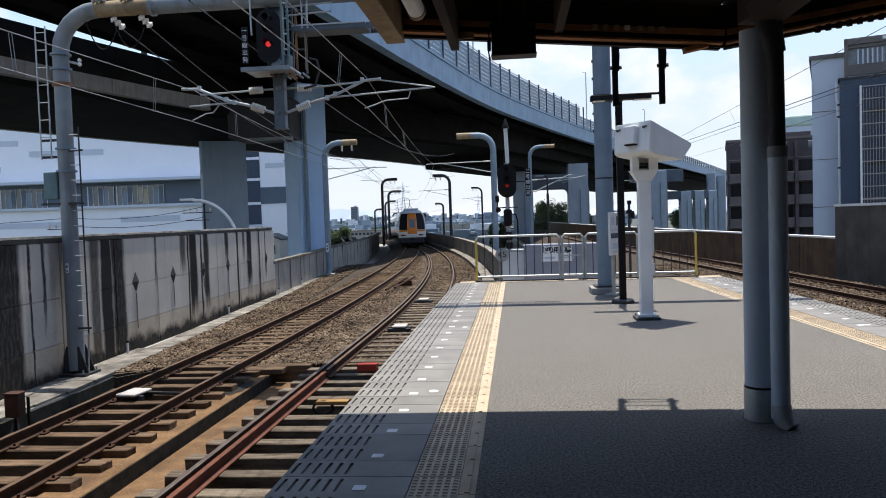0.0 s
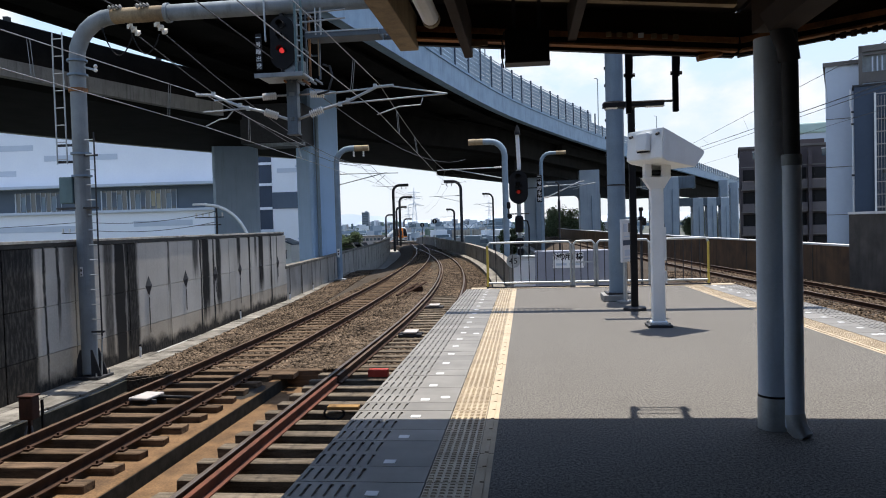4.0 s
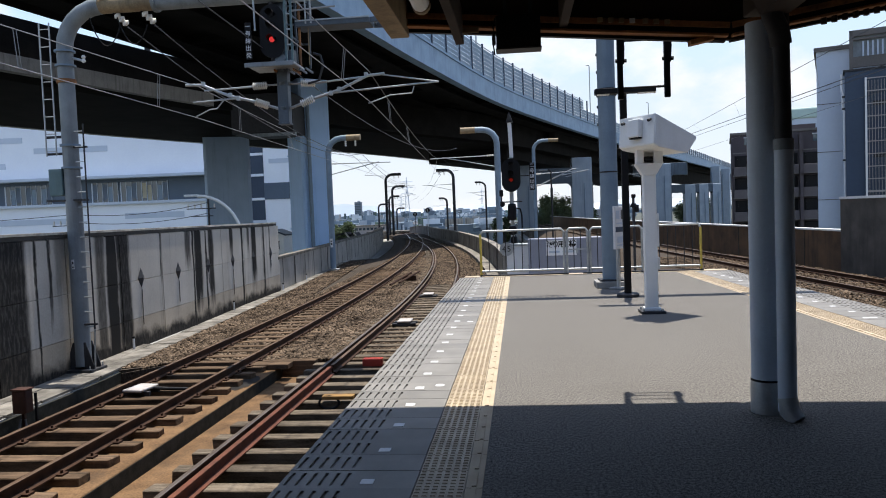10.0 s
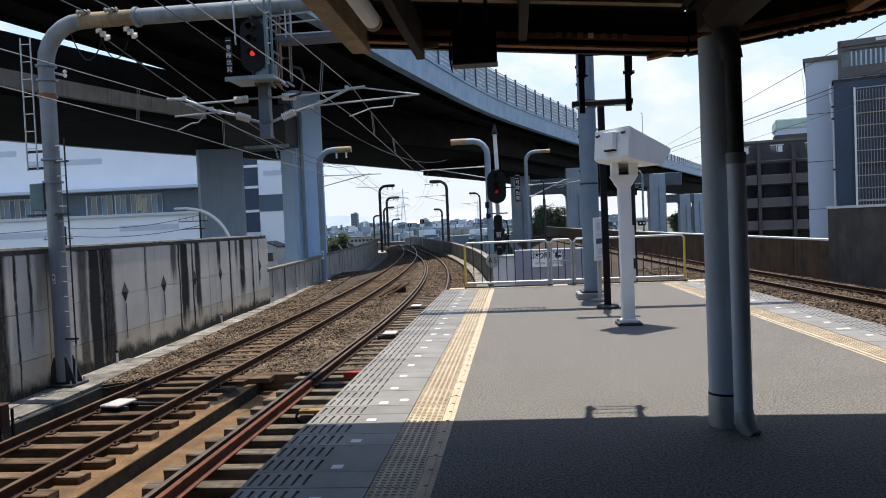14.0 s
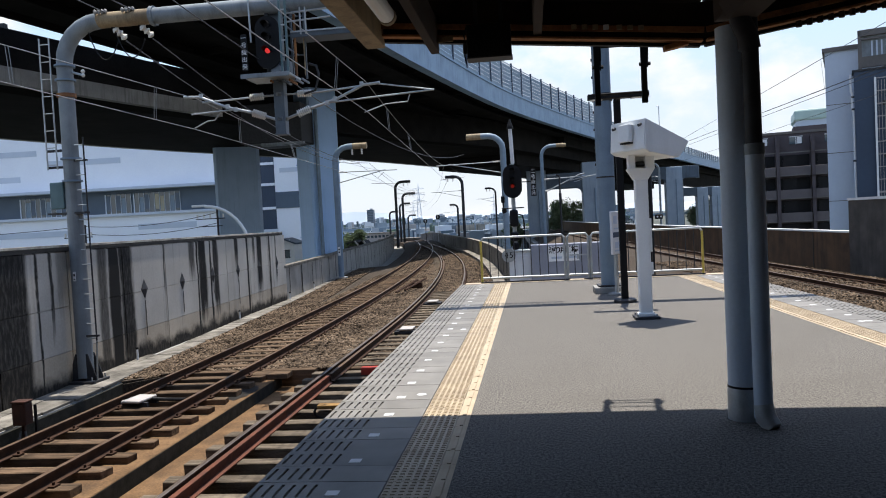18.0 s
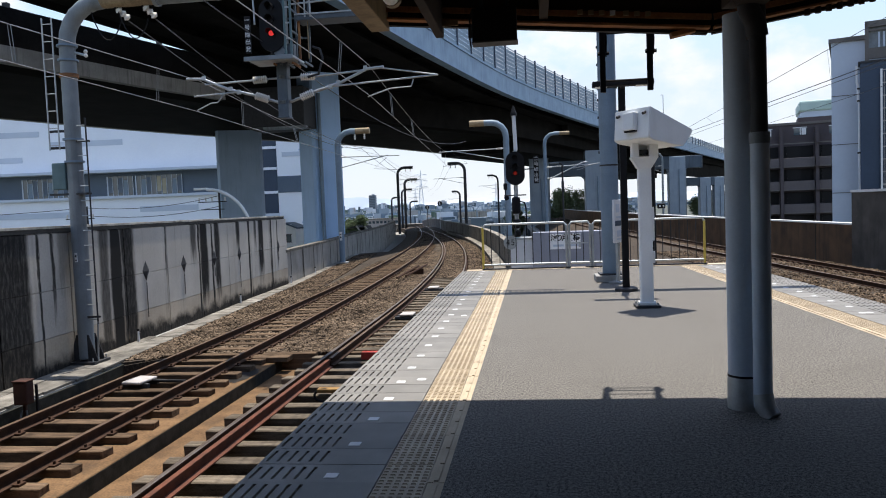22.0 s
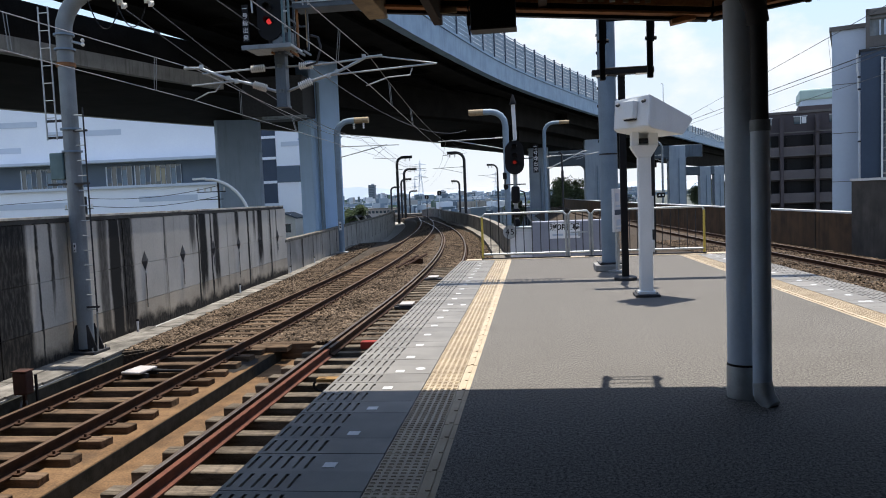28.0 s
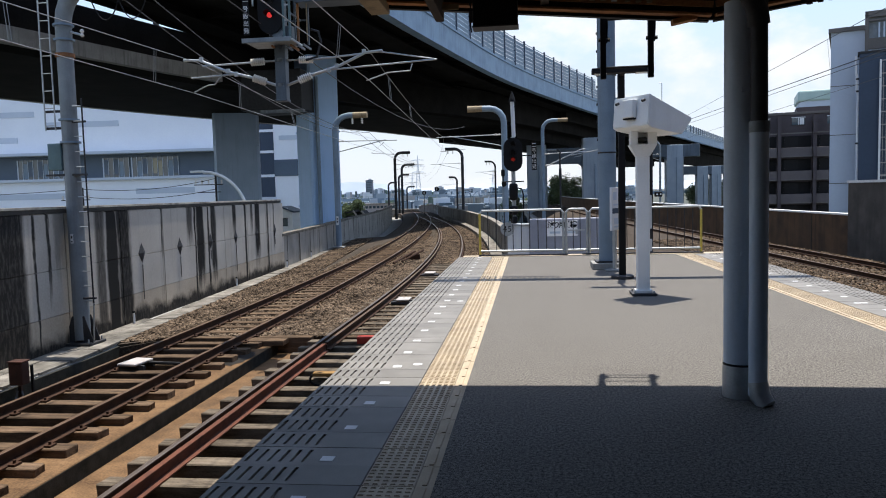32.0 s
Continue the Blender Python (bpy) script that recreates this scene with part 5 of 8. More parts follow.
def build_portal():
    p = thing("catenary_portal", (-9.2, PY, -1.42), "grey steel tube portal with ladders over the tracks", "catenary portal")
    bend = [(0, 0, 0.1), (0, 0, 6.75)] + [(0.85 - 0.85 * math.cos(radians(a)), 0, 6.75 + 0.85 * math.sin(radians(a))) for a in (15, 30, 45, 60, 75, 90)]
    part("mast", tubes([0.165, 0.16] + [0.165] * 6, bend, n=28), M_POST, p, smooth=True)
    part("beam", tubes(0.16, [(0.85, 0, 7.6), (2.05, 0, 7.6)], n=24), M_BEIGE, p, "yellowed rusty length of tube", smooth=True)
    part("beam", tubes(0.165, [(2.05, 0, 7.6), (21.9, 0, 7.6)], n=24), M_POST, p, smooth=True)
    for x in (2.05, 4.9, 7.8):
        part("flange", tubes(0.2, [(x - 0.04, 0, 7.6), (x + 0.04, 0, 7.6)], n=20), M_POST, p)
    part("far_mast", tubes(0.18, [(21.9, 0, -0.7), (21.9, 0, 7.7)], n=24), M_POST, p, smooth=True)
    part("base_plate", boxes(((0, 0, 0.03), (0.7, 0.6, 0.06), None, 0.01)), M_DARK, p)
    for a in range(4):
        sx_, sy_ = (1 if a % 2 else -1), (1 if a > 1 else -1)
        bm = bmesh.new()
        q = [bm.verts.new((sx_ * u, sy_ * 0.12 + v, z)) for v in (-0.01, 0.01) for u, z in ((0.1, 0.06), (0.31, 0.06), (0.31, 0.12), (0.14, 0.62), (0.1, 0.62))]
        bm.faces.new(q[:5])
        bm.faces.new(q[5:][::-1])
        for e in range(5):
            bm.faces.new((q[e], q[(e + 1) % 5], q[5 + (e + 1) % 5], q[5 + e]))
        part("gusset", bm, M_DARK, p)
        part("anchor_bolt", tubes(0.018, [(sx_ * 0.28, sy_ * 0.24, 0.0), (sx_ * 0.28, sy_ * 0.24, 0.14)], n=6), M_GALV, p)
    for z in (4.28, 4.75, 6.4, 6.7):
        part("clamp_band", tubes(0.205, [(0, 0, z), (0, 0, z + 0.04)], n=24), M_STEELBLUE, p)
    part("marker_band", tubes(0.192, [(0, 0, 6.06), (0, 0, 6.14)], n=24), M_RUST, p, "faded orange band")
    ladder(p, -0.46, -0.24, -0.12, 4.55, 7.3, 0.36, M_GALV, "upper_ladder")
    for z in (4.6, 4.95):
        part("ladder_bracket", boxes(((-0.3, -0.06, z), (0.4, 0.04, 0.05))), M_DARK, p)
    low = part("lower_ladder", tubes(0.018, [(0.36, -0.1, 0.85), (0.36, -0.1, 5.2)], n=6), M_DARK, p, "single-rail step ladder")
    for k in range(14):
        z = 0.95 + 0.315 * k
        part("rung", tubes(0.012, [(0.16, -0.1, z), (0.36, -0.1, z)], n=5), M_GALV, low)
    for z in (4.72, 1.0):
        part("ladder_stay", boxes(((0.2, -0.08, z), (0.42, 0.05, 0.04))), M_DARK, p)
    part("brace", tubes(0.02, [(0.3, -0.08, 0.05), (0.36, -0.1, 0.9)], n=6), M_GALV, p)
    part("switch_box", boxes(((-0.28, -0.06, 4.0), (0.3, 0.2, 0.56), None, 0.02)), M_TEAL, p, "blue-green steel switch box")
    part("box_shelf", boxes(((-0.1, -0.05, 3.62), (0.84, 0.18, 0.04))), M_DARK, p)
    part("number_plate", boxes(((0.02, -0.2, 2.28), (0.06, 0.01, 0.2), None, 0.003)), M_WHITE, p, "white plate with dark bars")
    part("plate_mark", boxes(((0.02, -0.207, 2.31), (0.03, 0.004, 0.05)), ((0.02, -0.207, 2.22), (0.03, 0.004, 0.03))), M_BLACK, p)
    part("side_arm", tubes(0.025, [(0.16, 0, 6.58), (0.42, -0.02, 6.5)], n=8), M_GALV, p)
    insulator(p, (0.42, -0.02, 6.62), (0.42, -0.02, 6.46), 2, 0.045)
    # feeder wires hung from the beam on insulators
    for x in (1.15, 1.75):
        insulator(p, (x, 0.02, 7.43), (x + 0.16, 0.2, 7.24), 3, 0.085, M_PORC)
        part("clamp_hanger", tubes(0.02, [(x - 0.1, 0, 7.78), (x - 0.02, 0, 7.42)], n=6), M_BLACK, p)
        loop = [(x + 0.04 - 0.62 * u, 0.1 - 0.1 * u, 7.2 + 0.25 * u - 0.52 * math.sin(math.pi * u) ** 0.8) for u in [q / 14 for q in range(15)]]
        part("jumper_wire", tubes(0.012, loop, n=6), M_BLACK, p)
        insulator(p, (x - 0.3, -0.2, 7.72), (x - 0.05, -0.1, 7.75), 4, 0.06, M_GREYPORC)
    # drop arm that carries the signal platform and both brackets
    part("drop_arm", boxes(((4.6, 0.2, 6.27), (0.22, 0.22, 2.5), None, 0.012)), M_SLATE, p, "dark slate box-section drop arm")
    part("drop_cap", boxes(((4.6, 0.2, 5.01), (0.25, 0.25, 0.03), None, 0.004)), M_SLATE, p)
    return p


def kanji(text, h, step, m, parent, x, y, z):
    """Upright characters, one below the other, facing the platform."""
    for k, ch in enumerate(text):
        cu = bpy.data.curves.new("character", "FONT")
        cu.body, cu.size, cu.align_x, cu.align_y, cu.extrude = ch, h, "CENTER", "CENTER", 0.002
        cu.materials.append(m)
        o = new("character", cu)
        o.parent = parent
        o.matrix_basis = pose(x, y, z - k * step, 90, 0, 0)


def signal_head(parent, w, h, lamps, z, y, lit):
    """A black signal backboard with rounded ends, hooded lenses and one lit lamp."""
    bm = bmesh.new()
    r = w / 2
    pr = [(r * math.cos(radians(a)), h / 2 - r + r * math.sin(radians(a))) for a in range(0, 181, 15)]
    pr += [(-u, -v) for u, v in pr]
    f0 = [bm.verts.new((u, y - 0.02, z + v)) for u, v in pr]
    f1 = [bm.verts.new((u, y + 0.02, z + v)) for u, v in pr]
    bm.faces.new(f0[::-1])
    bm.faces.new(f1)
    for k in range(len(pr)):
        bm.faces.new((f0[k], f0[(k + 1) % len(pr)], f1[(k + 1) % len(pr)], f1[k]))
    b = part("backboard", bm, M_BLACK, parent)
    part("lamp_case", boxes(((0, y + 0.12, z), (w * 0.55, 0.2, h * 0.72), None, 0.03)), M_BLACK, parent)
    for k, dz in enumerate(lamps):
        part("lens", tubes(0.054, [(0, y - 0.03, z + dz), (0, y - 0.045, z + dz)], n=18), lit if k == len(lamps) - 1 else M_LENS, b)
        hood = bmesh.new()
        n = 10
        a = [Vector((0.08 * math.cos(radians(t)), 0, 0.08 * math.sin(radians(t)))) for t in [-20 + 220 * i / n for i in range(n + 1)]]
        for off0, off1, s0, s1 in ((-0.02, -0.2, 1.0, 0.9),):
            r0 = [hood.verts.new((q.x * s0, y + off0, z + dz + q.z * s0)) for q in a]
            r1 = [hood.verts.new((q.x * s1, y + off1 + (0.12 if q.z < 0 else 0), z + dz + q.z * s1)) for q in a]
            for i in range(n):
                hood.faces.new((r0[i], r0[i + 1], r1[i + 1], r1[i]))
        part("hood", hood, M_BLACK, b)
    return b


def build_signal_one():
    s = thing("hanging_signal", (-4.68, PY - 0.1, 4.72), "black railway signal with a red light in a hanging steel cage", "railway signal")
    part("floor", boxes(((-0.01, 0.1, 0.0), (0.98, 0.8, 0.06), None, 0.02)), M_GALV, s, "grey platform floor")
    part("floor_edge", boxes(((-0.01, -0.31, -0.02), (1.0, 0.03, 0.09), None, 0.008)), M_POST, s)
    for k in range(6):
        part("floor_bar", boxes(((-0.02 + 0.13 * k, 0.3, -0.07), (0.03, 0.5, 0.04))), M_RUST if k % 3 == 0 else M_SLATE, s)
    signal_head(s, 0.5, 1.06, (0.34, 0.1, -0.17), 0.68, -0.05, M_LED)
    part("mount_post", tubes(0.045, [(-0.05, 0.1, 0.0), (-0.05, 0.1, 1.5)], n=10), M_DARK, s)
    part("mount_plate", boxes(((0.14, -0.02, 0.14), (0.16, 0.02, 0.2), pose(0, 0, 0, 0, 40, 0).to_3x3())), M_POST, s)
    part("relay_box", boxes(((0.3, 0.2, 0.18), (0.16, 0.18, 0.3), None, 0.01)), M_SLATE, s)
    part("conduit", tubes(0.02, [(-0.33, -0.1, 0.7), (-0.35, -0.1, 1.7)], n=8), M_GALV, s, "bright conduit")
    for x, yy in ((0.34, -0.25), (0.46, -0.25), (0.34, 0.45), (0.62, 0.45)):
        part("hanger_post", boxes(((x, yy, 0.85), (0.04, 0.04, 1.7))), M_SLATE if yy > 0 else M_TEAL, s)
    part("rusty_post", boxes(((0.52, 0.1, 0.62), (0.035, 0.05, 1.24))), M_RUST, s, "rust-stained cage post")
    part("outer_rod", tubes(0.012, [(0.7, 0.1, 0.0), (0.7, 0.1, 0.74)], n=6), M_BEIGE, s)
    for z in (0.5, 0.92, 1.3):
        part("guard_rail", boxes(((0.35, 0.46, z), (0.5, 0.03, 0.03)), ((0.46, 0.1, z), (0.03, 0.7, 0.03))), M_SLATE, s)
    for k in range(4):
        part("rung", boxes(((0.4, -0.25, 0.35 + 0.3 * k), (0.12, 0.025, 0.025))), M_GALV, s)
    # side gantry with a ladder rail
    g = part("gantry", boxes(((1.22, 0.25, 0.8), (1.5, 0.5, 0.1), None, 0.01)), M_SLATE, s, "dark side gantry")
    for yy in (0.02, 0.48):
        part("walkway_edge", boxes(((3.9, yy, 0.8), (3.84, 0.05, 0.1))), M_SLATE, g)
    for k in range(36):
        part("walkway_bar", boxes(((2.03 + 0.106 * k, 0.25, 0.82), (0.035, 0.41, 0.03))), M_SLATE, g)
    part("gantry_edge", boxes(((1.22, -0.01, 0.862), (1.5, 0.03, 0.025))), M_GALV, g)
    for z in (1.05, 1.22):
        part("gantry_rail", tubes(0.018, [(0.35, 0.0, z + 0.02), (1.3, 0.0, z + 0.06)], n=6), M_GALV, g)
    for x in (0.68, 0.79):
        part("gantry_post", tubes(0.018, [(x, 0.0, 0.8), (x, 0.0, 1.6)], n=6), M_GALV, g)
    part("hook_pipe", tubes(0.025, [(0.62, 0.2, -0.35), (0.85, 0.2, -0.3), (0.95, 0.2, 0.0), (0.9, 0.2, 0.2), (0.75, 0.2, 0.25)], n=8), M_DARK, s)
    p = part("name_plate", boxes(((-0.42, -0.26, 0.46), (0.125, 0.02, 0.72), None, 0.004)), M_BLACK, s, "black plate with white characters")
    kanji("一号線出発", 0.115, 0.142, M_SIGNW, p, -0.42, -0.275, 0.74)


def bracket(dirn, parent_label):
    b = thing("catenary_bracket", (-4.6, PY + 0.2, 0), parent_label, "catenary bracket", group="catenary brackets")
    d = dirn
    insulator(b, (d * 0.36, 0, 4.40), (d * 0.66, 0, 4.39), 7, 0.08)
    insulator(b, (d * 0.34, 0, 3.98), (d * 0.62, 0, 4.08), 7, 0.085)
    part("top_tube", tubes(0.02, [(d * 0.1, 0, 4.40), (d * 0.36, 0, 4.40)], [(d * 0.66, 0, 4.39), (d * 1.7, 0, 4.36 + (0.0 if d < 0 else 0.1))], n=8), M_GALV, b)
    part("strut", tubes(0.03, [(d * 0.1, 0, 3.9), (d * 0.34, 0, 3.98)], [(d * 0.62, 0, 4.08), (d * 1.15, 0, 4.22), (d * 1.75, 0, 4.48), (d * 2.1, 0, 4.50)], n=8), M_GALV, b)
    part("registration_tube", tubes(0.018, [(d * 0.98, 0, 4.17), (d * (1.95 if d < 0 else 3.2), 0, 4.13 if d < 0 else 4.28)], n=8), M_GALV, b)
    part("steady_arm", tubes(0.014, [(d * 1.3, 0, 4.14), (d * 1.45, 0, 3.98), (d * 1.6, 0, 3.97), (d * 1.9, 0, 3.84)], n=6) if d < 0 else
         tubes(0.014, [(d * 2.7, 0, 4.22), (d * 2.65, 0, 4.08), (d * 2.2, 0, 4.06), (d * 1.75, 0, 3.92)], n=6), M_GALV, b)
    for cx, cz in ((1.72, 4.5), (0.98, 4.17), (1.15, 4.24)):
        part("clamp", boxes(((d * cx, 0, cz), (0.07, 0.06, 0.09))), M_GALV, b)
    if d > 0:
        part("catch_tube", tubes(0.016, [(1.95, 0, 4.5), (3.2, 0, 4.28)], n=6), M_GALV, b)
    for z in (3.9, 4.4):
        part("mast_clamp", tubes(0.128, [(0, 0, z - 0.035), (0, 0, z + 0.035)], n=16), M_POST, b)


def sag(a, b, s, n=10):
    a, b = Vector(a), Vector(b)
    return [tuple(a.lerp(b, k / n) - Vector((0, 0, 4 * s * (k / n) * (1 - k / n)))) for k in range(n + 1)]


def wire(name, label, spans, r, m, droppers=None):
    w = thing(name, (0, 0, 0), label, "overhead wire", group="overhead wires")
    for sp in spans:
        part("strand", tubes(r, sag(*sp), n=5), m, w)
    for d in droppers or ():
        part("dropper", tubes(0.006, d, n=4), M_WIREL, w)
    return w


def build_wires():
    one = [(-6.2, -4, 3.75), (-6.42, PY + 0.2, 4.45), (-8.1, 41.9, 4.75), (-12.4, 90, 5.0), (-20, 128, 4.6)]
    spans = [(a, b, 0.25 if i else 0.0) for i, (a, b) in enumerate(zip(one, one[1:]))]
    con = [(-5.87, -4, 3.5), (-6.5, PY + 0.2, 3.82), (-7.4, 41.9, 3.8), (-12.2, 90, 3.8), (-19.8, 128, 3.6)]
    dr = []

    def hang(spans, con, i, share):
        p, q = Vector(spans[i][0]).lerp(Vector(spans[i][1]), share), Vector(con[i]).lerp(Vector(con[i + 1]), share)
        p.z -= 4 * spans[i][2] * share * (1 - share)
        for o in (-0.013, 0.013):
            dr.append([(p.x + o, p.y + o, p.z), (q.x + o, q.y + o, q.z)])

    for i, shares in ((0, (0.696, 0.907)), (1, (0.099, 0.273))):
        for share in shares:
            hang(spans, con, i, share)
    wire("overhead_line", "messenger and contact wire over the outer track", spans + [(a, b, 0.0) for a, b in zip(con, con[1:])], 0.008, M_WIREL, list(dr))
    two = [(-2.55, -4, 4.35), (-2.80, PY + 0.2, 4.55), (-4.35, 41.5, 4.75), (-8.9, 75, 4.9), (-16, 118, 4.6)]
    spans = [(a, b, 0.25 if i else 0.0) for i, (a, b) in enumerate(zip(two, two[1:]))]
    con = [(-3.2, -4, 4.45), (-2.78, PY + 0.2, 3.92), (-4.2, 41.5, 3.85), (-9.0, 75, 3.8), (-16, 118, 3.6)]
    dr.clear()
    for i, share in ((0, 0.878), (1, 0.12), (1, 0.3)):
        hang(spans, con, i, share)
    wire("overhead_line", "messenger and contact wire over the platform track", spans + [(a, b, 0.0) for a, b in zip(con, con[1:])], 0.008, M_WIREL, list(dr))
    for x, z in ((-7.9, 5.78), (-7.3, 5.78)):
        wire("feeder_cable", "dark feeder cable hung from the portal beam", [((x, PY + 0.2, z), (x - 1.4, 41.9, 5.2), 0.7), ((x - 1.4, 41.9, 5.2), (x - 6.0, 90, 5.6), 0.6)], 0.013, M_WIRE)
        wire("feeder_cable", "dark feeder cable hung from the portal beam", [((x - 0.3, -6, z + 1.0), (x - 0.2, PY - 0.2, z + 0.5), 0.2)], 0.013, M_WIRE)
    wire("feeder_cable", "dark feeder cable along the expressway", [((-6.2, 4, 6.9), (-4.8, PY + 0.5, 5.0), 0.15), ((-4.8, PY + 0.5, 5.0), (-3.2, 41.5, 5.3), 0.8)], 0.011, M_WIRE)
    # lines over the far track: a messenger with droppers and the wires below it
    far = [((11.97, 26, 7.24), (14.29, 72, 7.87)), ((11.99, 26, 5.9), (15.06, 72, 7.83)), ((11.99, 26, 5.75), (15.1, 72, 7.5)), ((12.0, 26, 5.07), (16.33, 72, 6.57))]
    for k, (a, b) in enumerate(far):
        a, b = Vector(a), Vector(b)
        drops = []
        if k == 0:
            c, e = Vector(far[1][0]), Vector(far[1][1])
            for t in (0.12, 0.42, 0.7):
                drops.append([tuple(a.lerp(b, t)), tuple(c.lerp(e, t))])
        wire("overhead_line", "dark wires over the far track", [(tuple(a - (b - a) * 0.5), tuple(b), 0.0), (tuple(b), tuple(b + (b - a) * 0.4), 0.0)], (0.012, 0.018, 0.013, 0.009)[k], M_WIRE, drops)


def arm_mast(x, y, z0, z1, reach, r, m, label, arms=True, base=True):
    """A tube mast whose head bends over towards the track."""
    p = thing("catenary_mast", (x, y, z0), label, "catenary mast", group="catenary masts")
    h, k = z1 - z0, (1 if reach > 0 else -1)
    bend = 0.8
    pts = [(0, 0, 0), (0, 0, h - bend)] + [(k * (bend - bend * math.cos(radians(a))), 0, h - bend + bend * math.sin(radians(a))) for a in (22, 45, 67, 90)] + [(reach, 0, h)]
    part("tube", tubes(r, pts, n=12), m, p, smooth=True)
    part("arm_end", tubes(r * 1.03, [(reach - k * 0.8, 0, h), (reach + k * 0.02, 0, h)], n=12), M_BEIGE if m is M_STEELBLUE else m, p, "weathered end of the arm")
    if base:
        part("plate", boxes(((0, -r - 0.01, 1.6), (0.14, 0.02, 0.5), None, 0.004)), M_WHITE, p, "white plate with dark bars")
        for z, h_ in ((1.7, 0.08), (1.54, 0.1)):
            part("plate_mark", boxes(((0, -r - 0.024, z), (0.08, 0.004, h_))), M_BLACK, p)
        part("foot", boxes(((0, 0, 0.05), (0.6, 0.6, 0.1), None, 0.02)), M_CONC, p)
    for s_ in (0.55, 0.85) if y != 41.5 and arms else ():
        insulator(p, (reach * s_, 0, h - r), (reach * s_, 0, h - r - 0.32), 3, 0.07, M_PORC)
    if arms:
        part("cantilever", tubes(0.03 if y < 60 else 0.022, [(0, 0, h - 2.1), (reach * 1.55, 0, h - 1.45)], [(0, 0, h - 1.45), (reach * 1.9, 0, h - 1.5)], n=6), M_GALV, p, "grey cantilever tubes")
        insulator(p, (reach * 0.1, 0, h - 1.45), (reach * 0.3, 0, h - 1.455), 4, 0.06)
        if y < 60:
            part("steady_arm", tubes(0.014, [(reach * 1.5, 0, h - 1.6), (reach * 1.1, 0, h - 2.2), (reach * 1.8, 0, h - 2.3)], n=5), M_DARK, p)
    return p


def build_masts():
    arm_mast(-10.72, 41.9, -1.4, 6.22, 1.9, 0.17, M_STEELBLUE, "blue-grey mast with a rusty bent arm")
    arm_mast(-0.98, 41.5, -1.3, 6.25, -2.0, 0.17, M_STEELBLUE, "blue-grey mast that bends over the platform track", base=False)
    arm_mast(1.5, 62.5, -1.4, 7.45, 2.05, 0.15, M_STEELBLUE, "blue-grey mast with a bare bent arm", arms=False, base=False)
    arm_mast(-16.1, 90, -1.4, 6.75, 1.9, 0.17, M_DARK, "dark mast that bends over the outer track", base=False)
    arm_mast(-6.4, 75, -1.3, 6.1, -1.7, 0.15, M_DARK, "dark mast that bends over the platform track", base=False)
    arm_mast(-20.5, 120, -1.6, 6.5, 2.1, 0.2, M_DARK, "dark mast on the curve", base=False)
    arm_mast(-23.2, 132, -1.8, 5.2, 1.9, 0.18, M_DARK, "dark mast on the curve", base=False)
    arm_mast(-31.5, 165, -2.2, 4.4, 2.0, 0.2, M_DARK, "dark mast on the curve", base=False)
    arm_mast(-14.4, 150, -2.0, 4.9, -1.6, 0.2, M_DARK, "dark mast on the inner side of the curve", base=False)
    arm_mast(-34, 205, -2.8, 3.8, 2.2, 0.22, M_DARK, "far dark mast on the curve", base=False)
    arm_mast(-4.6, 108, -6, 6.1, -1.5, 0.13, M_DARK, "dark mast behind the inner parapet", base=False)
    b = thing("catenary_bracket", (1.5, 62.5, 0), "pale steel bracket with two insulators on a blue-grey mast", "catenary bracket", group="catenary brackets")
    for z0 in (4.66, 3.72):
        insulator(b, (0.15, 0, z0), (0.55, 0, z0 + 0.03), 5, 0.09)
    part("top_tube", tubes(0.04, [(0.55, 0, 4.69), (3.5, 0, 4.78)], n=8), M_GALV, b)
    part("strut", tubes(0.05, [(0.55, 0, 3.78), (3.1, 0, 4.95), (3.5, 0, 5.0)], n=8), M_GALV, b)
    part("registration_tube", tubes(0.035, [(2.3, 0, 4.5), (4.5, 0, 4.86)], n=8), M_GALV, b)
    part("steady_arm", tubes(0.025, [(3.6, 0, 4.72), (3.0, 0, 4.42), (2.6, 0, 4.34)], n=6), M_GALV, b)
    q = thing("pole_lamp", (2.89, 62.0, -1.4), "thin black pole with a small lamp arm", "lamp")
    part("pole", tubes(0.075, [(0, 0, 0), (0, 0, 6.15), (-0.12, 0, 6.33), (-0.3, 0, 6.38)], n=8), M_DARK, q, smooth=True)
    part("lamp_head", boxes(((-0.65, 0, 6.36), (0.75, 0.2, 0.1), None, 0.03)), M_POST, q)
    part("cable_box", boxes(((0.0, -0.1, 4.4), (0.22, 0.16, 0.9), None, 0.03)), M_DARK, q)
    arm_mast(14.0, 80, -3, 6.6, -1.3, 0.11, M_POST, "grey mast of the far track", base=False)
    # portal mast that stands on the platform
    p = thing("platform_mast", (1.95, 15.3, 0), "blue-grey steel mast on a concrete footing", "mast")
    part("tube", tubes(0.178, [(0, 0, 0.14), (0, 0, 6.32)], n=28), M_STEELBLUE, p, smooth=True)
    part("footing", boxes(((-0.02, 0, 0.065), (0.62, 0.62, 0.13), None, 0.015)), M_CONC, p, "concrete footing")
    part("base_flange", boxes(((0, 0, 0.15), (0.5, 0.5, 0.03), None, 0.006)), M_DARK, p)
    for z in (3.86, 3.96):
        part("clamp_band", tubes(0.2, [(0, 0, z), (0, 0, z + 0.05)], n=20), M_DARK, p)
    part("joint_band", tubes(0.185, [(0, 0, 2.32), (0, 0, 2.35)], n=20), M_DARK, p)
    for k in range(10):
        part("cable_clip", boxes(((-0.185, 0, 2.6 + 0.35 * k), (0.025, 0.03, 0.05))), M_DARK, p)
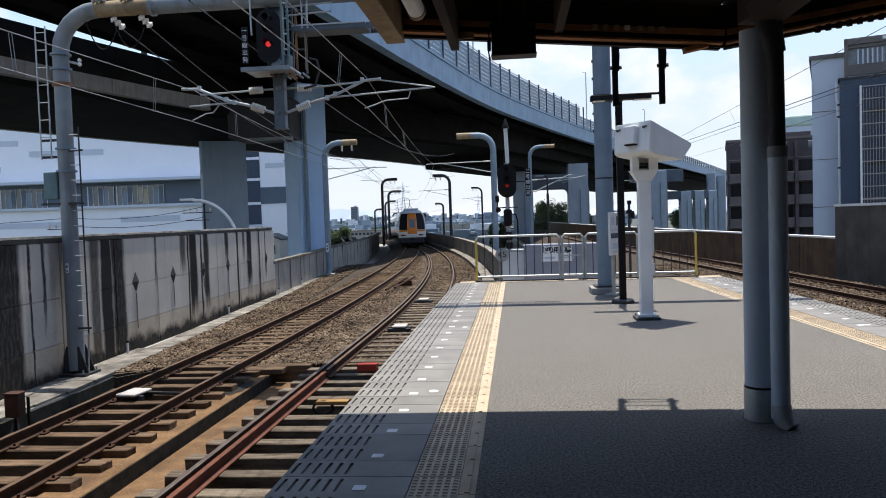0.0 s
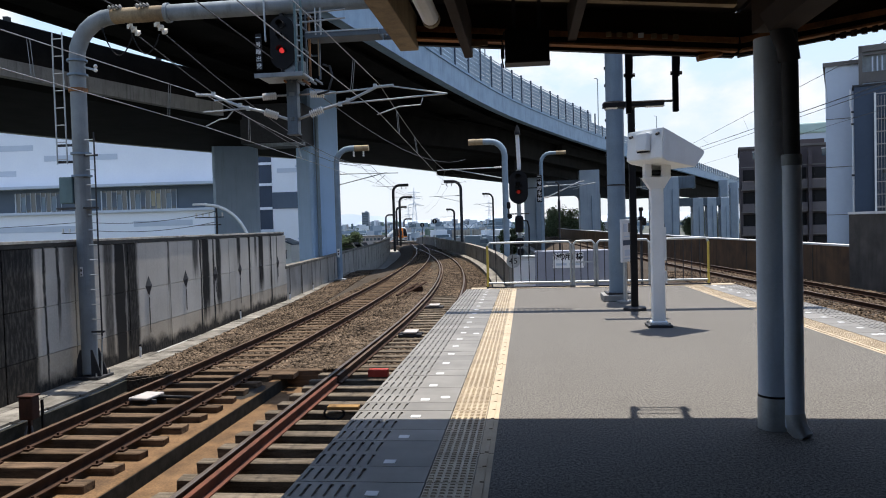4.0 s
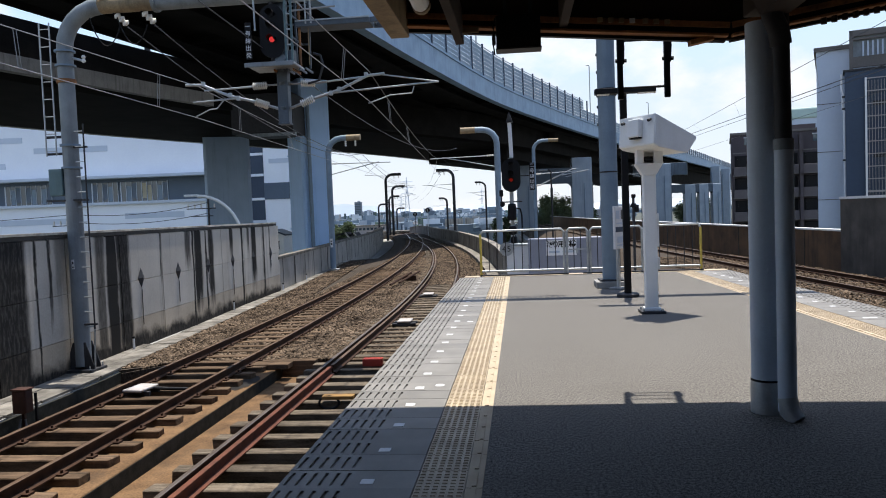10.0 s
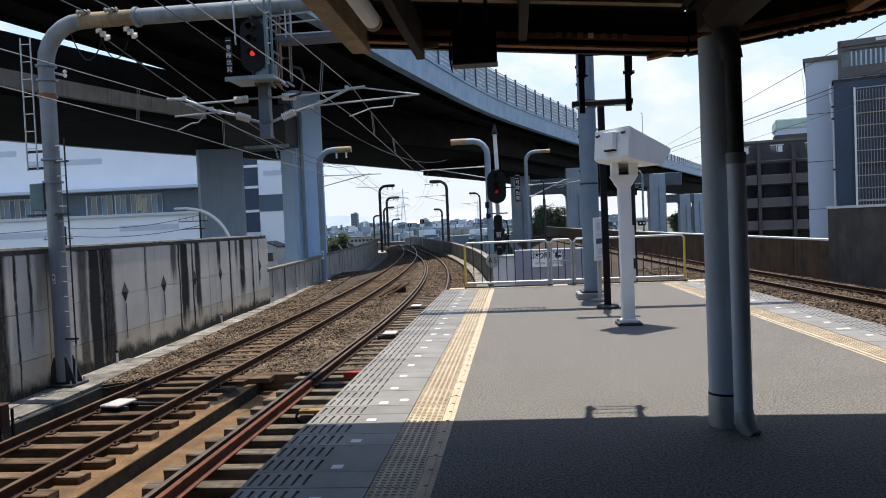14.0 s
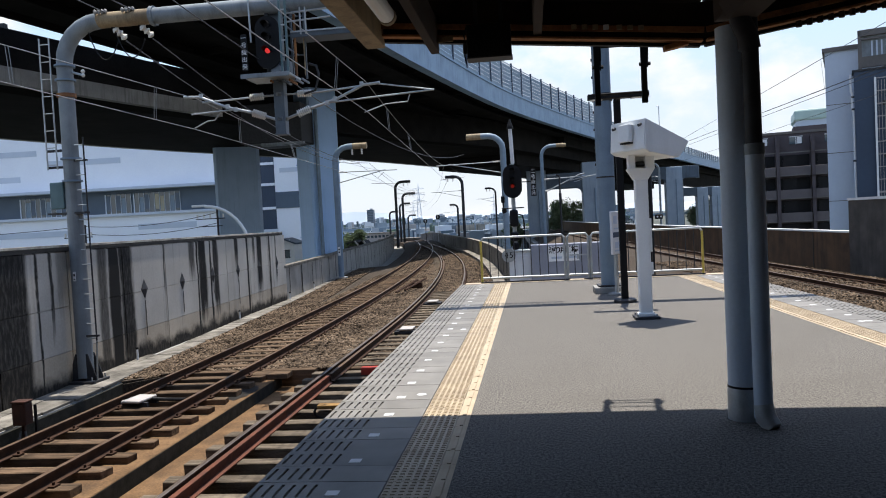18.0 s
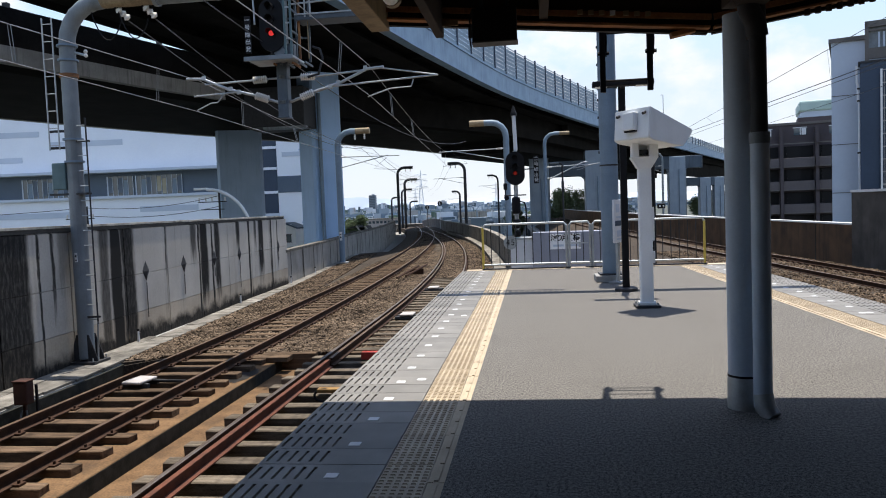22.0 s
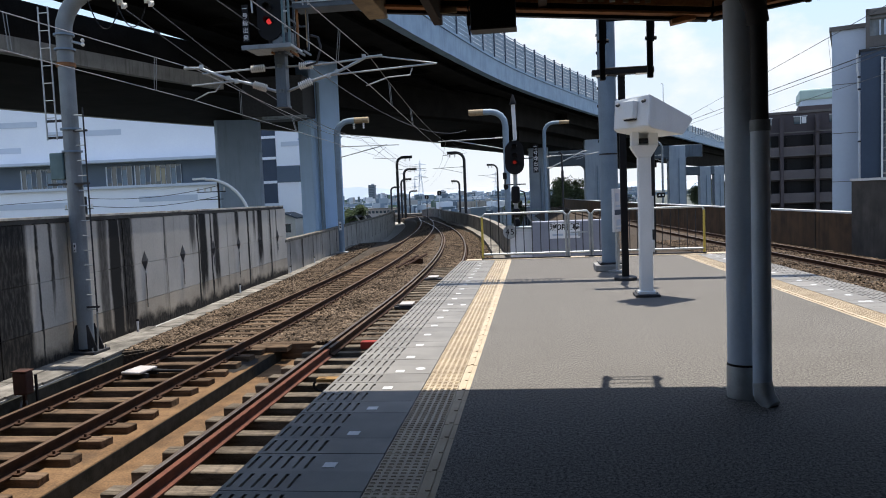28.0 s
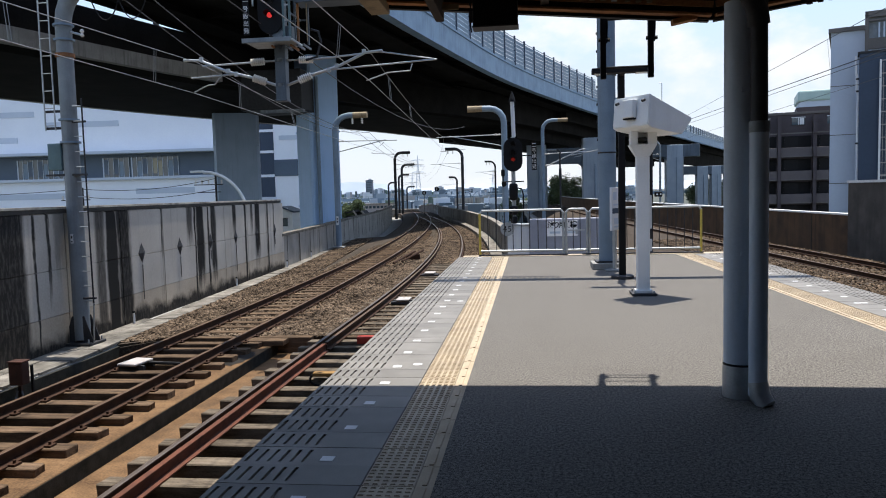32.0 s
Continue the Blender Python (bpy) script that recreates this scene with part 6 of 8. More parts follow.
    n = thing("station_notice_board", (2.03, 14.82, 0), "white notice board with dark bars on a steel leg", "notice board", rz=62)
    part("leg", boxes(((0, 0, 0.42), (0.1, 0.05, 0.84), None, 0.006)), M_GALV, n)
    part("base", boxes(((0, 0, 0.02), (0.34, 0.26, 0.04), None, 0.006)), M_CONC, n)
    bd = part("board", boxes(((0, -0.03, 1.22), (0.5, 0.05, 0.84), None, 0.01)), M_SIGNW, n)
    part("band", boxes(((0, -0.058, 1.18), (0.46, 0.006, 0.1))), M_NAVY, bd)
    for k, (x, z, w, h, m) in enumerate(((-0.1, 1.47, 0.16, 0.16, M_TOWER), (0.13, 1.47, 0.12, 0.18, M_APTL), (0, 1.3, 0.36, 0.03, M_TOWER), (0, 0.98, 0.3, 0.12, M_TOWER), (0, 0.87, 0.34, 0.03, M_TOWER))):
        part("print_bar", boxes(((x, -0.058, z), (w, 0.005, h))), m, bd)
    # black post with a flat lamp on a short forward arm
    p = thing("lamp_post", (2.02, 13.5, 0), "black square post with a flat twin lamp", "lamp post")
    part("post", boxes(((0, 0, 1.81), (0.115, 0.115, 3.62), None, 0.006)), M_BLACK, p)
    part("base", tubes([0.2, 0.2, 0.17], [(0, 0, 0), (0, 0, 0.05), (0, 0, 0.07)], n=20), M_DARK, p)
    part("arm", boxes(((0, -0.26, 3.6), (0.06, 0.56, 0.06))), M_BLACK, p)
    part("lamp", boxes(((-0.035, -0.5, 3.6), (1.02, 0.18, 0.09), None, 0.01)), M_BLACK, p)
    for x, w in ((0.33, 0.3), (-0.4, 0.2)):
        part("diffuser", boxes(((x, -0.5, 3.549), (w, 0.13, 0.012))), M_IVORY, p, "white diffuser")


def build_monitor():
    p = thing("monitor_pillar", (2.07, 11.4, 0), "ivory steel pillar with a hooded platform monitor", "monitor pillar")
    part("column", boxes(((0, 0, 1.05), (0.19, 0.16, 2.08), None, 0.02)), M_IVORY, p)
    part("conduit", boxes(((0.115, 0, 1.25), (0.03, 0.05, 0.5)), ((0.115, 0, 0.75), (0.035, 0.06, 0.18))), M_IVORY, p)
    part("base_plate", boxes(((0, 0, 0.02), (0.36, 0.36, 0.04), None, 0.006)), M_DARK, p, "dark base plate")
    part("base_collar", boxes(((0, 0, 0.06), (0.24, 0.22, 0.05), None, 0.01)), M_IVORY, p)
    for sx_, sy_ in ((-1, -1), (1, -1), (-1, 1), (1, 1)):
        part("bolt", tubes(0.014, [(0.14 * sx_, 0.14 * sy_, 0.03), (0.14 * sx_, 0.14 * sy_, 0.075)], n=6), M_GALV, p)
    bm = bmesh.new()
    lo = [bm.verts.new((sx_ * 0.1, sy_ * 0.09, 2.08)) for sx_, sy_ in ((-1, -1), (1, -1), (1, 1), (-1, 1))]
    hi = [bm.verts.new((sx_ * 0.2, sy_ * 0.13, 2.25)) for sx_, sy_ in ((-1, -1), (1, -1), (1, 1), (-1, 1))]
    bm.faces.new(lo[::-1])
    bm.faces.new(hi)
    for k in range(4):
        bm.faces.new((lo[k], lo[(k + 1) % 4], hi[(k + 1) % 4], hi[k]))
    part("head_bracket", bm, M_IVORY, p, "flared cream bracket")
    part("yoke", boxes(((-0.13, 0, 2.35), (0.1, 0.24, 0.24), None, 0.01), ((0.13, 0, 2.35), (0.13, 0.24, 0.24), None, 0.01), ((0, 0.08, 2.35), (0.2, 0.06, 0.22))), M_IVORY, p)
    part("pivot", tubes(0.04, [(-0.12, 0, 2.32), (0.12, 0, 2.32)], n=10), M_DARK, p)
    # hooded case: a wedge that narrows towards the hood's lip
    bm = bmesh.new()
    rot = pose(0, 0, 0, 0, 0, 38)
    prof = [(-0.44, 2.50), (-0.40, 2.94), (0.47, 2.63), (0.47, 2.58), (0.27, 2.38), (0.1, 2.40), (-0.36, 2.46)]
    a = [bm.verts.new(rot @ Vector((s, -0.35, z))) for s, z in prof]
    b = [bm.verts.new(rot @ Vector((s, 0.35, z))) for s, z in prof]
    bm.faces.new(a[::-1])
    bm.faces.new(b)
    for k in range(len(prof)):
        bm.faces.new((a[k], a[(k + 1) % len(prof)], b[(k + 1) % len(prof)], b[k]))
    bmesh.ops.bevel(bm, geom=list(bm.edges), offset=0.012, segments=2, affect="EDGES")
    case = part("monitor_case", bm, M_IVORY, p, "ivory hooded monitor case")
    case.matrix_basis = pose(0.13, 0.0, 0.0)
    q = part("rear_cover", boxes(((-0.47, -0.02, 2.75), (0.09, 0.21, 0.26), pose(0, 0, 0, 0, 6, 0).to_3x3(), 0.012)), M_IVORY, case, "raised rear cover")
    q.matrix_basis = pose(0, 0, 0, 0, 0, 38)
    # black strip under the cover, a shadow line put in as colour
    q = part("cover_shadow_gap", boxes(((-0.462, -0.02, 2.61), (0.07, 0.19, 0.022))), M_BLACK, case)
    q.matrix_basis = pose(0, 0, 0, 0, 0, 38)
    for yy in (-0.27, 0.24):
        q = part("latch", tubes(0.022, [(-0.42, yy, 2.86), (-0.47, yy, 2.84)], n=8), M_DARK, case)
        q.matrix_basis = pose(0, 0, 0, 0, 0, 38)


def build_fence():
    y = 18.52
    f = thing("end_fence", (0, y, 0), "galvanised platform end fence with yellow posts and dark bars", "fence")
    def section(x0, x1, left, right, step):
        part("top_rail", tubes(0.028, [(x0, 0, 1.06), (x0 + 0.06, 0, 1.14), (x1 - 0.06, 0, 1.14), (x1, 0, 1.06)], n=10), M_GALV, f, "bright galvanised rail", smooth=True)
        part("bottom_rail", tubes(0.028, [(x0, 0, 0.13), (x1, 0, 0.13)], n=10), M_GALV, f, "bright galvanised rail", smooth=True)
        for x, m in ((x0, left), (x1, right)):
            part("post", tubes(0.03, [(x, 0, 0.0), (x, 0, 1.07)], n=10), m, f, "yellow painted post" if m is M_FENCEY else "", smooth=True)
        n = int((x1 - x0) / step)
        for k in range(1, n):
            x = x0 + (x1 - x0) * k / n
            part("bar", tubes(0.011, [(x, 0, 0.13), (x, 0, 1.14)], n=6), M_DARK, f)
    section(-0.87, 1.2, M_FENCEY, M_GALV, 0.19)
    section(1.27, 1.78, M_GALV, M_GALV, 0.17)
    section(1.84, 3.1, M_GALV, M_GALV, 0.18)
    section(3.12, 4.5, M_GALV, M_FENCEY, 0.19)
    part("base_angle", boxes(((0.2, 0, 0.02), (2.2, 0.1, 0.04)), ((3.1, 0, 0.02), (2.9, 0.1, 0.04))), M_DARK, f, "dark base angle")
    part("latch", boxes(((1.52, -0.03, 0.62), (0.42, 0.02, 0.03)), ((1.52, -0.04, 0.58), (0.05, 0.03, 0.12))), M_GALV, f, "sliding gate latch")
    s = thing("crossing_ramp_box", (0.72, 21.4, -2.2), "grey steel equipment boxes with a white paper notice", "equipment box")
    part("body", boxes(((0.68, 0.2, 1.5), (2.1, 0.5, 3.0), None, 0.02)), M_LAVENDER, s)
    nt = part("notice", boxes(((0.57, -0.07, 2.72), (0.86, 0.012, 0.43), None, 0.002)), M_PAPER, s, "white paper notice with black characters")
    for k, ch in enumerate("渡り用桟橋"):
        cu = bpy.data.curves.new("character", "FONT")
        cu.body, cu.size, cu.align_x, cu.align_y, cu.extrude, cu.offset = ch, 0.2, "CENTER", "CENTER", 0.001, 0.006
        cu.materials.append(M_BLACK)
        o = new("character", cu)
        o.parent = nt
        o.matrix_basis = pose(0.57 - 0.32 + 0.16 * k, -0.08, 2.82, 90, 0, 0)
    part("print_bar", boxes(((0.37, -0.078, 2.61), (0.3, 0.004, 0.06)), ((0.77, -0.078, 2.61), (0.34, 0.004, 0.06))), M_TOWER, nt)
    r = thing("relay_cabinet", (0.08, 21.9, -2.2), "pale grey relay cabinets with latches behind the fence", "cabinet")
    part("body", boxes(((0, 0, 1.4), (0.72, 0.5, 2.8), None, 0.02)), M_SIGNW, r)
    part("lid", boxes(((0, 0, 2.83), (0.78, 0.56, 0.06), None, 0.015)), M_GALV, r)
    part("door", boxes(((0.08, -0.26, 2.4), (0.44, 0.02, 0.6), None, 0.006)), M_SIGNW, r)
    part("meter", boxes(((0.33, -0.3, 2.2), (0.13, 0.1, 0.16), None, 0.01), ((0.55, -0.2, 2.1), (0.24, 0.1, 0.3), None, 0.01)), M_BLACK, r)
    part("gauge", tubes(0.045, [(0.42, -0.3, 2.5), (0.42, -0.34, 2.5)], [(0.45, -0.3, 2.35), (0.45, -0.34, 2.35)], n=10), M_SIGNW, r)
    part("speed_disc", tubes(0.2, [(-0.36, -0.285, 2.72), (-0.36, -0.3, 2.72)], n=24), M_GALV, r, "round pale speed disc")
    for k, ch in enumerate("45"):
        cu = bpy.data.curves.new("character", "FONT")
        cu.body, cu.size, cu.align_x, cu.align_y, cu.extrude = ch, 0.24, "CENTER", "CENTER", 0.001
        cu.materials.append(M_BLACK)
        o = new("character", cu)
        o.parent = r
        o.matrix_basis = pose(-0.43 + 0.14 * k, -0.312, 2.72, 90, 0, 0)


def build_signal_two():
    s = thing("signal_post", (-0.08, 21.8, -2.2), "black oval signal with a dim red light on a short mast", "railway signal")
    part("mast", tubes(0.06, [(0, 0.12, 0.0), (0, 0.12, 5.4)], n=12), M_GALV, s)
    signal_head(s, 0.55, 0.98, (0.32, 0.06, -0.14), 4.88, 0, M_LEDDIM)
    part("antenna", tubes([0.05, 0.058, 0.058, 0.075, 0.02], [(0.03, 0.1, 5.4), (0.03, 0.1, 5.44), (0.0, 0.1, 6.42), (0.0, 0.1, 6.46), (0.0, 0.1, 6.66)], n=14), M_SIGNW, s, "white tube with a black tip")
    part("antenna_tip", tubes([0.1, 0.085, 0.015], [(0.0, 0.1, 6.42), (0.0, 0.1, 6.5), (0.0, 0.1, 6.72)], n=14), M_BLACK, s, "black pointed tip")
    part("cross_arm", tubes(0.02, [(-0.35, 0.1, 4.1), (0.3, 0.1, 4.1)], [(-0.3, 0.1, 4.35), (-0.3, 0.1, 3.95)], n=6), M_DARK, s)
    part("speaker", boxes(((-0.3, 0, 4.36), (0.11, 0.18, 0.2), None, 0.03)), M_BLACK, s)
    part("small_horn", tubes([0.04, 0.075], [(-0.27, 0.05, 4.06), (-0.27, -0.14, 4.03)], n=12), M_BLACK, s)
    part("lower_lamp", boxes(((0.0, -0.03, 3.8), (0.25, 0.24, 0.5), None, 0.07)), M_BLACK, s)
    part("lower_lamp", boxes(((0.0, -0.03, 3.26), (0.24, 0.2, 0.26), None, 0.06)), M_BLACK, s)
    part("lower_lamp", boxes(((0.02, -0.03, 2.98), (0.18, 0.2, 0.2), None, 0.05)), M_BLACK, s)
    part("cable_loop", tubes(0.025, [(0.08, 0.06, 3.92), (0.24, 0.06, 3.88), (0.28, 0.06, 3.7), (0.28, 0.06, 2.9)], n=6), M_BLACK, s)
    p = part("name_plate", boxes(((0.61, 0, 4.82), (0.15, 0.02, 0.8), None, 0.004)), M_BLACK, s, "black plate with white characters")
    part("plate_arm", boxes(((0.4, 0.08, 4.85), (0.5, 0.02, 0.03))), M_DARK, s)
    kanji("二号線出発", 0.135, 0.155, M_SIGNW, p, 0.61, -0.016, 5.13)
    d = thing("signal_post", (5.25, 31, -1.4), "black post with a small two-lamp signal beyond the fence", "railway signal")
    part("mast", tubes(0.12, [(0, 0, 0), (0, 0, 5.0)], n=12), M_BLACK, d)
    part("lamp_box", boxes(((0.33, -0.05, 2.75), (0.3, 0.2, 0.2), None, 0.03)), M_BLACK, d)
    part("lens", tubes(0.035, [(0.26, -0.16, 2.75), (0.26, -0.18, 2.75)], [(0.4, -0.16, 2.75), (0.4, -0.18, 2.75)], n=10), M_SIGNW, d)
    part("bell", tubes([0.16, 0.1], [(-0.44, -0.05, 3.0), (-0.44, -0.05, 3.16)], n=12), M_BLACK, d)
    part("side_post", tubes(0.055, [(-0.44, 0, 0), (-0.44, 0, 3.4)], n=8), M_DARK, d)
    part("side_lamp", boxes(((-0.44, -0.05, 3.46), (0.16, 0.18, 0.16), None, 0.03)), M_BLACK, d)
    part("side_lamp", boxes(((-0.32, -0.05, 2.95), (0.16, 0.18, 0.3), None, 0.03)), M_BLACK, d)


build_canopy()
build_sky_blockers()
build_portal()
build_signal_one()
bracket(-1, "grey steel bracket with white insulators over the outer track")
bracket(1, "grey steel bracket with white insulators over the platform track")
build_wires()
build_masts()
build_monitor()
build_fence()
build_signal_two()


# ---- beyond the railway ----
def build_factory():
    """A long white plant with a slate band of windows; its front faces the tracks at a slant."""
    f = thing("factory_building", (-72, 92, -8), "long white-clad factory with a dark slate window band", "factory", rz=4)
    part("lower_wall", boxes(((10.5, 12, 6.3), (49, 24, 12.6))), M_FACTORY, f, "white lower cladding")
    part("band_wall", boxes(((9.5, 11.9, 14.3), (48, 23.8, 3.4))), M_FACDARK, f, "slate blue band")
    part("upper_wall", boxes(((1.5, 13, 20.2), (65, 25.5, 8.3))), M_FACTORY, f, "white upper cladding")
    part("canopy", boxes(((10, -0.7, 16.15), (50, 2.4, 0.35))), M_TOWER, f, "grey projecting eave")
    part("sill", boxes(((10.5, -0.25, 12.75), (49.4, 0.6, 0.35))), M_TOWER, f)
    for x0, n, tone in ((4.0, 9, 0), (15.8, 5, 0), (19.7, 9, 1)):
        w = part("window", boxes(((x0 + n * 0.35, -0.06, 14.15), (n * 0.7, 0.1, 2.7))), M_GLASS, f, "tall glass strip with pale mullions")
        for k in range(n + 1):
            part("mullion", boxes(((x0 + k * 0.7, -0.14, 14.15), (0.06 if k else 0.16, 0.08, 2.7))), M_TOWER, w)
        # tinted panels before the glass, in place of its blue and yellow reflections
        for k in range(n):
            if (k * 7 + n) % 3:
                part("blind", boxes(((x0 + k * 0.7 + 0.35, -0.12, 14.3 - 0.3 * (k % 2)), (0.5, 0.02, 2.0))), M_PANETAN if tone and 2 < k < 7 else M_STEELBLUE if k % 2 else M_FACDARK, w)
    for x, z, w in ((2, 21.6, 9), (13, 20.1, 10), (-2, 18.2, 12), (28, 22.0, 8), (24, 11.0, 8), (4, 10.6, 16), (36, 9.4, 6)):
        part("grey_panel", boxes(((x, 0.22 if z > 16 else -0.02, z), (w, 0.06, 0.75))), M_TOWER, f, "pale grey strip panel")
    enlarge(f, 1.35)
    g = thing("dark_annexe", (-36.5, 96, -8), "dark glass annexe with white bands", "building")
    part("wall", boxes(((0.2, 6, 10.5), (5.2, 12, 21))), M_NAVY, g)
    for z in (12.6, 15.8, 18.6):
        part("band", boxes(((0.2, -0.08, z), (5.25, 0.1, 0.35))), M_FACTORY, g)
    part("white_wing", boxes(((5.4, 4.5, 10.4), (5.1, 9, 20.8))), M_FACTORY, g, "white wing")
    part("wing_band", boxes(((5.4, -0.06, 13.6), (5.1, 0.1, 2.2))), M_FACDARK, g, "slate window band")
    part("wing_panel", boxes(((5.6, -0.04, 17.6), (4, 0.06, 0.6))), M_TOWER, g)
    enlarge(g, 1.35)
    h = thing("small_house", (-25.1, 75, -8), "small pale house with a dark gabled roof and one window", "house")
    part("wall", boxes(((0, 0, 4.1), (2.3, 3, 8.2))), M_IVORY, h)
    for s in (-1, 1):
        part("roof", boxes(((s * 0.68, 0, 8.4), (1.5, 3.4, 0.14), pose(0, 0, 0, 0, s * 22, 0).to_3x3())), M_FACDARK, h, "dark gabled roof")
    part("gable", boxes(((0, -1.3, 8.3), (1.3, 0.2, 0.5))), M_IVORY, h)
    wn_ = part("window", boxes(((0.15, -1.52, 7.1), (1.0, 0.08, 0.75))), M_GLASS, h)
    part("window_frame", boxes(((0.15, -1.57, 7.5), (1.1, 0.06, 0.07)), ((0.15, -1.57, 6.7), (1.1, 0.06, 0.07)), ((0.15, -1.57, 7.1), (0.05, 0.06, 0.8))), M_DARK, wn_)
    part("awning", boxes(((0.2, -1.8, 6.2), (1.9, 0.6, 0.2))), M_SIGNW, h)


def build_towers():
    t = thing("grey_tower_block", (20.95, 54, -8), "grey panelled block with a navy wing and white pipes", "building", rz=-22)
    part("wall", boxes(((5.5, 6, 9.9), (11, 12, 19.8))), M_TOWER, t, "pale grey panel wall")
    part("parapet", boxes(((5.5, 6, 19.94), (11.3, 12.3, 0.28))), M_APTL, t, "grey-brown parapet")
    for z in (5.0, 9.6, 12.9, 16.2):
        part("panel_joint", boxes(((0.93, -0.01, z), (1.86, 0.03, 0.04))), M_APTL, t)
    nv = part("navy_wing", boxes(((7.9, -0.8, 9.0), (12.4, 1.55, 18.0))), M_NAVY, t, "navy blue panel wing")
    part("wing_cap", boxes(((7.9, -0.8, 18.07), (12.6, 1.7, 0.12))), M_DARK, nv)
    dp = part("drain_pipe", tubes(0.07, [(1.64, -1.4, 0), (1.64, -1.4, 15.4), (1.56, -1.4, 15.6), (1.56, -1.4, 16.6), (1.5, -1.4, 16.8), (1.5, -1.4, 17.9)], n=8), M_SIGNW, t, "white drain pipe")
    for z in (7.2, 12.2, 15.6, 16.4):
        part("pipe_clamp", boxes(((1.64, -1.42, z), (0.24, 0.14, 0.12))), M_DARK, dp)
    fr = part("balcony_screen", boxes(((2.9, -1.75, 11.7), (0.12, 0.12, 11.6))), M_IVORY, t, "ivory slatted balcony screen")
    for z in [5.95 + 0.82 * k for k in range(15)]:
        part("rail", boxes(((8.2, -1.76, z), (10.6, 0.06, 0.06 + 0.06 * (round(z * 10) % 4 == 0)))), M_PLATE, fr)
    part("screen_post", boxes(((13.6, -1.75, 11.7), (0.12, 0.12, 11.6))), M_IVORY, fr)
    for k in range(60):
        part("slat", boxes(((3.07 + 0.175 * k, -1.72, 11.6), (0.028, 0.05, 11.4))), M_PLATE, fr)
    for z in (5.9, 9.0, 12.4, 15.8):
        part("balcony_floor", boxes(((8.4, -1.68, z), (10.2, 0.06, 0.3))), M_DARK, fr)
    rf = part("roof_frame", boxes(((2.2, 0.3, 19.2), (0.22, 0.22, 2.8)), ((8, 0.3, 20.4), (11.8, 0.22, 0.4)), ((8, 0.3, 20.0), (11.6, 0.12, 0.1)), ((8, 0.3, 18.5), (11.6, 0.2, 0.7))), M_APTL, t, "grey roof frame with louvres")
    part("roof_screen", boxes(((8, 0.5, 19.3), (11.4, 0.1, 2.2))), M_POST, rf, "grey back panel")
    for k in range(36):
        part("louvre", boxes(((2.9 + 0.28 * k, 0.36, 19.3), (0.09, 0.08, 1.1))), M_TOWER, rf)
    rf.matrix_basis = pose(-0.1, -1.35, 0.15)
    part("skylight", boxes(((8.6, 0.16, 20.42), (8.6, 0.06, 0.18))), M_SIGNW, rf)
    part("roof_lamp", tubes(0.2, [(4.9, -1.6, 18.0), (4.9, -1.72, 18.0)], n=12), M_SIGNW, t)

    a = thing("apartment_block", (28.0, 100, -8), "dark brown apartment block with rows of balconies", "apartment block", rz=-15)
    part("wall", boxes(((9, 7, 9.2), (18, 14, 18.4))), M_APT, a, "dark brown wall")
    part("roof_edge", boxes(((9, 7, 18.55), (18.3, 14.3, 0.3))), M_APTL, a)
    part("penthouse", boxes(((8.5, 8, 19.2), (4, 4, 1.2))), M_APT, a)
    for fl in range(6):
        z = 1.6 + 2.9 * fl
        for x0 in (0.3, 4.3, 8.3):
            if fl < 5:
                # flat black panel that stands in for a balcony's shaded recess
                part("recess", boxes(((x0 + 1.75, -0.03, z + 1.75), (3.4, 0.06, 1.5))), M_BLACK, a)
                b = part("balcony", boxes(((x0 + 1.75, -0.6, z + 0.45), (3.6, 1.2, 1.1), None, 0.03)), M_APTB, a, "dark brown balcony front")
                part("door_glass", boxes(((x0 + 1.2, -0.08, z + 1.6), (1.6, 0.04, 1.7))), M_LENS, b)
            else:
                w = part("window", boxes(((x0 + 2.0, -0.05, z + 1.4), (1.5, 0.08, 0.9))), M_GLASS, a)
                part("window_frame", boxes(((x0 + 2.0, -0.1, z + 1.4), (0.08, 0.04, 0.9)), ((x0 + 2.0, -0.1, z + 1.9), (1.6, 0.04, 0.08)), ((x0 + 2.4, -0.1, z + 1.4), (0.5, 0.03, 0.8))), M_SIGNW, w)
        part("slab_edge", boxes(((6.2, -1.24, z - 0.12), (12.2, 0.06, 0.14))), M_APTL, a)
        part("stair_landing", boxes(((8.1, -0.9, z + 0.4), (0.4, 1.8, 1.2))), M_APT, a)
        st = part("stair_balcony", boxes(((13.2, -1.3, z + 0.2), (1.5, 2.4, 1.0), None, 0.03)), M_APTL, a, "open stair landing")
        part("handrail", boxes(((13.2, -2.5, z + 0.78), (1.5, 0.06, 0.08))), M_SIGNW, st)
    for x in (4.1, 8.1, 12.3):
        part("pilaster", boxes(((x, -0.7, 9), (0.4, 1.4, 18))), M_APT, a)


def build_green_block():
    g = thing("green_roofed_block", (56.5, 152, -8), "pale block with a light green roof behind the apartments", "building", rz=-15)
    part("wall", boxes(((0, 0, 12.6), (8, 10, 25.2))), M_TOWER, g)
    part("roof", boxes(((0, 0, 26.2), (8.6, 10.6, 2.0), None, 0.3)), M_PALEGREEN, g, "light green metal roof")


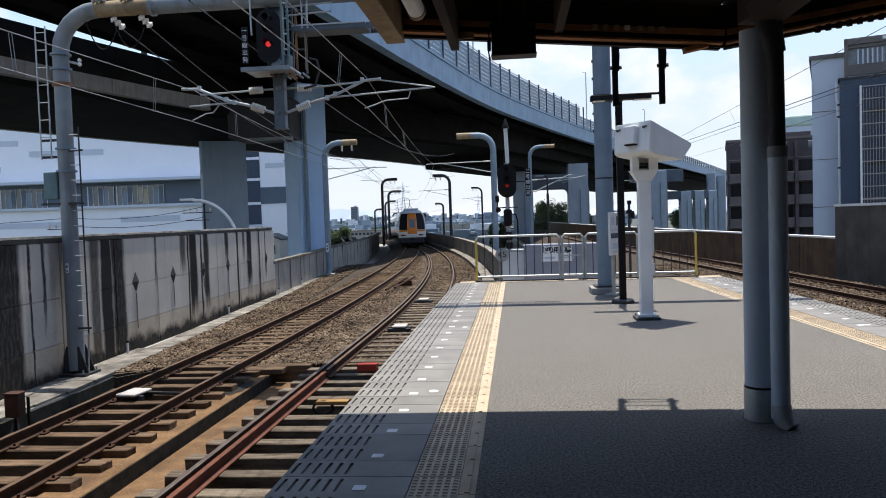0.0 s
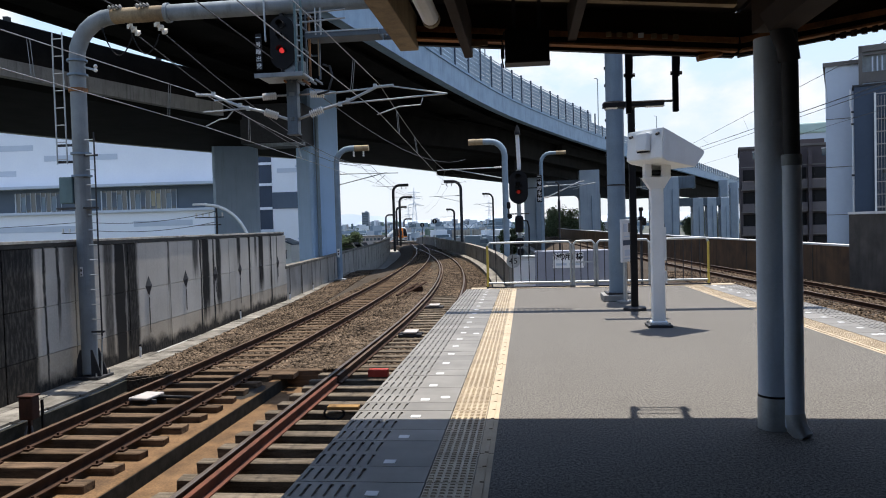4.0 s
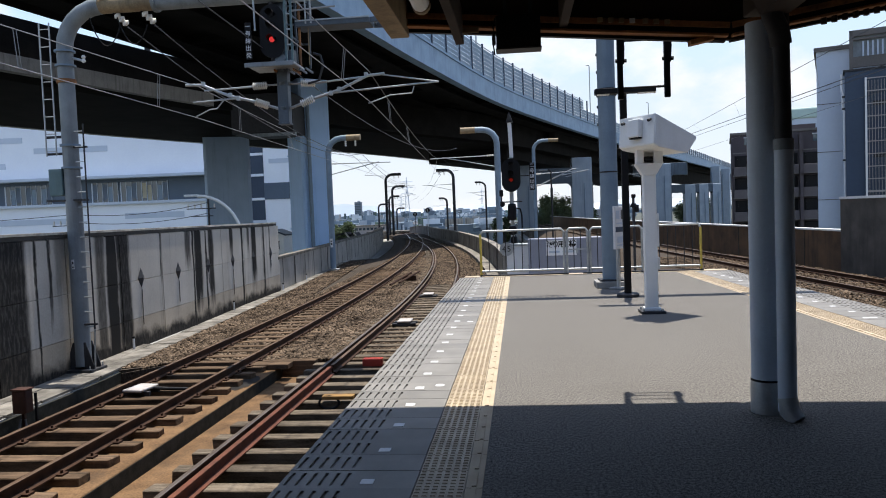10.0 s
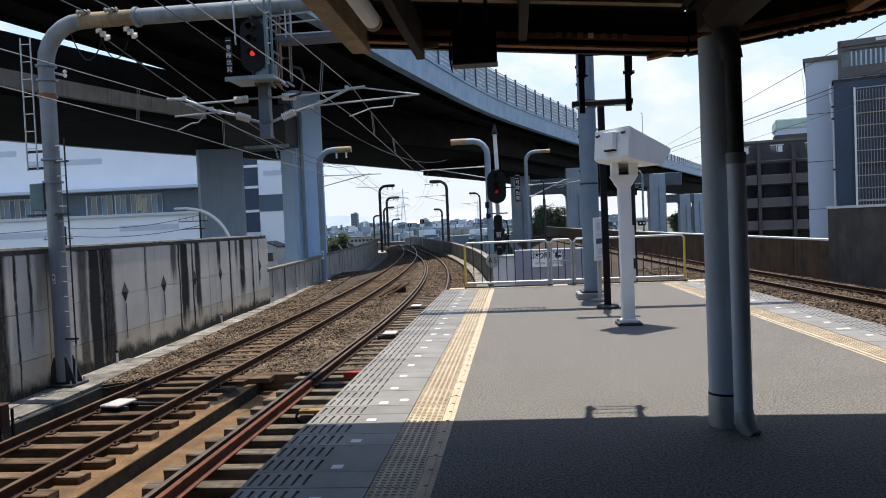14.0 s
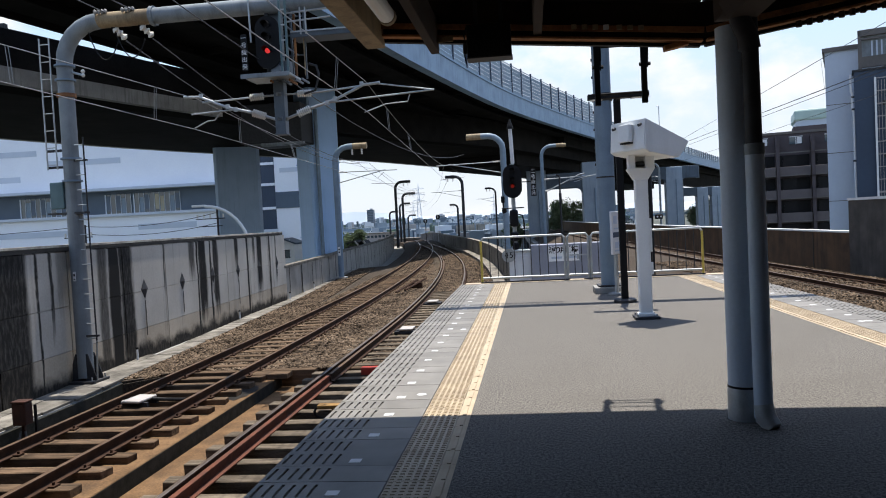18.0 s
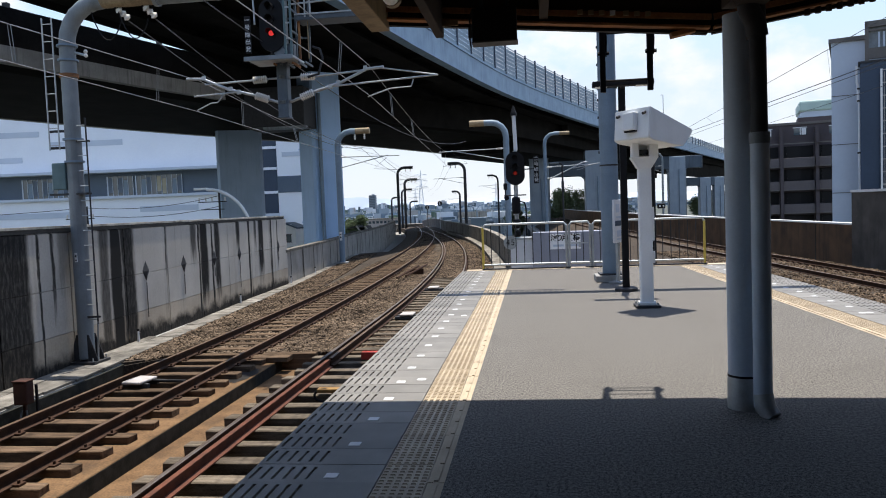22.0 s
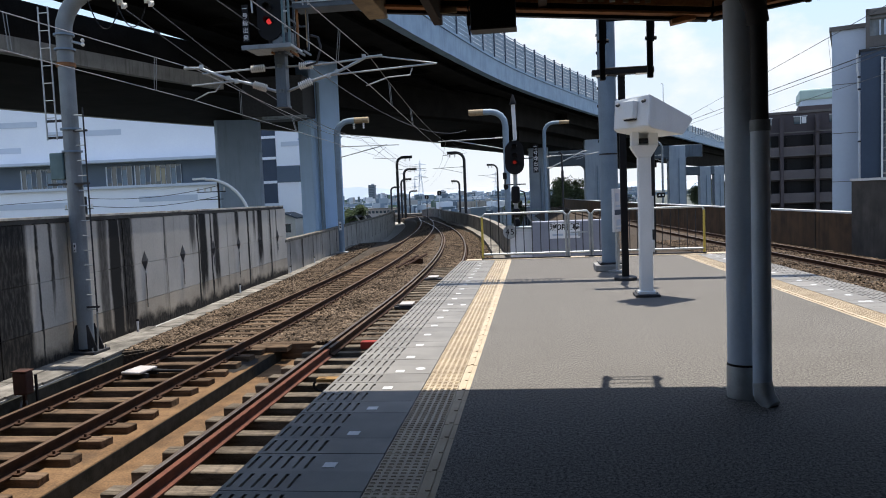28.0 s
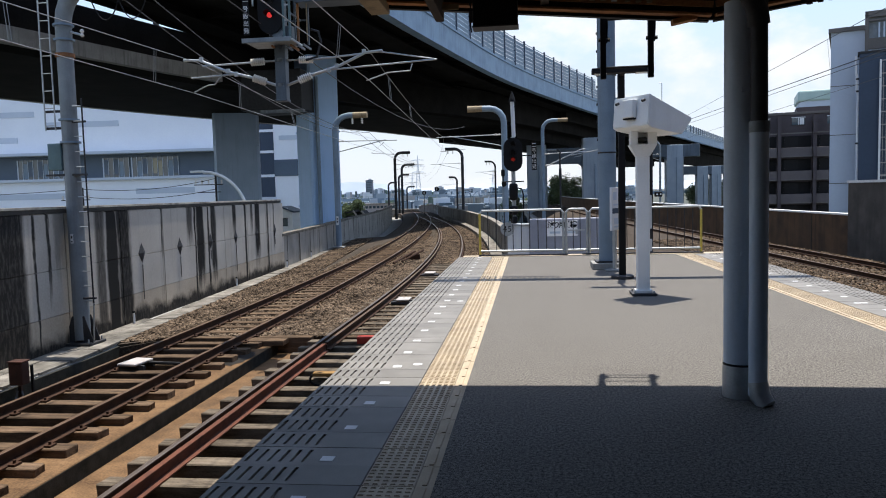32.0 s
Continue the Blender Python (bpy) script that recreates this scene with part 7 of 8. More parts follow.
def city_blocks():
    """Low roofs and blocks of the town to the horizon."""
    rng = np.random.default_rng(7)
    rows = []
    for k in range(13000):
        y = 170 + 2700 * rng.random() ** 1.75
        x = rng.uniform(-0.40, 0.16) * y - 8
        if y < 340 and line_one(y) - 14 < x < line_one(y) + 16:
            continue
        h = rng.uniform(3.2, 7.2) + (rng.random() < 0.05) * rng.uniform(2, 12) * min(1, y / 900)
        rows.append((x, y, rng.uniform(2.5, 5 + y * 0.005), rng.uniform(3, 8), h, rng.uniform(-0.7, 0.7)) if k % 30 else (x, y, 0.3, 0.3, h + rng.uniform(1, 4), 0.0))
    cube = np.array([(-1, -1, 0), (1, -1, 0), (1, 1, 0), (-1, 1, 0), (-1, -1, 2), (1, -1, 2), (1, 1, 2), (-1, 1, 2)], float) * 0.5
    faces = np.array([(4, 5, 6, 7), (0, 1, 5, 4), (1, 2, 6, 5), (2, 3, 7, 6), (3, 0, 4, 7)])
    vs = []
    for x, y, w, d, h, a in rows:
        c, s = math.cos(a), math.sin(a)
        q = cube * (w, d, h)
        vs.append(np.stack([q[:, 0] * c - q[:, 1] * s + x, q[:, 0] * s + q[:, 1] * c + y, q[:, 2] - 8], -1)[faces.reshape(-1)])
    me = bpy.data.meshes.new("town_roofs")
    me.from_pydata(np.concatenate(vs).tolist(), [], np.arange(len(rows) * 20).reshape(-1, 4).tolist())
    me.materials.append(M_HOUSES)
    tagged(new("town_roofs", me), "grey roofs and blocks of the distant town", "buildings", kind="stuff")
    # green clumps between the roofs, each of many small leaf faces
    vs, fs = [], []
    for k in range(520):
        y = 190 + 1500 * rng.random() ** 1.6
        x = rng.uniform(-0.36, 0.14) * y - 6
        if y < 340 and line_one(y) - 10 < x < line_one(y) + 14:
            continue
        r = rng.uniform(1.6, 4.2)
        c = rng.normal(0, 0.5, (80, 3)) * (r, r, r * 0.6) + (x, y, -8 + r * 0.9)
        u, v = rng.normal(0, 1, (80, 3)), rng.normal(0, 1, (80, 3))
        q = np.stack([c + u * 0.17 * r, c + v * 0.14 * r, c - u * 0.17 * r, c - v * 0.14 * r], 1)
        b = len(vs)
        vs += q.reshape(-1, 3).tolist()
        fs += [[b + 4 * i, b + 4 * i + 1, b + 4 * i + 2, b + 4 * i + 3] for i in range(80)]
    me = bpy.data.meshes.new("town_trees")
    me.from_pydata(vs, [], fs)
    me.materials.append(M_LEAF)
    tagged(new("town_trees", me), "green garden trees between the distant roofs", "trees", kind="stuff")
    for (x, y, w, d, h, lb) in ((-325, 1480, 13, 14, 41, "slim dark grey tower block far over the town"), (-268, 1300, 18, 14, 20, "grey block in the distant town"), (-225, 1250, 22, 14, 18, "pale block in the distant town"),
                                (-410, 1350, 20, 16, 19, "pale block in the distant town"), (-120, 1500, 24, 16, 19, "pale block in the distant town"), (-172, 1400, 16, 14, 22, "grey block in the distant town")):
        b = thing("distant_block", (x, y, -8), lb, "building", group="distant blocks")
        part("wall", boxes(((0, 0, h / 2), (w, d, h))), M_FACDARK if w == 13 else M_CITY, b)
        part("roof_house", boxes(((w * 0.1, 0, h + 1.2), (w * 0.4, d * 0.4, 2.4))), M_CITY, b)
        for fl in range(int(h / 3.4)):
            part("window_row", boxes(((0, -d / 2 - 0.05, 2 + 3.4 * fl), (w * 0.9, 0.1, 1.3))), M_GLASS, b)
    bm = bmesh.new()
    n = 90
    rnd = random.Random(3)
    top, bot = [], []
    for k in range(n + 1):
        x = -4200 + 8400 * k / n
        z = 28 + 45 * (0.5 + 0.5 * math.sin(k * 0.21 + 1)) + 18 * math.sin(k * 0.63) + rnd.uniform(-5, 5)
        top.append(bm.verts.new((x, 4700 - 0.00002 * x * x, max(20, z))))
        bot.append(bm.verts.new((x, 4650 - 0.00002 * x * x, -8)))
    for k in range(n):
        bm.faces.new((bot[k], bot[k + 1], top[k + 1], top[k]))
    tagged(part("backdrop", bm, M_HILL), "blue hills on the horizon with the haze put into their colour", "hills", kind="structure")


def pylon(x, y, h):
    p = thing("power_pylon", (x, y, -8), "grey lattice power pylon over the town", "pylon", group="power pylons")
    w = h * 0.07
    legs = [[(sx_ * w, sy_ * w, 0), (sx_ * w * 0.22, sy_ * w * 0.22, h * 0.72), (0, 0, h)] for sx_ in (-1, 1) for sy_ in (-1, 1)]
    part("legs", tubes(0.2, *legs, n=4), M_TOWER, p)
    br = []
    for k in range(8):
        z0, z1 = h * 0.72 * k / 8, h * 0.72 * (k + 1) / 8
        w0, w1 = w * (1 - 0.78 * k / 8), w * (1 - 0.78 * (k + 1) / 8)
        br += [[(-w0, -w0, z0), (w1, -w1, z1)], [(w0, -w0, z0), (-w1, -w1, z1)]]
    part("bracing", tubes(0.1, *br, n=4), M_TOWER, p)
    for z in (0.66, 0.78, 0.9):
        part("cross_arm", tubes(0.16, [(-h * 0.13, 0, h * z), (0, 0, h * z + h * 0.025), (h * 0.13, 0, h * z)], [(-h * 0.13, 0, h * z), (h * 0.13, 0, h * z)], n=4), M_TOWER, p)


def tree(x, y, z, h, r, seed, label="full green tree between the piers"):
    rnd = random.Random(seed)
    t = thing("tree", (x, y, z), label, "tree", group="trees beyond the viaduct")
    bm = bmesh.new()
    tube(bm, [(0, 0, 0), (0.1, 0, h * 0.35), (0.0, 0.1, h * 0.7)], [0.3, 0.22, 0.08], 8)
    for k in range(6):
        a = k * 1.05 + rnd.random()
        tube(bm, [(0, 0, h * (0.3 + 0.06 * k)), (math.cos(a) * r * 0.4, math.sin(a) * r * 0.4, h * (0.45 + 0.06 * k)), (math.cos(a) * r * 0.75, math.sin(a) * r * 0.75, h * (0.52 + 0.07 * k))], [0.12, 0.08, 0.03], 6)
    part("trunk", bm, M_TRUNK, t)
    n = 7600
    vs, fs = [], []
    centres = [(rnd.uniform(-0.6, 0.6) * r, rnd.uniform(-0.6, 0.6) * r, h * rnd.uniform(0.42, 0.92), r * rnd.uniform(0.3, 0.55)) for _ in range(16)]
    for k in range(n):
        cx, cy, cz, cr = centres[k % 16]
        d = Vector((rnd.gauss(0, 1), rnd.gauss(0, 1), rnd.gauss(0, 1))).normalized() * cr * rnd.uniform(0.4, 1.1)
        c = Vector((cx, cy, cz)) + d
        s = rnd.uniform(0.09, 0.24)
        u = Vector((rnd.gauss(0, 1), rnd.gauss(0, 1), rnd.gauss(0, 1))).normalized()
        v = u.cross(Vector((rnd.gauss(0, 1), rnd.gauss(0, 1), rnd.gauss(0, 1)))).normalized()
        b = len(vs)
        vs += [tuple(c + u * s), tuple(c + v * s * 0.6), tuple(c - u * s), tuple(c - v * s * 0.6)]
        fs.append((b, b + 1, b + 2, b + 3))
    me = bpy.data.meshes.new("crown")
    me.from_pydata(vs, [], fs)
    me.materials.append(M_LEAF)
    o = new("crown", me)
    o.parent = t
    return t


def build_far():
    city_blocks()
    for x, y, h in ((-101, 668, 45), (-162, 1015, 40), (-48, 980, 42)):
        pylon(x, y, h)
    base = [(8.5, 162, 12.9, 4.6), (5.2, 166, 11.2, 3.0), (7.0, 170, 12.8, 4.2), (13.6, 143, 9.6, 2.6), (-3.2, 143, 9.4, 2.0), (52.5, 236, 12.2, 4.0), (58, 260, 12.5, 5), (70, 280, 12, 4.6), (90, 300, 13, 5)]
    for k, (x, y, h, r) in enumerate(base):
        tree(x, y, -8, h, r, 20 + k)
    for k, (x, y, h, r) in enumerate(((-39.5, 150, 7.6, 2.2), (-46, 170, 8.0, 2.6), (-28.9, 120, 9.1, 1.9), (-31.6, 127, 8.5, 1.9), (-34.5, 134, 8.3, 2.0))):
        tree(x, y, -8, h, r, 50 + k, "bushy green tree beside the railway")
    # low factory roofs and a blue bridge far down the line
    b = thing("far_bridge", (-40, 420, -2), "blue-grey steel bridge far beyond the curve", "bridge")
    part("deck", boxes(((40, 0, 1.2), (260, 8, 1.6))), M_STEELBLUE, b)
    part("railing", boxes(((40, -4, 2.9), (260, 0.2, 0.25)), ((40, -4, 2.4), (260, 0.2, 0.12))), M_GALV, b)
    for k in range(26):
        part("post", boxes(((-88 + 10 * k, -4, 2.4), (0.3, 0.3, 1.4))), M_STEELBLUE, b)
    for k in range(9):
        part("arch", tubes(0.25, [(-10 + 9 * k, 0, 2), (-8 + 9 * k, 0, 4.2), (-6 + 9 * k, 0, 4.8), (-4 + 9 * k, 0, 4.2), (-2 + 9 * k, 0, 2)], n=6), M_STEELBLUE, b)
    for y, z, x0, x1, h, lb in ((180, -0.8, -18, -8, 2.2, "pale concrete wall of a far track"), (260, -3.2, -40, 20, 2.0, "long grey wall beyond the curve")):
        w = thing("far_parapet", (0, y, z), lb, "wall")
        part("wall", boxes((((x0 + x1) / 2, 0, -2.5), (x1 - x0, 0.6, 5.0 + h))), M_LOWWALL, w)
        part("coping", boxes((((x0 + x1) / 2, 0, 0.1 + h / 2), (x1 - x0, 0.7, 0.2))), M_CONC, w)
    # poles and lamps behind the near wall
    l = thing("street_lamp", (-13.2, 34.5, -8), "curved white street lamp behind the wall", "street lamp")
    arc_pts = [(-2.2 + 2.2 * math.cos(radians(a)), 0, 8.6 + 2.35 * math.sin(radians(a))) for a in range(0, 91, 9)]
    part("pole", tubes(0.075, [(0, 0, 0)] + arc_pts, n=10), M_IVORY, l, smooth=True)
    part("lamp_head", boxes(((-2.5, 0, 10.98), (0.7, 0.22, 0.12), None, 0.04)), M_IVORY, l)
    for x, y, h in ((-28.5, 45, 10.6), (-20.3, 47, 11.4)):
        q = thing("utility_pole", (x, y, -8), "dark utility pole with insulators behind the wall", "utility pole", group="utility poles")
        part("pole", tubes(0.07, [(0, 0, 0), (0, 0, h)], n=8), M_DARK, q)
        part("cross_arm", boxes(((-0.5, 0, h - 0.8), (2.0, 0.05, 0.06)), ((-0.5, 0, h - 1.3), (1.6, 0.05, 0.06))), M_DARK, q)
        for k in range(5):
            part("insulator", tubes(0.06, [(-1.4 + 0.45 * k, 0, h - 0.75), (-1.4 + 0.45 * k, 0, h - 0.5)], n=6), M_PORC, q)
    wire("town_cable", "thin dark cable between the utility poles", [((-60, 43, 3.2), (-28.5, 45, 2.5), 0.6), ((-28.5, 45, 2.5), (-20.3, 47, 3.0), 0.35), ((-28.5, 45, 2.0), (-20.3, 47, 2.3), 0.35)], 0.02, M_WIRE)
    for x, z in ((-15.77, 0.26), (-14.97, 0.22)):
        q = thing("stair_roof", (x, 67, -8), "small dark gabled stair roof with a pale verge", "roof", group="stair roofs")
        h = z + 8
        part("verge", boxes(((0.27, -0.8, h - 0.36), (0.95, 0.14, 0.13), pose(0, 0, 0, 0, 52, 0).to_3x3())), M_COPING, q, "pale verge board")
        part("slope", boxes(((0.27, 0.4, h - 0.36), (0.95, 2.2, 0.06), pose(0, 0, 0, 0, 52, 0).to_3x3())), M_DARK, q)
        part("slope", boxes(((-0.42, 0.4, h - 0.1), (0.9, 2.3, 0.06), pose(0, 0, 0, 0, -14, 0).to_3x3())), M_DARK, q)
        part("wall", boxes(((-0.25, 0.5, (h - 0.5) / 2), (1.0, 1.9, h - 0.5))), M_RWALL, q)
    h = thing("far_shed", (-26, 150, -8), "pale shed roof beyond the curve", "shed")
    part("wall", boxes(((0, 0, 3.2), (9, 5, 6.4))), M_CONC, h)
    part("roof", boxes(((0, 0, 6.5), (9.6, 5.6, 0.25))), M_WALKWAY, h)
    h = thing("station_shed", (-51.2, 250, -8), "long low cream building with a row of windows", "building", rz=14)
    part("wall", boxes(((0, 0, 3.3), (11, 5, 6.6))), M_PLATE, h)
    part("roof", boxes(((0, 0, 6.75), (11.8, 6, 0.3))), M_WALKWAY, h, "pale flat roof")
    for k in range(8):
        part("window", boxes(((-4.6 + 1.3 * k, -2.55, 5.6), (0.9, 0.1, 0.8))), M_GLASS, h)
    for x, y, z, r in ((-14.56, 104, 1.78, 0.3), (-12.75, 104, 2.28, 0.33)):
        q = thing("track_sign", (x, y, -1.6), "round black and white track sign on a thin pole", "sign", group="track signs")
        part("pole", tubes(0.045, [(0, 0, 0), (0, 0, z + 1.6)], n=6), M_SIGNW if x > -14 else M_DARK, q)
        part("disc", tubes(r, [(0, -0.1, z + 1.6), (0, -0.14, z + 1.6)], n=20), M_BLACK, q)
        part("mark", boxes(((0, -0.16, z + 1.6), (0.12, 0.02, 0.36), None, 0.0)), M_SIGNW, q)


# ---- things on and beside the track ----
def build_trackside():
    def item(name, at, label, cat, rows, group="", rz=0):
        t = thing(name, at, label, cat, group=group, rz=rz)
        for n, bm, m, lb in rows:
            part(n, bm, m, t, lb)
        return t
    item("track_beacon", (-6.42, 11.9, -1.26), "white flat beacon plate between the rails", "beacon",
         [("plate", boxes(((0, 0, 0.1), (0.36, 0.5, 0.05), None, 0.02)), M_PLATE, ""), ("frame", boxes(((0, -0.1, 0.035), (0.5, 0.06, 0.07)), ((0, 0.16, 0.035), (0.5, 0.06, 0.07))), M_DARK, ""),
          ("cable", tubes(0.03, [(0.18, 0.1, 0.08), (0.4, 0.2, 0.05), (0.75, 0.25, 0.04)], n=8), M_BLACK, "")], group="track beacons", rz=-8)
    for x, y in ((-2.98, 19.2), (-3.15, 25.6)):
        item("track_beacon", (x, y, -1.27), "white flat beacon plate on dark bearers", "beacon",
             [("plate", boxes(((0, 0, 0.11), (0.36, 0.5, 0.05), None, 0.02)), M_PLATE, ""), ("frame", boxes(((0, -0.16, 0.035), (0.62, 0.14, 0.07), None, 0.01), ((0, 0.16, 0.035), (0.62, 0.14, 0.07), None, 0.01)), M_DARK, "")], group="track beacons")
    item("red_track_box", (-2.85, 13.94, -1.26), "red box on a sleeper beside the platform", "box",
         [("body", boxes(((0.06, 0, 0.07), (0.38, 0.18, 0.14), None, 0.01)), M_REDBOX, "")])
    item("yellow_cable_clamp", (-2.83, 11.2, -1.26), "yellow bar with a coil of dark cable", "cable clamp",
         [("bar", boxes(((0.04, 0, 0.08), (0.5, 0.16, 0.06), None, 0.012)), M_OCHRE, "ochre yellow bar"),
          ("coil", tubes(0.02, [(-0.1 + 0.16 * math.cos(a * 0.5), -0.05, 0.0 + 0.1 * math.sin(a * 0.5)) for a in range(14)], n=6), M_BLACK, "")])
    item("bond_box", (-8.2, 11.36, -1.78), "rusty brown trackside junction box on a stake", "junction box",
         [("body", boxes(((0, 0, 0.55), (0.25, 0.2, 0.38), None, 0.025)), M_BOXBROWN, ""), ("lid", boxes(((0, 0, 0.756), (0.275, 0.225, 0.03), None, 0.01)), M_BOXBROWN, ""),
          ("stake", boxes(((0.2, 0.05, 0.34), (0.035, 0.035, 0.68))), M_BLACK, "black stake"), ("leg", boxes(((-0.02, 0.04, 0.15), (0.05, 0.05, 0.5))), M_BOXBROWN, ""),
          ("cable", tubes(0.018, [(-0.05, 0, 0.25), (-0.05, -0.1, 0.0), (-0.3, -0.4, -0.1), (-0.8, -0.9, -0.12)], [(0.03, 0, 0.25), (0.1, -0.05, 0.0), (0.5, 0.1, -0.05), (1.0, 0.3, -0.02)], n=6), M_CABLE, "grey cable")])
    item("trackside_cable", (-7.5, 11.6, -1.71), "grey cables looped beside the outer rail", "cable",
         [("strand", tubes(0.016, [(0, 0, 0), (0.2, 0.5, 0.1), (0.3, 0.9, 0.05), (0.1, 1.4, 0.12), (-0.1, 1.9, 0.0)], [(-0.2, 0.3, 0), (0.0, 0.9, 0.13), (0.35, 1.2, 0.12)], n=6), M_CABLE, ""),
          ("pipe", tubes(0.05, [(0.05, 2.2, 0.0), (0.15, 2.5, 0.16), (0.4, 2.9, 0.2)], n=8), M_BLACK, "")])
    item("spare_rail_ends", (-4.85, 31.0, -1.22), "rusty rail offcuts lying on the ballast", "rail offcuts",
         [("offcut", tubes(0.045, [(-0.3, -1.7, 0.07), (0.1, 1.5, 0.3)], n=6), M_RAIL, ""), ("offcut", tubes(0.045, [(-0.02, -1.2, 0.1), (0.4, 2.1, 0.3)], n=6), M_RAIL, ""),
          ("stand", boxes(((0.1, 0.9, 0.09), (0.6, 0.1, 0.22))), M_RAIL, "")])
    for y in (17.2, 24.6, 31.0, 36):
        item("marker_stub", (max(walkway_x(y) - 0.75, (west_wall_x(y) if y < 30.6 else low_wall_x(y)) + 0.12), y, -1.42), "short white marker stub on the walkway", "marker",
             [("stub", tubes(0.03, [(0, 0, 0), (0, 0, 0.28)], n=8), M_SIGNW, ""), ("cap", tubes(0.034, [(0, 0, 0.26), (0, 0, 0.31)], n=8), M_BLACK, "")], group="marker stubs")
    for y in (24, 28, 33.5, 40):
        item("marker_stub", (line_three(y) + 2.25, y, -1.5), "short white marker stub by the parapet", "marker",
             [("stub", tubes(0.035, [(0, 0, 0), (0, 0, 0.18)], n=8), M_SIGNW, "")], group="marker stubs")
    item("timber_crossing", (-5.1, 14.3, -1.36), "tan timber board across the slab edge", "board",
         [("board", boxes(((0.12, 0, 0.06), (0.86, 0.34, 0.1), None, 0.01)), M_SLEEPER, "")])
    # dark strip over the trough's side, in place of its shade
    item("trough_kerb", (0, 0, 0), "low dark strip for the shaded trough side between walkway and ballast", "kerb",
         [("kerb", swept([(walkway_x(y) + 0.006, y, 0) for y in (-14, 5, 14, 22, 30)], rect(0, 0.05, -2.2, -1.5)), M_SIDESHADE, "")])


# ---- the departing train ----
def nose(u, z):
    """A point of the rounded end: u across from -1 to 1, z up."""
    w = 1.39 - 0.16 * max(0.0, z - 2.2) - 0.62 * max(0.0, z - 3.1) ** 1.5
    y = 0.42 * abs(u) ** 2.6 + 0.20 * max(0.0, z - 1.7) + 0.55 * max(0.0, z - 3.1) ** 2 + 0.12 * max(0.0, 1.3 - z)
    return Vector((u * w, y, z))


def skin(u0, u1, z0, z1, out):
    """A curved panel of the end, standing proud of it by out."""
    bm = bmesh.new()
    n, k = 8, 8
    rows = []
    for layer in (0.0, out + 0.03):
        g = []
        for i in range(n + 1):
            for j in range(k + 1):
                p = nose(u0 + (u1 - u0) * i / n, z0 + (z1 - z0) * j / k)
                g.append(bm.verts.new((p.x * (1 + 0.012 * layer / 0.06), p.y + 0.03 - layer, p.z)))
        rows.append(g)
    at = lambda g, i, j: g[i * (k + 1) + j]
    for g in rows:
        for i in range(n):
            for j in range(k):
                bm.faces.new((at(g, i, j), at(g, i + 1, j), at(g, i + 1, j + 1), at(g, i, j + 1)))
    a, b = rows
    edge = [(i, 0) for i in range(n)] + [(n, j) for j in range(k)] + [(i, k) for i in range(n, 0, -1)] + [(0, j) for j in range(k, 0, -1)]
    for p, q in zip(edge, edge[1:] + edge[:1]):
        bm.faces.new((at(a, *p), at(a, *q), at(b, *q), at(b, *p)))
    return bm


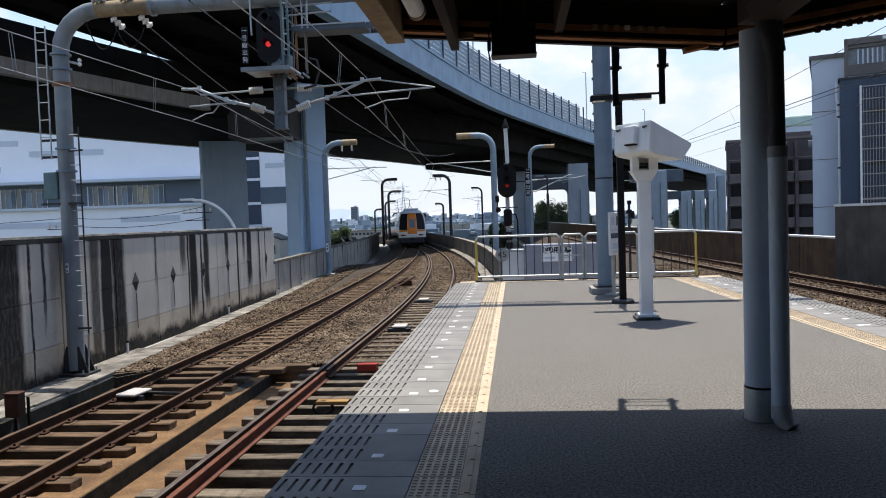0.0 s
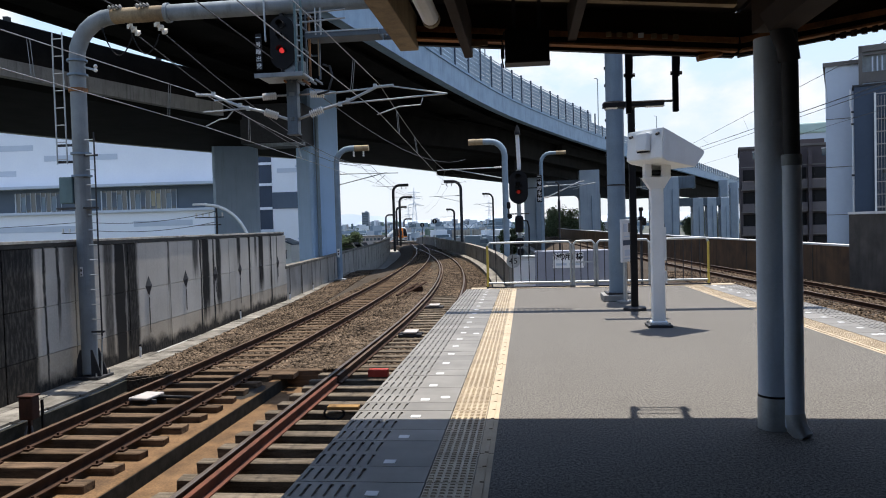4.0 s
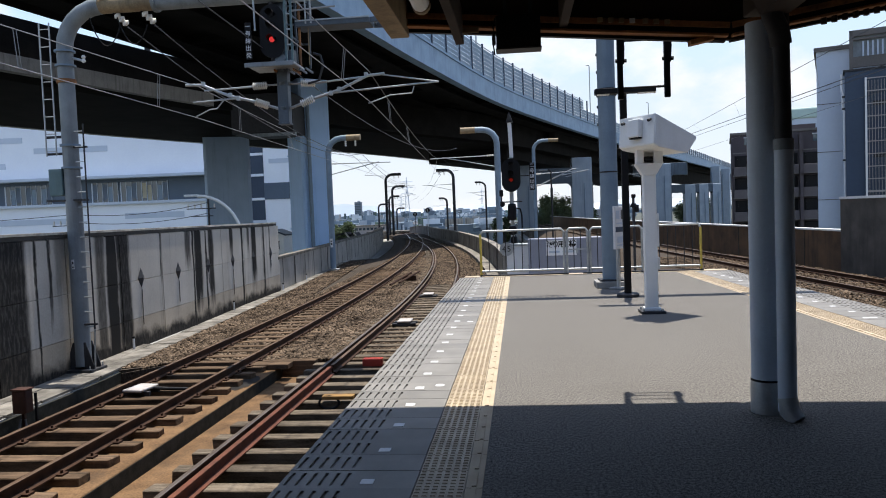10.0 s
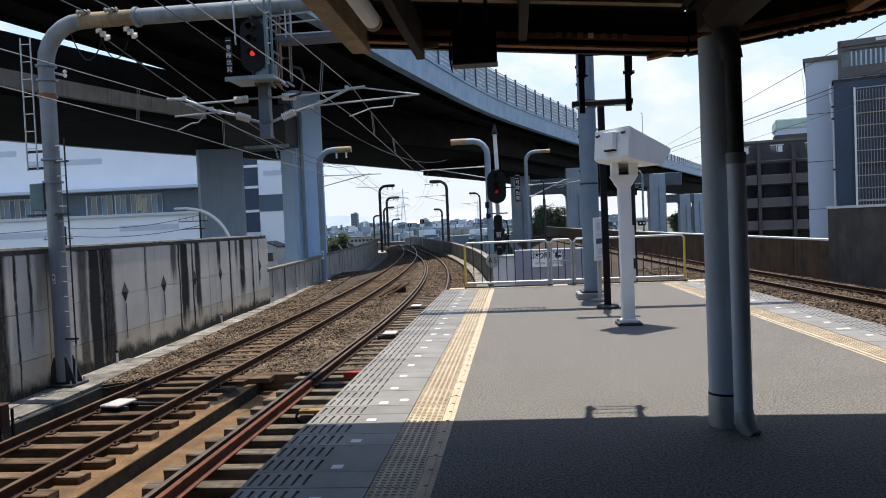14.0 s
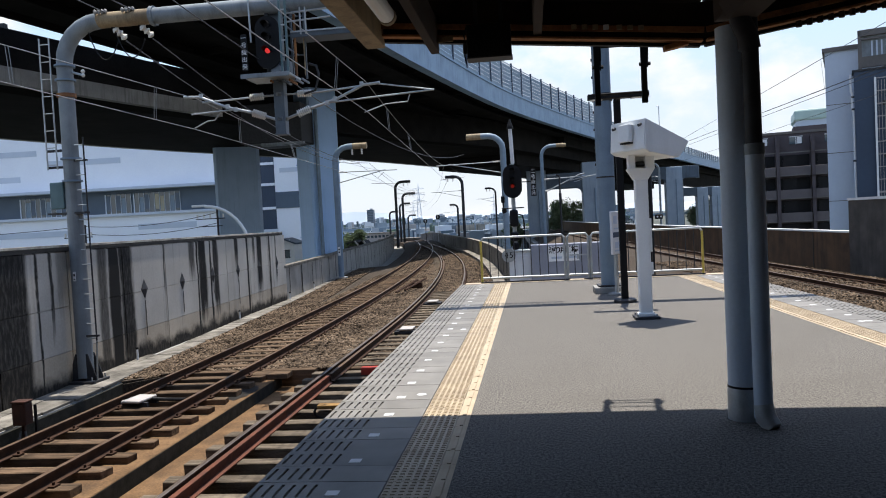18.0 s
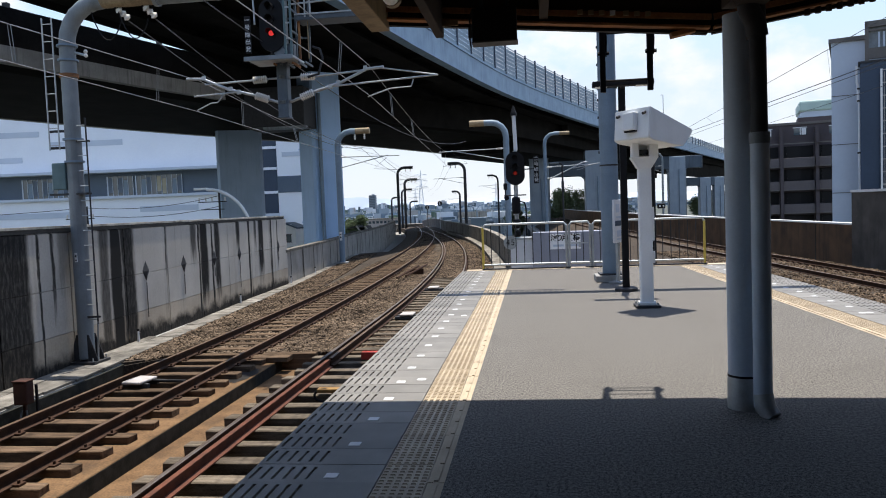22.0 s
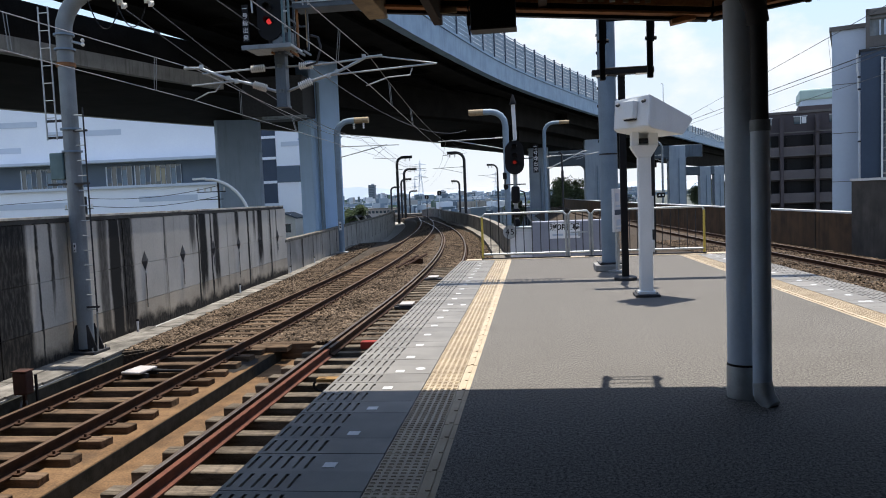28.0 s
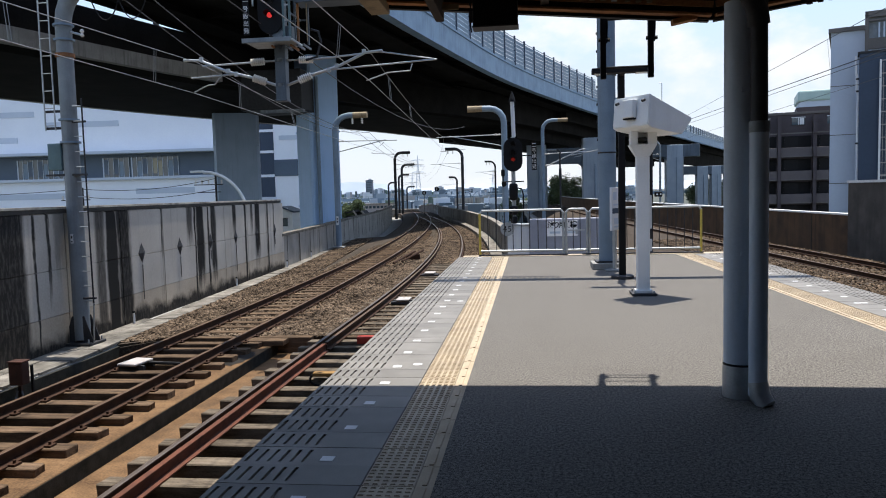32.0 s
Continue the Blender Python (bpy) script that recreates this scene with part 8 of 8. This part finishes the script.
def car_mesh(end):
    """One coach, its tail at y = 0 and its length along +y, wheels on z = 0."""
    L, W, H = 19.6, 2.78, 3.75
    c = thing("train_car", (0, 0, 0), "white limited express coach with an orange-faced end" if end else "white limited express coach with dark window band", "train", group="departing train")
    def ring(y, k, top, tilt=0.0):
        w = W / 2 * k
        z1 = top
        return [(-w, y, 0.95), (-w * 1.0, y + tilt * 0.3, 2.2), (-w * 0.94, y + tilt * 0.7, z1 - 0.55), (-w * 0.72, y + tilt, z1 - 0.12), (0, y + tilt, z1),
                (w * 0.72, y + tilt, z1 - 0.12), (w * 0.94, y + tilt * 0.7, z1 - 0.55), (w * 1.0, y + tilt * 0.3, 2.2), (w, y, 0.95)]
    rings = [ring(0.95, 1.0, H), ring(L, 1.0, H)] if end else [ring(0, 1.0, H), ring(L, 1.0, H)]
    bm = bmesh.new()
    vr = [[bm.verts.new(p) for p in r] for r in rings]
    for a, b in zip(vr, vr[1:]):
        for k in range(8):
            bm.faces.new((a[k], a[k + 1], b[k + 1], b[k]))
        bm.faces.new((a[8], a[0], b[0], b[8]))
    bm.faces.new(vr[0][::-1])
    bm.faces.new(vr[-1])
    part("body", bm, M_TRAINW, c)
    if end:
        bm = bmesh.new()
        cols = [[bm.verts.new(nose(-1 + i / 6, 0.95 + 2.78 * j / 10)) for j in range(11)] for i in range(13)]
        for p, q in zip(cols, cols[1:]):
            for j in range(10):
                bm.faces.new((p[j], q[j], q[j + 1], p[j + 1]))
        rim = cols[0] + [q[10] for q in cols[1:-1]] + cols[-1][::-1]
        back = [bm.verts.new((v.co.x * 1.0, 1.0, v.co.z)) for v in rim]
        for k in range(len(rim) - 1):
            bm.faces.new((rim[k], rim[k + 1], back[k + 1], back[k]))
        part("nose", bm, M_TRAINW, c, "rounded white end", smooth=True)
    for sx_ in (-1, 1):
        part("window_band", boxes(((sx_ * (W / 2 - 0.03), L / 2 + 0.6, 2.3), (0.08, L - 2.6, 0.8))), M_GLASS, c, "dark window band")
        part("side_stripe", boxes(((sx_ * (W / 2 + 0.0), L / 2 + 0.6, 1.15), (0.03, L - 2.0, 0.22))), M_TRAINO, c, "orange stripe")
    part("skirt", boxes(((0, L / 2, 0.72), (W * 0.9, L - 0.4, 0.5))), M_DARK, c)
    for gy in (6, 13):
        part("roof_gear", boxes(((0, gy, H + 0.12), (1.6, 3.0, 0.3), None, 0.05)), M_TOWER, c)
    for yy in (2.8, L - 2.8):
        b = part("bogie", boxes(((0, yy, 0.5), (1.9, 3.0, 0.34), None, 0.04)), M_DARK, c)
        for dy in (-1.05, 1.05):
            part("wheelset", tubes(0.43, [(-0.74, yy + dy, 0.43), (-0.62, yy + dy, 0.43)], [(0.62, yy + dy, 0.43), (0.74, yy + dy, 0.43)], n=16), M_DARK, b)
    if end:
        f = part("face_panel", skin(-0.34, 0.34, 1.35, 3.52, 0.03), M_TRAINO, c, "orange gangway panel", smooth=True)
        part("door_window", skin(-0.2, 0.2, 2.0, 2.85, 0.045), M_GLASS, f, smooth=True)
        for u0, u1 in ((-0.93, -0.36), (0.36, 0.93)):
            part("windscreen", skin(u0, u1, 1.78, 3.45, 0.03), M_LENS, c, "dark wraparound windscreen", smooth=True)
            part("chin_stripe", skin(u0, u1, 1.58, 1.76, 0.025), M_TRAINO, c, "orange stripe below the windscreen", smooth=True)
            part("tail_lamp", skin(u0 * 0.5 + u1 * 0.5 - 0.16, u0 * 0.5 + u1 * 0.5 + 0.16, 1.16, 1.3, 0.03), M_TAIL, c)
        part("roof_dome", skin(-0.97, 0.97, 3.47, 3.72, 0.035), M_TOWER, c, "grey roof edge", smooth=True)
        part("coupler_cover", boxes(((0, 0.15, 0.72), (2.3, 0.4, 0.55), None, 0.08)), M_DARK, c)
        part("coupler", boxes(((0, -0.25, 0.85), (0.3, 0.6, 0.25), None, 0.04)), M_BLACK, c)
    part("pantograph", tubes(0.03, [(-0.5, 14, H + 0.1), (0, 14.8, H + 0.8), (0, 13.9, H + 1.45)], [(0.5, 14, H + 0.1), (0, 14.8, H + 0.8)], [(-0.8, 13.9, H + 1.45), (0.8, 13.9, H + 1.45)], n=6), M_DARK, c)
    return c


TRAIN = []


def build_train():
    for k in range(4):
        TRAIN.append(car_mesh(k == 0))


build_factory()
build_towers()
build_green_block()
build_far()
build_trackside()
build_train()


# ---- tiles along the platform edges ----
def bump_tile(n, size, rx, ry, h):
    bm = bmesh.new()
    box(bm, (0, 0, -0.015), (size - 0.004, size - 0.004, 0.03))
    p = size / n
    for i in range(n):
        for j in range(n):
            x, y = -size / 2 + p * (i + 0.5), -size / 2 + p * (j + 0.5)
            lo = [bm.verts.new((x + a * rx, y + b * ry, 0.0)) for a, b in ((-1, -1), (1, -1), (1, 1), (-1, 1))]
            hi = [bm.verts.new((x + a * rx * 0.75, y + b * ry * 0.6, h)) for a, b in ((-1, -1), (1, -1), (1, 1), (-1, 1))]
            bm.faces.new(hi)
            for k in range(4):
                bm.faces.new((lo[k], lo[(k + 1) % 4], hi[(k + 1) % 4], hi[k]))
    return bm


def slot_tile(sgn):
    """A grooved edge tile: ribs stand over a dark slot floor; the rest is smooth. The edge lies on the side sgn."""
    bm = bmesh.new()
    W, D = 0.84, 0.296
    box(bm, (0, 0, -0.024), (W, D, 0.018))
    floor_faces = len(bm.faces)
    x0 = -W / 2 + 0.03
    box(bm, (-W / 2 + 0.015, 0, -0.0075), (0.03, D, 0.015))
    cols = 6
    for k in range(cols):
        xa = x0 + k * 0.072
        box(bm, (xa + 0.022 + 0.025, 0, -0.0075), (0.05, D, 0.015))
        for yy in (-D / 2 + 0.022, D / 2 - 0.022):
            box(bm, (xa + 0.011, yy, -0.0075), (0.022, 0.044, 0.015))
    xe = x0 + cols * 0.072
    box(bm, ((xe + W / 2) / 2, 0, -0.0075), (W / 2 - xe, D, 0.015))
    if sgn > 0:
        for v in bm.verts:
            v.co.x = -v.co.x
    for i, f in enumerate(bm.faces):
        f.material_index = 1 if i < floor_faces else 0
    return bm


def lay_tiles():
    a = math.degrees(math.atan(0.03))
    slot_l = part("edge_tile", slot_tile(-1), M_SLABTOP, PLATFORM)
    slot_r = part("edge_tile", slot_tile(1), M_SLABTOP, PLATFORM)
    for o in (slot_l, slot_r):
        o.data.materials.append(M_GROOVE)
    bump = part("tactile_tile", bump_tile(6, 0.3, 0.017, 0.010, 0.007), M_YELLOW, PLATFORM)
    bar = bmesh.new()
    box(bar, (0, 0, -0.015), (0.1, 0.297, 0.03))
    box(bar, (0, 0, 0.004), (0.028, 0.27, 0.008), None)
    line = part("line_tile", bar, M_CREAM, PLATFORM)
    mark = part("white_mark", boxes(((0, 0, 0.001), (0.08, 0.08, 0.004))), M_WHITE, PLATFORM)
    dot = part("white_mark", tubes(0.045, [(0, 0, -0.001), (0, 0, 0.003)], n=16), M_WHITE, PLATFORM)
    used = set()
    def put(o, m):
        if o.name in used:
            again(o.name.split(".")[0], o, m, PLATFORM)
        else:
            used.add(o.name)
            o.matrix_basis = m
    y, k = -5.78, 0
    rnd = random.Random(9)
    while y < 18.5:
        j = rnd.uniform(-0.0015, 0.0015)
        put(slot_l, pose(-0.982, y, j))
        put(bump, pose(-0.406, y, j))
        put(line, pose(-0.203, y, -j))
        if k % 2 == 0:
            put(mark, pose(-0.86, y - 0.05, 0.0))
        if y > -6:
            x = right_edge_x(y)
            put(slot_r, pose(x - 0.42, y, j, 0, 0, a))
            put(bump, pose(x - 1.004, y, j, 0, 0, a))
            put(line, pose(x - 1.207, y, -j, 0, 0, a))
            if k % 2 == 0:
                put(mark, pose(x - 0.56, y, 0.0, 0, 0, a))
        y += 0.3
        k += 1
    put(dot, pose(-0.68, 6.86, 0))
    put(dot, pose(-0.66, 10.9, 0))
    put(dot, pose(right_edge_x(10.4) - 0.66, 10.4, 0))


lay_tiles()


# ---- what moves: the train leaves along the curve ----
def motions():
    ys = [60 + 0.5 * k for k in range(2400)]
    s, acc = [0.0], 0.0
    pts = [Vector((line_one(y), y, RAIL_Z + grade(y))) for y in ys]
    for p, q in zip(pts, pts[1:]):
        acc += (q - p).length
        s.append(acc)

    def on_line(d):
        i = min(max(np.searchsorted(s, d) - 1, 0), len(pts) - 2)
        t = (d - s[i]) / (s[i + 1] - s[i])
        return pts[i].lerp(pts[i + 1], t)

    start = 14.4
    times = [0.5 * k for k in range(29)] + [16, 18, 20, 23, 26, 29, 32]
    for k, car in enumerate(TRAIN):
        rows = []
        for t in times:
            d = start + 20.3 * t + 20.0 * k
            a, b = on_line(d + 2.8), on_line(d + 16.8)
            u = (b - a).normalized()
            yaw = math.degrees(math.atan2(-u.x, u.y))
            pitch = math.degrees(math.asin(u.z))
            o = a - u * 2.8
            rows.append((t, pose(o.x, o.y, o.z, pitch, 0, yaw)))
        walk(car, rows)


motions()
